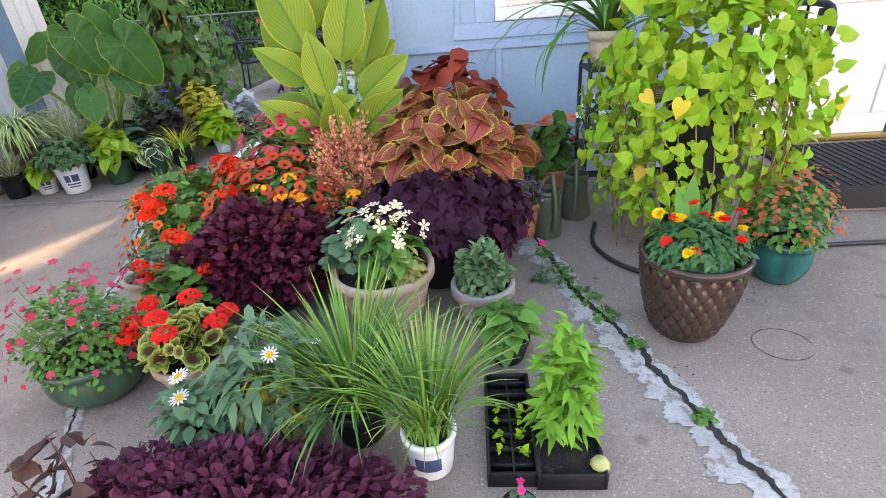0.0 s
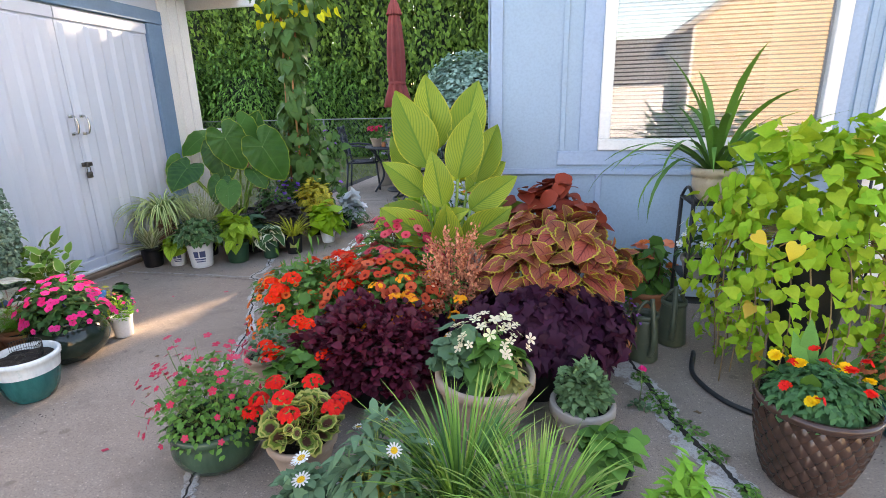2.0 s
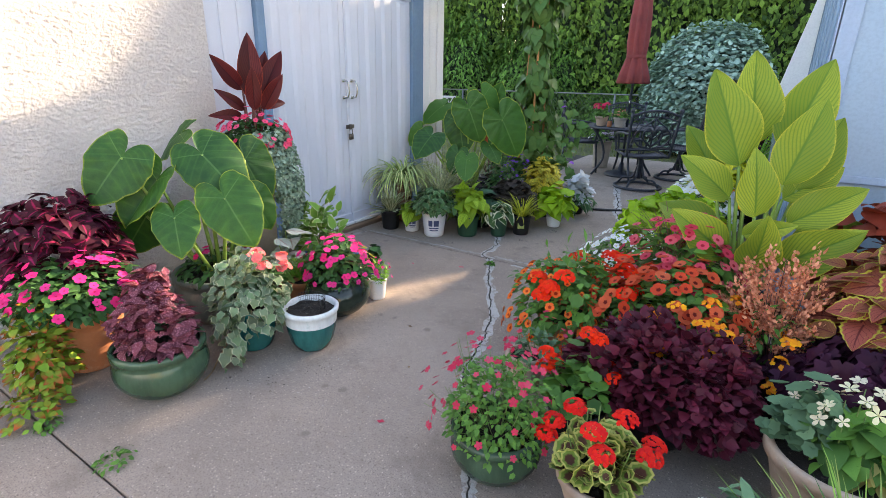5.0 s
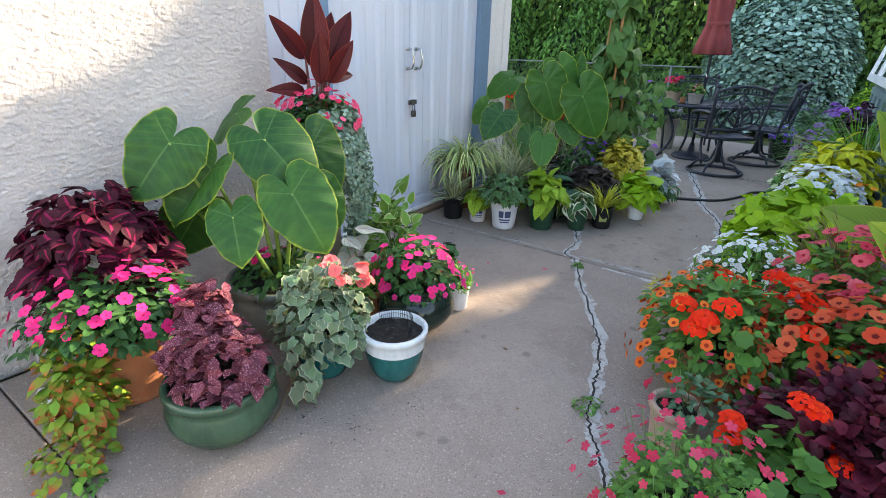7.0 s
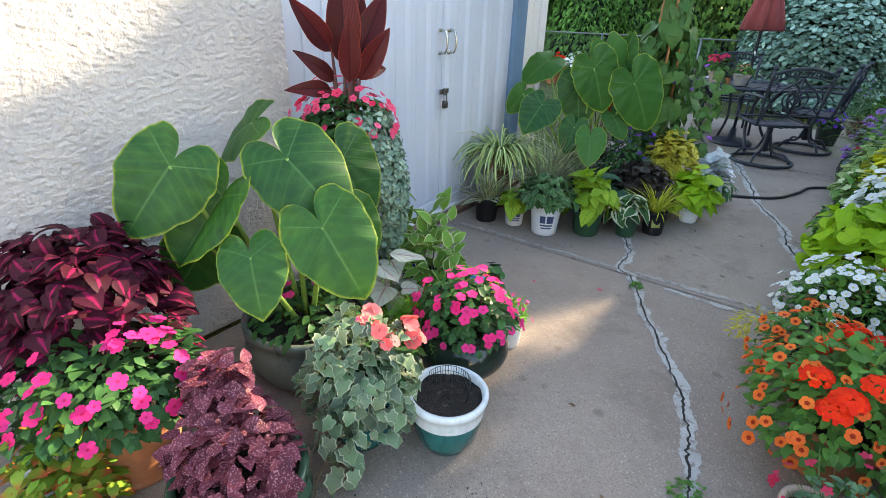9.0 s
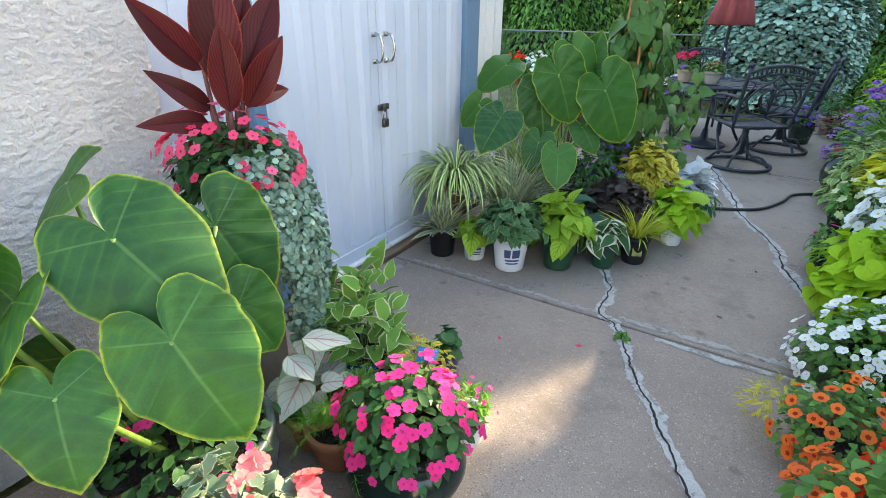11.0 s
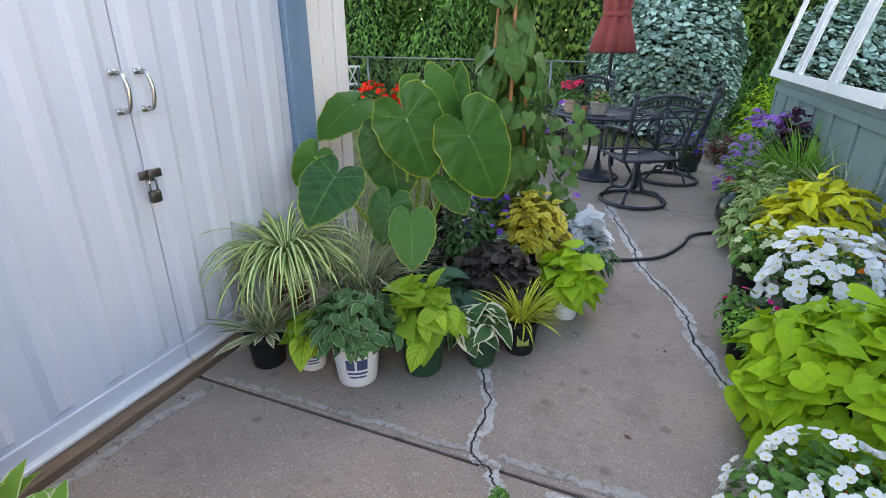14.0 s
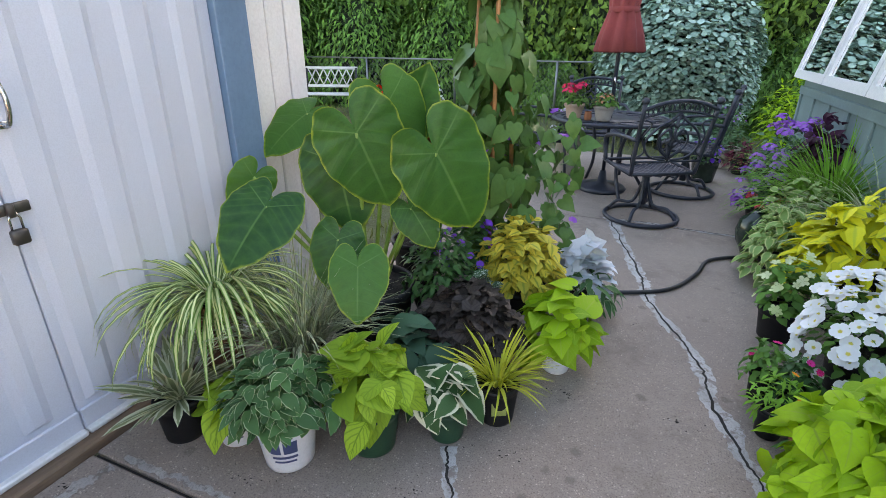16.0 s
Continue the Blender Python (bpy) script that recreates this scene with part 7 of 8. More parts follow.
p = potted("white_edged_hosta", -2.75, 4.02, "white-edged hosta in a small dark green pot")
pot(p, 0.065, 0.08, 0.16, M_PLGREEN, 0.005, 0.02)
foliage(p, G_HOSTAV, L_SPOON, 26, 0.14, 0.13, 0.16, 0.17, 0.15, seed=144, lift=(0.7, -0.4))
p = potted("golden_grass_pot", -2.60, 4.19, "golden grass in a black pot with a printed label")
pot(p, 0.07, 0.085, 0.18, M_PLBLACK, 0.006, 0.02)
blades(p, G_YGRASS, 130, 0.24, 0.008, 0.17, (0.1, 1.1), (0.3, 1.4), 0.04, 145, 6)
part("label_sticker", box(-0.03, -0.002, 0.05, 0.03, 0.002, 0.15, 0.001), surface("green_label", (0.3, 0.36, 0.1), 0.3, 0.4, big=30, stain=(0.7, 0.68, 0.5), stain_amt=0.8), p, "green and cream sticker", at=pose(0.035, -0.078, 0.02, -7, 0, 28))
p = potted("spider_plant", -3.80, 3.95, "striped spider plant arching from a tall brown clay pot")
pot(p, 0.075, 0.095, 0.42, surface("brown_clay", (0.2, 0.09, 0.05), 0.25, 0.7, big=6, stain=(0.3, 0.17, 0.1)), 0.01, 0.035, label="tall brown clay pot")
blades(p, G_STRIPE, 200, 0.5, 0.016, 0.42, (0.35, 1.2), (1.8, 2.9), 0.05, 146, 9)
p = potted("silver_grass_pot", -3.42, 4.02, "fine silvery variegated grass in a black pot")
pot(p, 0.08, 0.1, 0.22, M_PLBLACK, 0.006, 0.02)
blades(p, G_STRIPE2, 420, 0.48, 0.007, 0.2, (0.05, 0.75), (0.3, 1.8), 0.07, 147, 7)
p = potted("heuchera_bowl", -2.80, 4.42, "black-bronze ruffled heuchera in a tan clay bowl")
pot(p, 0.12, 0.165, 0.15, M_TAN, 0.014, 0.04, 0.01, label="tan clay bowl")
foliage(p, G_HEUCH, L_RUFF, 360, 0.25, 0.23, 0.26, 0.2, 0.07, seed=148, lift=(0.6, -0.3), inner=0.65)
p = potted("spotted_plant", -2.85, 4.66, "white-spotted dark leaved plant in a black pot")
pot(p, 0.07, 0.09, 0.2, M_PLBLACK, 0.006, 0.02)
foliage(p, leaf("white_speckled", (0.04, 0.09, 0.04), spot=(0.6, 0.65, 0.55)), L_OV, 90, 0.11, 0.1, 0.22, 0.22, 0.07, seed=149)
p = potted("lime_sweet_potato_small", -2.44, 4.62, "lime heart-leaved plant in a white pot")
pot(p, 0.06, 0.075, 0.12, M_PLWHITE, 0.005, 0.02)
foliage(p, G_LIME, L_HEART, 90, 0.2, 0.2, 0.32, 0.14, 0.115, seed=150, lift=(0.5, -0.4), inner=0.6)
p = potted("gold_coleus_pot", -2.72, 4.95, "golden yellow coleus with green leaf centres in a dark pot")
pot(p, 0.1, 0.14, 0.24, M_PLBLACK, 0.008, 0.03)
foliage(p, G_GOLDC, t_leaf(0.75, 6, 0.2, 0.3, tooth=0.08), 400, 0.24, 0.21, 0.36, 0.26, 0.066, seed=151, lift=(0.6, -0.3))
p = potted("silver_leaf_pot", -2.44, 5.26, "white-silver felted leaves in a dark pot")
pot(p, 0.08, 0.1, 0.16, M_PLBLACK, 0.006, 0.02)
foliage(p, G_SILVERW, L_LOBE, 70, 0.16, 0.15, 0.26, 0.18, 0.12, seed=152, lift=(0.8, 0.0))
foliage(p, G_HOSTAB, L_LANCEB, 60, 0.2, 0.18, 0.16, 0.12, 0.13, seed=153, name="strap_foliage", dx=0.05, dy=-0.05)
p = potted("violet_flower_bowl", -3.02, 4.95, "violet petunias in a grey bowl")
pot(p, 0.11, 0.15, 0.3, M_GREY, 0.01, 0.03)
foliage(p, G_DARK, L_OV, 200, 0.17, 0.16, 0.26, 0.3, 0.05, seed=154)
blooms(p, F_PURPLE, P_PET, 60, 0.18, 0.16, 0.3, 0.3, 0.045, 155, 0.0)
p = potted("dill_pot", -3.05, 4.62, "feathery dark green dill in a black pot")
pot(p, 0.09, 0.11, 0.24, M_PLBLACK, 0.006, 0.02)
foliage(p, G_DARK, L_SPRAY, 520, 0.2, 0.18, 0.45, 0.24, 0.05, seed=156, inner=0.3)
p = potted("blue_green_hosta", -3.02, 4.2, "blue-green hosta low in the shade")
pot(p, 0.08, 0.1, 0.16, M_PLBLACK, 0.006, 0.02)
foliage(p, leaf("blue_hosta", (0.05, 0.12, 0.07), (0.04, 0.1, 0.06)), L_SPOON, 40, 0.22, 0.18, 0.18, 0.18, 0.16, seed=157)
p = potted("large_elephant_ear", -3.36, 4.48, "tall elephant ear with huge green leaves in a black tub")
pot(p, 0.17, 0.22, 0.34, M_PLBLACK, 0.012, 0.04, label="large black tub")
for (jx, jy, jz, ax, ay, az, s, q, ux, uy, uz) in (
        (-0.16, -0.46, 0.84, -0.01, -0.26, -0.17, 0.29, 3, 0.4, -0.5, 0.75), (-0.02, -0.16, 0.97, 0.07, -0.02, -0.3, 0.33, 0, 0.5, -0.8, 0.3), (0.10, -0.19, 1.10, 0.11, 0.08, -0.32, 0.36, 0, 0.5, -0.75, 0.45), (0.35, 0.03, 1.0, 0.18, 0.12, -0.4, 0.42, 0, 0.55, -0.75, 0.4),
        (0.245, -0.46, 0.66, 0.06, -0.12, -0.17, 0.22, 3, 0.4, -0.65, 0.5), (-0.48, 0.26, 1.09, -0.3, -0.8, -0.4, 0.3, 1, 0.3, -0.3, 0.9), (0.12, 0.03, 1.19, 0.3, 0.12, -0.75, 0.36, 1, 0.65, -0.5, 0.5), (-0.47, -0.18, 0.86, -0.34, -0.50, -0.79, 0.2, 0, 0.7, -0.6, 0.2),
        (0.05, -0.3, 0.68, -0.02, -0.3, -0.6, 0.22, 0, 0.4, -0.8, 0.4), (0.24, 0.0, 0.75, 0.55, -0.12, -0.6, 0.2, 1, 0.5, -0.7, 0.5), (0.14, 0.23, 1.12, 0.35, 0.0, 0.9, 0.24, 2, 0.45, -0.9, 0.1)):
    stalked(p, (jx * 0.2, jy * 0.2, 0.32), (jx, jy, jz), (ax, ay, az), EAR[q], M_PETIOLE, 0.013, s, 0.015, (ux, uy, uz))
p = potted("orange_leaf_plant", -3.45, 5.2, "orange-bronze foliage plant behind the elephant ear")
pot(p, 0.12, 0.15, 0.3, M_PLBLACK, 0.008, 0.03)
stems(p, M_STEMRED, 10, 0.12, 0.1, 0.8, 0.28, 0.006, 158)
foliage(p, leaf("orange_bronze", (0.45, 0.09, 0.02), (0.3, 0.06, 0.02)), L_LOBE, 90, 0.22, 0.2, 0.5, 0.75, 0.10, seed=159)

trellis = thing("vine_trellis", -3.02, 5.3, 0, "tall cane wigwam smothered by a heart-leaved climbing vine", "climbing plant")
pot(trellis, 0.14, 0.18, 0.3, M_PLBLACK, 0.01, 0.03)
for k in range(4):
    a = k * 1.57 + 0.4
    part("cane", tube([(0.15 * math.cos(a), 0.15 * math.sin(a), 0.05), (0.05 * math.cos(a), 0.05 * math.sin(a), 2.6)], 0.012, 7), M_BAMBOO, trellis)
g = np.random.RandomState(160)
n = 560
hh = g.uniform(0, 1, n)
ph = g.uniform(0, 2 * np.pi, n)
rad = (0.17 + 0.1 * np.sin(hh * 7 + 1)) * g.uniform(0.3, 1.35, n)
pos_ = np.stack([np.cos(ph) * rad * 1.2, np.sin(ph) * rad, 0.5 + 2.15 * hh], -1)
out_ = np.stack([np.cos(ph), np.sin(ph), np.zeros(n)], -1)
part("foliage", scatter(L_HEART, pos_, out_ * 0.5 + np.array([0, 0, -0.9]) + g.normal(0, 0.35, (n, 3)), out_ + np.array([0, 0, 0.5]) + g.normal(0, 0.3, (n, 3)), g.uniform(0.09, 0.18, n)), G_BEAN, trellis)
n = 60
pos_ = np.stack([g.normal(0.1, 0.2, n), g.normal(0, 0.15, n), g.uniform(2.2, 2.7, n)], -1)
part("yellowed_foliage", scatter(L_HEART, pos_, g.normal(0, 0.6, (n, 3)) + np.array([0, 0, -0.6]), g.normal(0, 0.5, (n, 3)) + np.array([0, -0.6, 0.5]), g.uniform(0.07, 0.13, n)), G_GOLD, trellis)
n = 130
pos_ = np.stack([g.uniform(0.0, 0.5, n), g.uniform(-0.25, 0.2, n), g.uniform(0.35, 1.1, n) ** 1.2], -1)
tagged(part("side_growth", scatter(L_HEART, pos_, g.normal(0, 0.6, (n, 3)) + np.array([0, 0, -0.6]), g.normal(0, 0.4, (n, 3)) + np.array([0, -0.6, 0.6]), g.uniform(0.06, 0.12, n)), G_BEAN, trellis), kind="stuff")
blooms(trellis, F_LILAC, P_FLAT, 9, 0.32, 0.22, 0.7, 0.5, 0.035, 161, -0.2, cluster=5, cr=0.02, dx=0.2)

# ---- bed along the house's side ----
p = potted("orange_calibrachoa", -1.62, 2.86, "orange calibrachoa mound in a terracotta pot")
pot(p, 0.09, 0.12, 0.16, M_TERRA, 0.008, 0.03)
foliage(p, G_MID, L_OV, 420, 0.21, 0.2, 0.2, 0.15, 0.035, seed=170, low=-0.3)
blooms(p, F_ORANGE, P_PET, 70, 0.22, 0.2, 0.21, 0.16, 0.045, 171, -0.3)
foliage(p, G_GOLDC, L_LANCE, 160, 0.13, 0.12, 0.16, 0.1, 0.04, seed=172, dx=-0.2, dy=0.1, name="bronze_growth")
p = potted("white_calibrachoa", -1.48, 3.42, "white calibrachoa with red salvia sprigs")
pot(p, 0.1, 0.13, 0.17, M_PLBLACK, 0.008, 0.03)
foliage(p, G_MID, L_OV, 900, 0.28, 0.26, 0.24, 0.14, 0.038, seed=173, low=-0.45)
blooms(p, F_WHITE, P_PET, 290, 0.3, 0.28, 0.26, 0.15, 0.036, 174, -0.35)
foliage(p, flower("salvia_red", (0.7, 0.06, 0.03)), L_LANCE, 50, 0.2, 0.18, 0.32, 0.16, 0.03, seed=175, lift=(1.3, 0.6), name="salvia_haze", dx=0.1)
p = potted("lime_sweet_potato", -1.28, 4.0, "large mound of lime sweet potato vine in a dark pot")
pot(p, 0.13, 0.17, 0.24, M_PLBLACK, 0.01, 0.03)
foliage(p, G_LIME, L_HEART, 560, 0.42, 0.40, 0.38, 0.22, 0.1, seed=176, lift=(0.5, -0.45), jitter=0.75, low=-0.4, inner=0.65)
for k, (sx, sy, col) in enumerate(((-1.5, 4.36, M_TERRA), (-1.58, 4.52, M_PLBLACK), (-1.48, 4.68, M_PLBLACK), (-1.58, 4.75, M_PLBLACK))):
    p = potted("bedding_start", sx, sy, "leafy bedding start in a small nursery pot", group="bedding starts")
    pot(p, 0.045, 0.055, 0.13, col, 0.004, 0.015)
    foliage(p, (G_MID, G_FERN, G_DARK, G_MID)[k], (L_LANCE, L_LANCE, L_SPRAY, L_SPRAY)[k], 120, 0.11, 0.11, 0.17, 0.13, 0.055, seed=177 + k)
    blooms(p, (F_LANT, F_LANT, F_PINK, F_PINK)[k], t_petals(9, 0.25, 0.2), 2, 0.08, 0.08, 0.17, 0.14, 0.035, 181 + k, 0.4)
    if k == 0:
        part("plant_tag", box(-0.03, -0.002, 0.04, 0.03, 0.002, 0.13, 0.001), M_TAGORANGE, p, "orange printed tag", at=pose(-0.02, -0.06, 0.0, -15, 0, -25))
p = potted("white_petunia", -1.2, 4.86, "mound of large white petunias with yellow marigolds")
pot(p, 0.13, 0.16, 0.25, M_PLBLACK, 0.01, 0.03)
foliage(p, G_MID, L_OV, 400, 0.25, 0.25, 0.28, 0.25, 0.05, seed=186, low=-0.3)
blooms(p, F_WHITE, P_PET, 300, 0.29, 0.29, 0.33, 0.26, 0.066, 187, -0.35)
blooms(p, F_LANT, t_petals(11, 0.25, 0.2), 7, 0.2, 0.2, 0.1, 0.42, 0.06, 188, 0.2, dx=0.26, dy=-0.1, name="marigold_blooms")
p = potted("yellow_coleus", -1.08, 5.62, "bright yellow coleus in a dark pot")
pot(p, 0.13, 0.16, 0.3, M_PLBLACK, 0.01, 0.03)
foliage(p, G_GOLD, t_leaf(0.5, 7, 0.2, 0.35, tooth=0.06), 300, 0.36, 0.35, 0.42, 0.32, 0.125, seed=189, lift=(0.7, -0.4), inner=0.6)
p = potted("pale_green_nicotiana", -1.42, 5.35, "pale green flowering tobacco in a dark pot")
pot(p, 0.09, 0.11, 0.18, M_PLBLACK, 0.008, 0.03)
foliage(p, G_MID, L_OV, 200, 0.14, 0.13, 0.28, 0.18, 0.06, seed=190)
blooms(p, flower("pale_green_petals", (0.55, 0.66, 0.3), (0.65, 0.7, 0.42)), P_5, 45, 0.15, 0.14, 0.28, 0.2, 0.05, 191, 0.0)
p = potted("dark_glass_ball", -1.4, 6.58, "dark green textured ball ornament at the bed's edge", "garden ornament")
part("ball", lathe([(0.001, 0.0), (0.06, 0.0), (0.07, 0.03), (0.11, 0.1), (0.125, 0.18), (0.11, 0.26), (0.06, 0.31), (0.04, 0.33), (0.001, 0.335)], 24, 0, 12, 0.03), M_DARKGLAZE, p)
for k, (sx, sy, rx, ry, h, z0, mat_k, tpl, n_, size, lab, nm) in enumerate((
        (-1.3, 6.12, 0.26, 0.3, 0.42, 0.1, G_VARW, L_OVB, 420, 0.08, "cream-edged green foliage mound", "variegated_mound"),
        (-1.16, 6.5, 0.28, 0.3, 0.52, 0.1, G_VARW, L_OVB, 380, 0.08, "cream-edged green trailing foliage mound", "variegated_mound"),
        (-0.92, 7.5, 0.24, 0.35, 0.68, 0.22, G_PURP, L_OVB, 300, 0.12, "tall dark purple foliage plant in the bed", "purple_foliage"),
        (-1.18, 9.3, 0.25, 0.25, 0.3, 0.1, G_BURG, L_OVB, 200, 0.07, "wine-red low foliage plant", "wine_red_foliage"),
        (-0.95, 9.0, 0.3, 0.3, 0.55, 0.1, G_GREY, L_OVB, 220, 0.08, "grey-green leafy plant by the greenhouse", "grey_leaf_plant"),
        (-0.55, 10.6, 0.45, 0.4, 0.85, 0.2, G_LIME, L_LANCEB, 520, 0.11, "yellow-green leafy shrub beyond the greenhouse", "lime_shrub"),
        (-1.3, 10.2, 0.3, 0.3, 0.6, 0.1, G_DARK, L_OVB, 240, 0.09, "dark green leafy perennial in the bed", "dark_perennial"))):
    p = potted(nm, sx, sy, lab, "garden plant")
    pot(p, 0.1, 0.13, max(0.1, z0 + 0.06), M_PLBLACK, 0.008, 0.03)
    foliage(p, mat_k, tpl, n_, rx, ry, h, z0, size, seed=200 + k, low=-0.1)
p = potted("fountain_grass", -0.9, 6.95, "soft green fountain grass in the bed", "garden plant")
pot(p, 0.14, 0.17, 0.25, M_PLBLACK, 0.01, 0.03)
blades(p, G_FERN, 900, 0.75, 0.006, 0.22, (0.1, 1.0), (0.6, 2.0), 0.1, 210, 8)
p = potted("fountain_grass", -0.88, 5.98, "thin striped grass arching over the yellow coleus", "garden plant")
pot(p, 0.1, 0.12, 0.25, M_PLBLACK, 0.01, 0.03)
blades(p, G_STRIPE2, 120, 0.7, 0.006, 0.3, (0.2, 1.0), (0.6, 1.8), 0.05, 211, 8)
p = potted("purple_verbena", -1.08, 7.8, "purple verbena flowers spilling over the bed's edge", "garden plant")
pot(p, 0.12, 0.15, 0.3, M_PLBLACK, 0.01, 0.03)
foliage(p, G_DARK, L_OV, 290, 0.3, 0.32, 0.52, 0.27, 0.06, seed=212)
blooms(p, F_LILAC, P_FLAT, 40, 0.32, 0.36, 0.56, 0.29, 0.036, 213, 0.0, cluster=20, cr=0.055)
p = potted("purple_verbena", -1.24, 7.4, "low purple and magenta verbena", "garden plant")
pot(p, 0.1, 0.12, 0.16, M_PLBLACK, 0.01, 0.03)
foliage(p, G_DARK, L_OV, 200, 0.22, 0.25, 0.22, 0.12, 0.05, seed=214)
blooms(p, F_LILAC, P_FLAT, 30, 0.24, 0.28, 0.28, 0.13, 0.034, 215, -0.1, cluster=9, cr=0.04)
blooms(p, F_ROSE, P_FLAT, 10, 0.2, 0.2, 0.2, 0.12, 0.03, 216, -0.1, cluster=9, cr=0.04, dy=-0.2, name="magenta_blooms")
urn = potted("grey_urn", -1.36, 9.55, "grey stone urn with a grey-green herb")
pot(urn, 0.1, 0.15, 0.26, M_GREY, 0.02, 0.03, -0.02, label="grey footed urn")
foliage(urn, G_GREY, L_LANCE, 320, 0.18, 0.18, 0.5, 0.26, 0.07, seed=217, lift=(1.0, 0.1), inner=0.3)
blooms(urn, F_LILAC, P_5, 26, 0.18, 0.18, 0.55, 0.3, 0.025, 218, 0.5)
p = potted("violet_pot", -1.62, 8.75, "violet flowers in a dark pot behind the chair")
pot(p, 0.11, 0.14, 0.25, M_DARKGLAZE, 0.01, 0.03)
foliage(p, G_DARK, L_OV, 160, 0.17, 0.17, 0.2, 0.25, 0.05, seed=219)
blooms(p, F_PURPLE, P_PET, 50, 0.18, 0.18, 0.22, 0.25, 0.045, 220, 0.0)

# ---- patio set ----
def lattice(x0, y0, x1, y1, step, r, z=lambda x, y: 0.0):
    bars = []
    n = int((x1 - x0 + y1 - y0) / step)
    for k in range(n + 1):
        for sgn in (1, -1):
            pts = []
            for i in range(9):
                x = x0 + (x1 - x0) * i / 8
                c = k * step
                y = y0 + c - (x - x0) if sgn > 0 else y1 - c + (x - x0)
                if y0 <= y <= y1:
                    pts.append((x, y, z(x, y)))
            if len(pts) > 1:
                bars.append(tube(pts, r, 4))
    return join(*bars)


def patio_chair(x, y, turn, swivel=True, grow=1.08):
    c = thing("patio_chair", x, y, 0, "dark cast-aluminium patio armchair with a lattice seat", "chair", "patio chairs", turn)
    part("seat_frame", tube([(-0.25, -0.22, 0.42), (0.25, -0.22, 0.42), (0.26, 0.24, 0.44), (-0.26, 0.24, 0.44), (-0.25, -0.22, 0.42)], 0.014, 6), M_IRON, c)
    part("seat", lattice(-0.24, -0.21, 0.24, 0.23, 0.042, 0.0075, lambda a, b: 0.425 - 0.03 * (1 - (a / 0.25) ** 2)), M_IRON, c)
    bk = part("backrest", tube(spline([(-0.27, -0.315, 0.9), (-0.14, -0.33, 0.945), (0, -0.335, 0.96), (0.14, -0.33, 0.945), (0.27, -0.315, 0.9)], 5), 0.014, 7), M_IRON, c)
    for sgn in (-1, 1):
        part("post", tube(spline([(sgn * 0.25, -0.22, 0.42), (sgn * 0.262, -0.255, 0.62), (sgn * 0.275, -0.32, 0.94)], 4), 0.016, 7), M_IRON, bk)
        part("finial", lathe([(0.001, 0.0), (0.02, 0.006), (0.027, 0.024), (0.02, 0.042), (0.001, 0.05)], 12), M_IRON, bk, at=pose(sgn * 0.276, -0.322, 0.935))
    part("top_band", tube(spline([(-0.265, -0.305, 0.845), (-0.13, -0.318, 0.88), (0, -0.322, 0.89), (0.13, -0.318, 0.88), (0.265, -0.305, 0.845)], 4), 0.009, 6), M_IRON, bk)
    part("low_band", tube([(-0.255, -0.243, 0.52), (0.255, -0.243, 0.52)], 0.009, 6), M_IRON, bk)
    for k in range(13):
        xx = -0.228 + k * 0.038
        lift = 0.05 * (1 - (xx / 0.26) ** 2)
        part("scroll", tube([(xx + 0.017 * math.cos(a), -0.318, 0.873 + lift * 0.9 + 0.028 * math.sin(a)) for a in np.linspace(0, 6.28, 9)], 0.005, 4), M_IRON, bk)

    def on_back(x, z):
        return (x, -0.245 - 0.19 * (z - 0.52), z)

    for sgn in (-1, 1):
        part("back_scroll", tube(spline([on_back(sgn * 0.02, 0.53), on_back(sgn * 0.15, 0.56), on_back(sgn * 0.21, 0.66), on_back(sgn * 0.15, 0.76), on_back(sgn * 0.05, 0.83), on_back(0.0, 0.88)], 5), 0.009, 5), M_IRON, bk)
        part("back_scroll", tube(spline([on_back(sgn * 0.0, 0.54), on_back(sgn * 0.09, 0.62), on_back(sgn * 0.11, 0.7), on_back(sgn * 0.05, 0.76), on_back(sgn * 0.02, 0.7), on_back(sgn * 0.06, 0.66)], 5), 0.009, 5), M_IRON, bk)
        part("back_scroll", tube(spline([on_back(sgn * 0.255, 0.55), on_back(sgn * 0.2, 0.6), on_back(sgn * 0.235, 0.7), on_back(sgn * 0.19, 0.8), on_back(sgn * 0.245, 0.83)], 5), 0.007, 5), M_IRON, bk)
        for k in range(4):
            z = 0.57 + 0.075 * k
            part("back_leaf", tube([on_back(0.0, z - 0.02), on_back(sgn * 0.035, z + 0.01), on_back(sgn * (0.075 - 0.008 * k), z + 0.05)], 0.011, 5, 0.004), M_IRON, bk)
    part("back_stem", tube([on_back(0, 0.52), on_back(0, 0.89)], 0.01, 6), M_IRON, bk)
    for sgn in (-1, 1):
        part("arm", tube(spline([(sgn * 0.265, -0.28, 0.68), (sgn * 0.3, -0.1, 0.69), (sgn * 0.3, 0.12, 0.66), (sgn * 0.28, 0.22, 0.6), (sgn * 0.26, 0.2, 0.44)], 4), 0.015, 6), M_IRON, c)
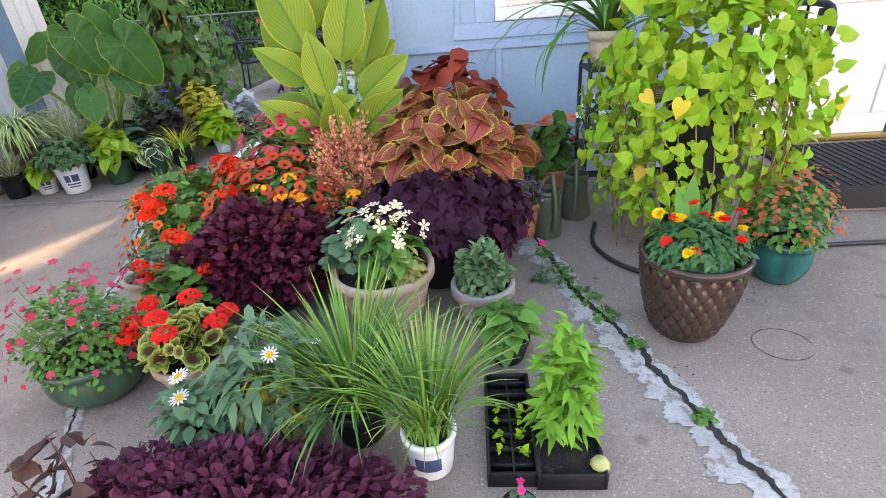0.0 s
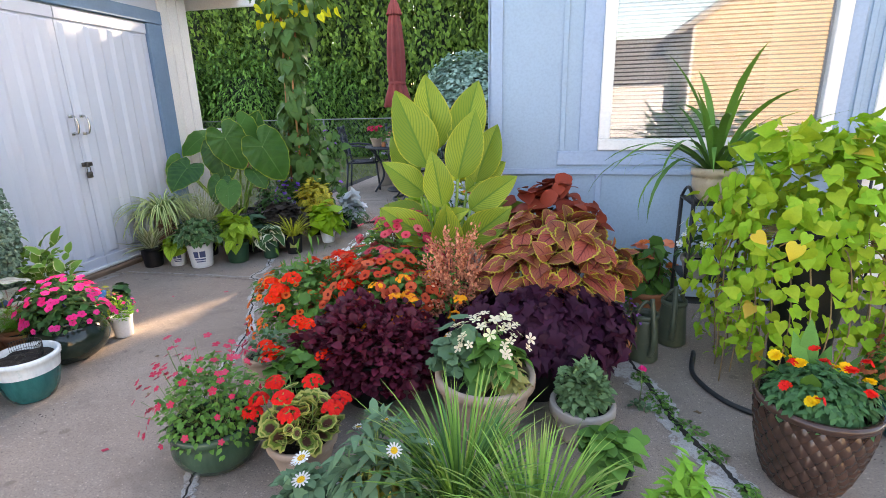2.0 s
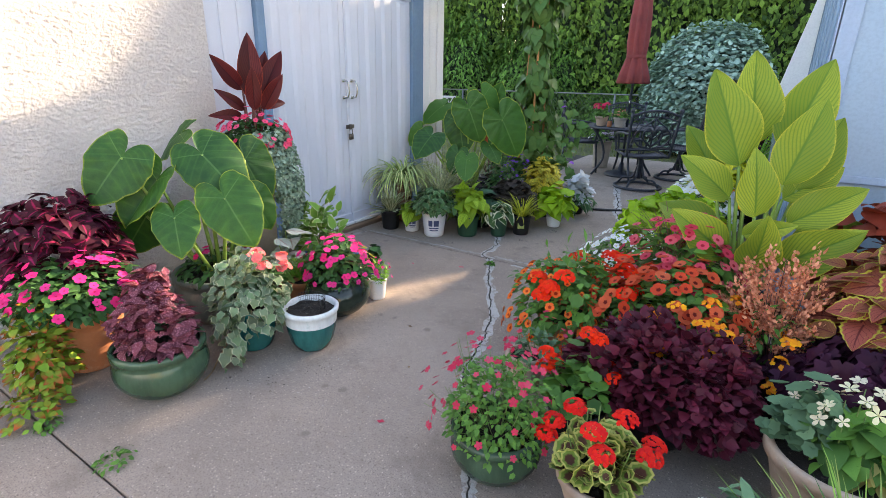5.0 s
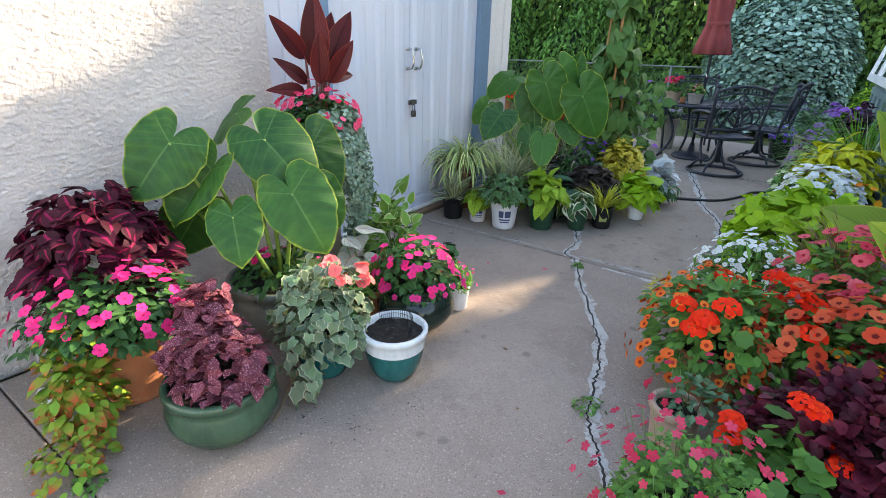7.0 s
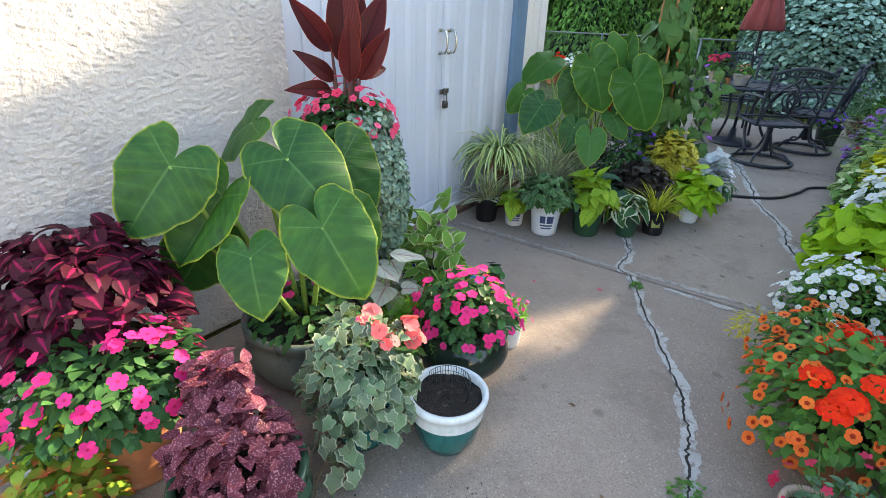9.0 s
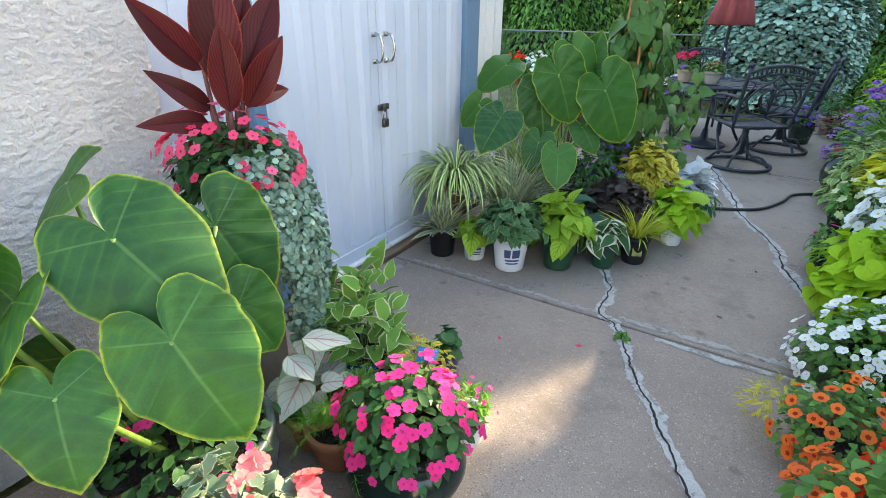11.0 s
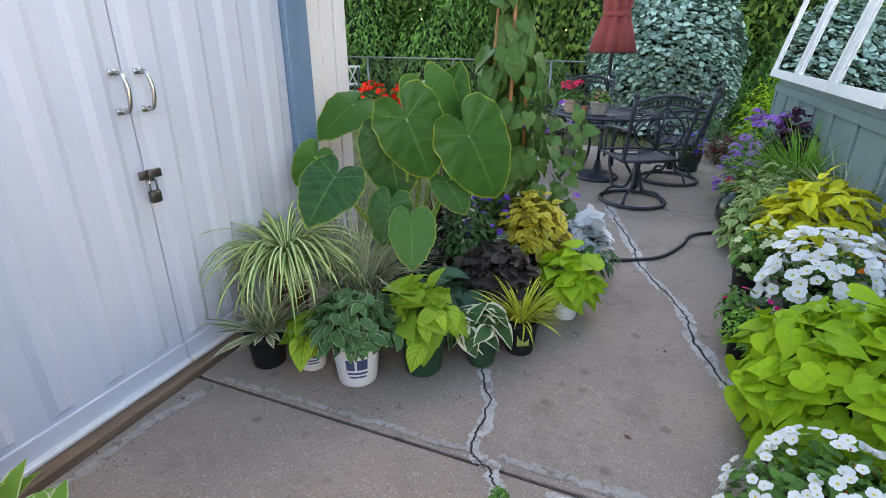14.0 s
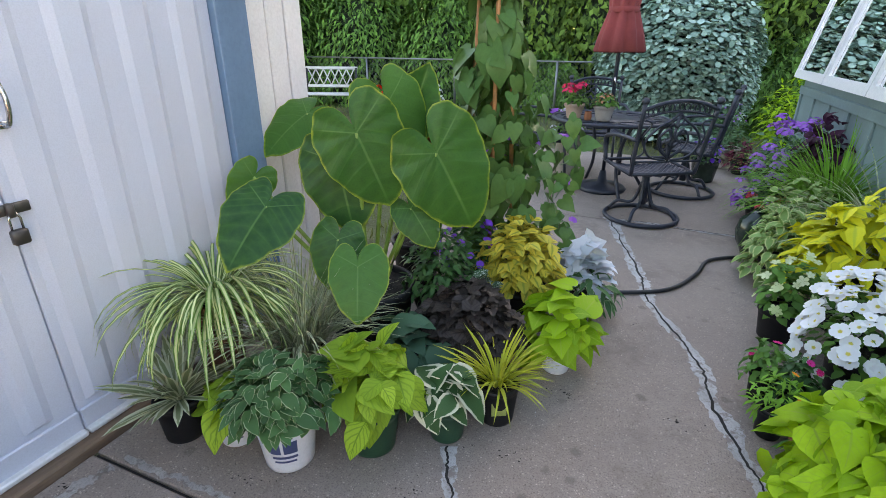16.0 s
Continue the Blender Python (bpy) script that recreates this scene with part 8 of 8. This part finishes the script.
    if swivel:
        part("pedestal", tube([(0, 0, 0.12), (0, 0, 0.4)], 0.03, 8), M_IRON, c)
        part("base_ring", tube([(0.28 * math.cos(a), 0.28 * math.sin(a), 0.022) for a in np.linspace(0, 6.2832, 33)], 0.018, 6), M_IRON, c)
        for k in range(4):
            a = k * math.pi / 2 + 0.78
            part("leg", tube(spline([(0.27 * math.cos(a), 0.27 * math.sin(a), 0.03), (0.2 * math.cos(a), 0.2 * math.sin(a), 0.11), (0.08 * math.cos(a), 0.08 * math.sin(a), 0.13), (0.02 * math.cos(a), 0.02 * math.sin(a), 0.3)], 4), 0.014, 6), M_IRON, c)
    else:
        for sx, sy in ((-1, -1), (1, -1), (-1, 1), (1, 1)):
            part("leg", tube([(sx * 0.25, sy * 0.22, 0.43), (sx * 0.27, sy * 0.26, 0.0)], 0.015, 6), M_IRON, c)
    c.scale = (grow, grow, grow)
    return c


patio_chair(-2.19, 7.12, 30)
patio_chair(-1.85, 8.15, 80)
patio_chair(-3.35, 8.15, -75, False)
patio_chair(-2.85, 8.85, 195, False)
table = thing("patio_table", -2.62, 7.95, 0, "round dark cast-aluminium patio table with curved legs", "table")
part("tabletop", join(tube([(0.56 * math.cos(a), 0.56 * math.sin(a), 0.73) for a in np.linspace(0, 6.2832, 49)], 0.018, 6), lathe([(0.001, 0.722), (0.555, 0.722), (0.555, 0.732), (0.03, 0.734)], 40)), M_IRON, table)
for k in range(12):
    a = k * math.pi / 6
    part("top_motif", tube([(0.4 * math.cos(a) + 0.09 * math.cos(b), 0.4 * math.sin(a) + 0.09 * math.sin(b), 0.737) for b in np.linspace(0, 6.28, 13)], 0.006, 4), M_IRON, table)
for k in range(4):
    a = k * math.pi / 2 + 0.5
    part("leg", tube(spline([(0.5 * math.cos(a), 0.5 * math.sin(a), 0.72), (0.34 * math.cos(a), 0.34 * math.sin(a), 0.5), (0.3 * math.cos(a), 0.3 * math.sin(a), 0.25), (0.45 * math.cos(a), 0.45 * math.sin(a), 0.0)], 5), 0.018, 6), M_IRON, table)
umb = thing("patio_umbrella", -2.62, 7.95, 0, "closed dusty red canvas patio umbrella standing in the table", "umbrella")
part("pole", tube([(0, 0, 0.03), (0, 0, 2.98)], 0.019, 10), M_IRON, umb)
part("base_plate", lathe([(0.001, 0.0), (0.24, 0.0), (0.25, 0.02), (0.22, 0.05), (0.05, 0.08), (0.03, 0.2), (0.022, 0.2)], 32), M_IRON, umb)
part("canopy", lathe([(0.02, 2.95), (0.06, 2.8), (0.10, 2.55), (0.125, 2.2), (0.13, 1.9), (0.115, 1.72), (0.13, 1.66), (0.175, 1.5), (0.205, 1.36), (0.19, 1.345), (0.12, 1.42), (0.05, 1.6)], 48, 0.08, 8, 0.16), M_UMB, umb, "folded red canvas")
part("vent_flap", lathe([(0.018, 2.97), (0.07, 2.86), (0.115, 2.72), (0.11, 2.71), (0.05, 2.84)], 48, 0.05, 8, 0.12), M_UMB, umb)
part("tie", lathe([(0.128, 1.69), (0.134, 1.7), (0.134, 1.73), (0.128, 1.74)], 32, 0.05), M_UMB, umb)
part("finial", lathe([(0.001, 3.05), (0.02, 3.03), (0.022, 2.99), (0.012, 2.965)], 12), M_WHITE, umb)
part("crank", tube([(0, -0.02, 1.12), (0.0, -0.07, 1.12), (0.02, -0.08, 1.05)], 0.008, 6), M_CHROME, umb)
for k, (tx, ty, mt, lab) in enumerate(((-2.95, 7.74, M_TAN, "pink geranium in a tan clay pot on the patio table"), (-2.66, 7.66, M_GREY, "small mixed plant in a grey clay pot on the patio table"))):
    p = potted("table_plant", tx, ty, lab, group="table plants", z=0.742)
    pot(p, 0.065, 0.09, 0.14, mt, 0.01, 0.03)
    foliage(p, G_MID, L_OV, 140, 0.14, 0.12, 0.12, 0.14, 0.05, seed=230 + k)
    if k == 0:
        blooms(p, flower("bright_pink_petals", (0.85, 0.05, 0.14)), P_FLAT, 8, 0.14, 0.1, 0.16, 0.17, 0.03, 232, 0.4, cluster=22, cr=0.045)
    else:
        foliage(p, G_CORAL, L_OV, 60, 0.12, 0.1, 0.12, 0.15, 0.03, seed=234, name="reddish_tips")
jar = thing("clay_jar", -2.80, 7.64, 0.742, "small brown clay jar on the patio table", "jar")
part("body", lathe([(0.001, 0), (0.03, 0), (0.038, 0.03), (0.03, 0.07), (0.034, 0.08), (0.028, 0.08)], 16), M_TERRA, jar)
p = potted("white_pink_pot", -3.1, 8.5, "pale lilac flowers in a pot behind the table")
pot(p, 0.12, 0.15, 0.45, M_GREY, 0.01, 0.03)
foliage(p, G_MID, L_OV, 160, 0.2, 0.2, 0.25, 0.45, 0.05, seed=236)
blooms(p, flower("pale_lilac", (0.6, 0.5, 0.7), (0.7, 0.68, 0.75)), P_FLAT, 26, 0.2, 0.2, 0.28, 0.46, 0.03, 237, 0.0, cluster=8, cr=0.04)

# ---- lawn, fence, hedge ----
g = np.random.RandomState(240)
n = 16000
px = np.concatenate([g.uniform(-12, -3.75, n // 2), g.uniform(-12, 2, n - n // 2)])
py = np.concatenate([g.uniform(5.2, 10, n // 2), g.uniform(9.95, 14, n - n // 2)])
d_ = g.normal(0, 0.35, (n, 3)) + np.array([0, 0, 1])
lawn = part("lawn_grass", scatter(t_blade(0.12, 2, 0.5), np.stack([px, py, np.full(n, -0.07)], -1), d_, g.normal(0, 1, (n, 3)), g.uniform(0.05, 0.1, n)), G_LAWN, None)
tagged(lawn, "thin mown grass beyond the patio", "grass", kind="stuff")
fence = thing("chain_link_fence", 0, 13.2, -0.07, "grey chain-link fence with a top rail before the hedge", "fence")
M_GALV = surface("galvanised", (0.2, 0.21, 0.21), 0.3, 0.5, 0.8, fine=80)
for k in range(9):
    part("post", tube([(-13 + k * 2.2, 0, 0), (-13 + k * 2.2, 0, 1.15)], 0.025, 8), M_GALV, fence)
part("top_rail", tube([(-13, 0, 1.14), (4.6, 0, 1.14)], 0.018, 6), M_GALV, fence)
wires = []
for k in range(160):
    x = -13 + k * 0.11
    wires += [tube([(x, 0.02, 0.02), (x + 1.1, 0.02, 1.12)], 0.002, 3), tube([(x + 1.1, 0.025, 0.02), (x, 0.025, 1.12)], 0.002, 3)]
tagged(part("wire_mesh", join(*wires), M_GALV, fence), kind="stuff")
M_BENCH = surface("weathered_bench_paint", (0.5, 0.49, 0.47), 0.2, 0.7, big=6, fine=60)
bench = thing("garden_bench", -8.85, 12.0, -0.07, "weathered grey garden bench with a diamond lattice back", "bench", turn=200)
for sx in (-0.55, 0.55):
    part("leg", tube([(sx, 0.2, 0), (sx, 0.2, 0.42), (sx, 0.22, 0.62)], 0.025, 6), M_BLACKIRON, bench)
    part("leg", tube([(sx, -0.2, 0), (sx, -0.22, 0.5), (sx, -0.3, 0.95)], 0.025, 6), M_BLACKIRON, bench)
for k in range(5):
    part("seat_slat", box(-0.6, -0.2 + k * 0.09, 0.42, 0.6, -0.13 + k * 0.09, 0.45, 0.005), M_BENCH, bench)
part("back_rail", box(-0.58, -0.33, 0.92, 0.58, -0.29, 0.98, 0.006), M_BENCH, bench)
part("back_rail", box(-0.58, -0.27, 0.55, 0.58, -0.23, 0.61, 0.006), M_BENCH, bench)
for k in range(6):
    x = -0.5 + k * 0.17
    part("lattice_bar", tube([(x, -0.26, 0.6), (x + 0.17, -0.31, 0.93)], 0.014, 4), M_BENCH, bench)
    part("lattice_bar", tube([(x + 0.17, -0.26, 0.6), (x, -0.31, 0.93)], 0.014, 4), M_BENCH, bench)
for k, (sx, sy, mt, lab) in enumerate(((-7.7, 11.8, F_RED, "red-flowered pot by the lawn"), (-7.2, 12.4, F_RED, "orange-red flowers by the fence"), (-6.7, 12.5, F_WHITE, "white flowers by the fence"))):
    p = potted("lawn_planter", sx, sy, lab, group="lawn planters", z=-0.07)
    pot(p, 0.12, 0.16, 0.25, M_TERRA, 0.01, 0.03)
    foliage(p, G_MID, L_OV, 160, 0.3, 0.25, 0.4, 0.25, 0.08, seed=250 + k)
    blooms(p, mt, P_FLAT, 40, 0.32, 0.27, 0.42, 0.27, 0.08, 253 + k, 0.0, cluster=3, cr=0.05)


def mound_bush(name, x, y, rx, ry, h, mat_k, tpl, n, size, seed, label):
    t = thing(name, x, y, -0.07, label, "bush")
    # added dark solid under the leaves, painting the bush's inner shade
    part("shade_core", lathe([(rx * 0.55, 0), (rx * 0.66, h * 0.3), (rx * 0.55, h * 0.6), (rx * 0.3, h * 0.74), (0.001, h * 0.77)], 20), M_CROWN_SHADE, t, at=Matrix.Diagonal((1, ry / rx, 1, 1)))
    foliage(t, mat_k, tpl, n, rx, ry, h, 0.0, size, seed=seed, inner=0.8, low=0.0, lift=(0.4, -0.5), name="crown")
    return t


arbour = thing("blue_green_vine_mound", -2.05, 11.7, -0.07, "blue-green small-leaved vine heaped over an arbour", "bush")
# near-black filler shape, painted shade behind the vine's leaves
part("shade_core", lathe([(0.5, 0.0), (0.6, 0.6), (0.8, 1.2), (0.62, 1.75), (0.3, 2.05), (0.001, 2.1)], 20), M_CROWN_SHADE, arbour, at=Matrix.Diagonal((1, 0.75, 1, 1)))
foliage(arbour, G_BLUEVINE, L_DOT, 13500, 1.25, 0.95, 1.22, 1.22, 0.08, seed=260, inner=0.78, low=-0.96, lift=(0.4, -0.5), name="crown")
foliage(arbour, G_BLUEVINE, L_DOT, 2600, 0.95, 0.8, 0.7, 0.1, 0.085, seed=261, inner=0.8, low=0.0, lift=(0.4, -0.5), name="low_growth")
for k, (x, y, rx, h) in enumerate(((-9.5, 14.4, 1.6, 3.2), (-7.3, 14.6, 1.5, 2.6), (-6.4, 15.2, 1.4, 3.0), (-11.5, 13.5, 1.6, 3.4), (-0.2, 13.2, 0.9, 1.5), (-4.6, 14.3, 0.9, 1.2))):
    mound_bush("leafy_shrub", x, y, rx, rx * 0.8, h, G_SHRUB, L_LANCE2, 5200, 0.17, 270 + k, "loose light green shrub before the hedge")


def arborvitae(x, y, r, h, seed):
    t = thing("arborvitae", x, y, -0.07, "tall dense green arborvitae in the boundary hedge", "tree", "hedge trees")
    g = np.random.RandomState(seed)
    part("trunk", tube([(0, 0, 0), (0.03, 0, h * 0.5), (0, 0, h * 0.92)], 0.13, 8, 0.03), M_BARK, t)
    # no branches modelled: a dark solid paints the shade inside the crown
    part("shade_core", lathe([(r * 0.35, 0.1), (r * 0.62, h * 0.1), (r * 0.58, h * 0.45), (r * 0.42, h * 0.78), (0.02, h * 0.96)], 14), M_CROWN_SHADE, t, "dark filler solid, the crown's inner shade painted in")
    n = int((6700 if -11.0 < x < 3.0 else 3600) * h / 6)
    q = g.uniform(0, 1, n) ** 1.1
    ph = g.uniform(0, 2 * np.pi, n)
    env = np.interp(q, [0, 0.08, 0.45, 0.8, 1], [0.75, 1.0, 0.95, 0.6, 0.04]) * r
    lump = 1 + 0.16 * np.sin(ph * 5 + q * 13 + seed) + 0.1 * np.sin(ph * 9 - q * 31)
    rr = env * lump * g.uniform(0.78, 1.06, n)
    out = np.stack([np.cos(ph), np.sin(ph), np.zeros(n)], -1)
    p_ = out * rr[:, None] + np.stack([np.zeros(n), np.zeros(n), q * h], -1)
    d = out * 0.6 + np.array([0, 0, 0.75]) + g.normal(0, 0.35, (n, 3))
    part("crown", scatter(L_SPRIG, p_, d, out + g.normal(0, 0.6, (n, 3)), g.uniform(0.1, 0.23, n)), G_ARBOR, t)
    return t


HX = [-13.0, -11.7, -10.3, -9.1, -7.6, -6.4, -5.0, -3.7, -2.4, -1.6, -0.8, 0.32, 0.98, 2.52, 3.9, 5.2, 6.6, 7.9]
HH = [6.4, 6.8, 6.2, 6.7, 6.4, 6.9, 6.6, 6.9, 7.2, 7.4, 7.6, 7.55, 7.1, 7.3, 6.9, 6.5, 6.6, 6.2]
for k in range(18):
    arborvitae(HX[k], 15.6 + 0.3 * math.sin(k * 1.7), 0.95 + 0.12 * math.sin(k * 3.1), HH[k], 300 + k)
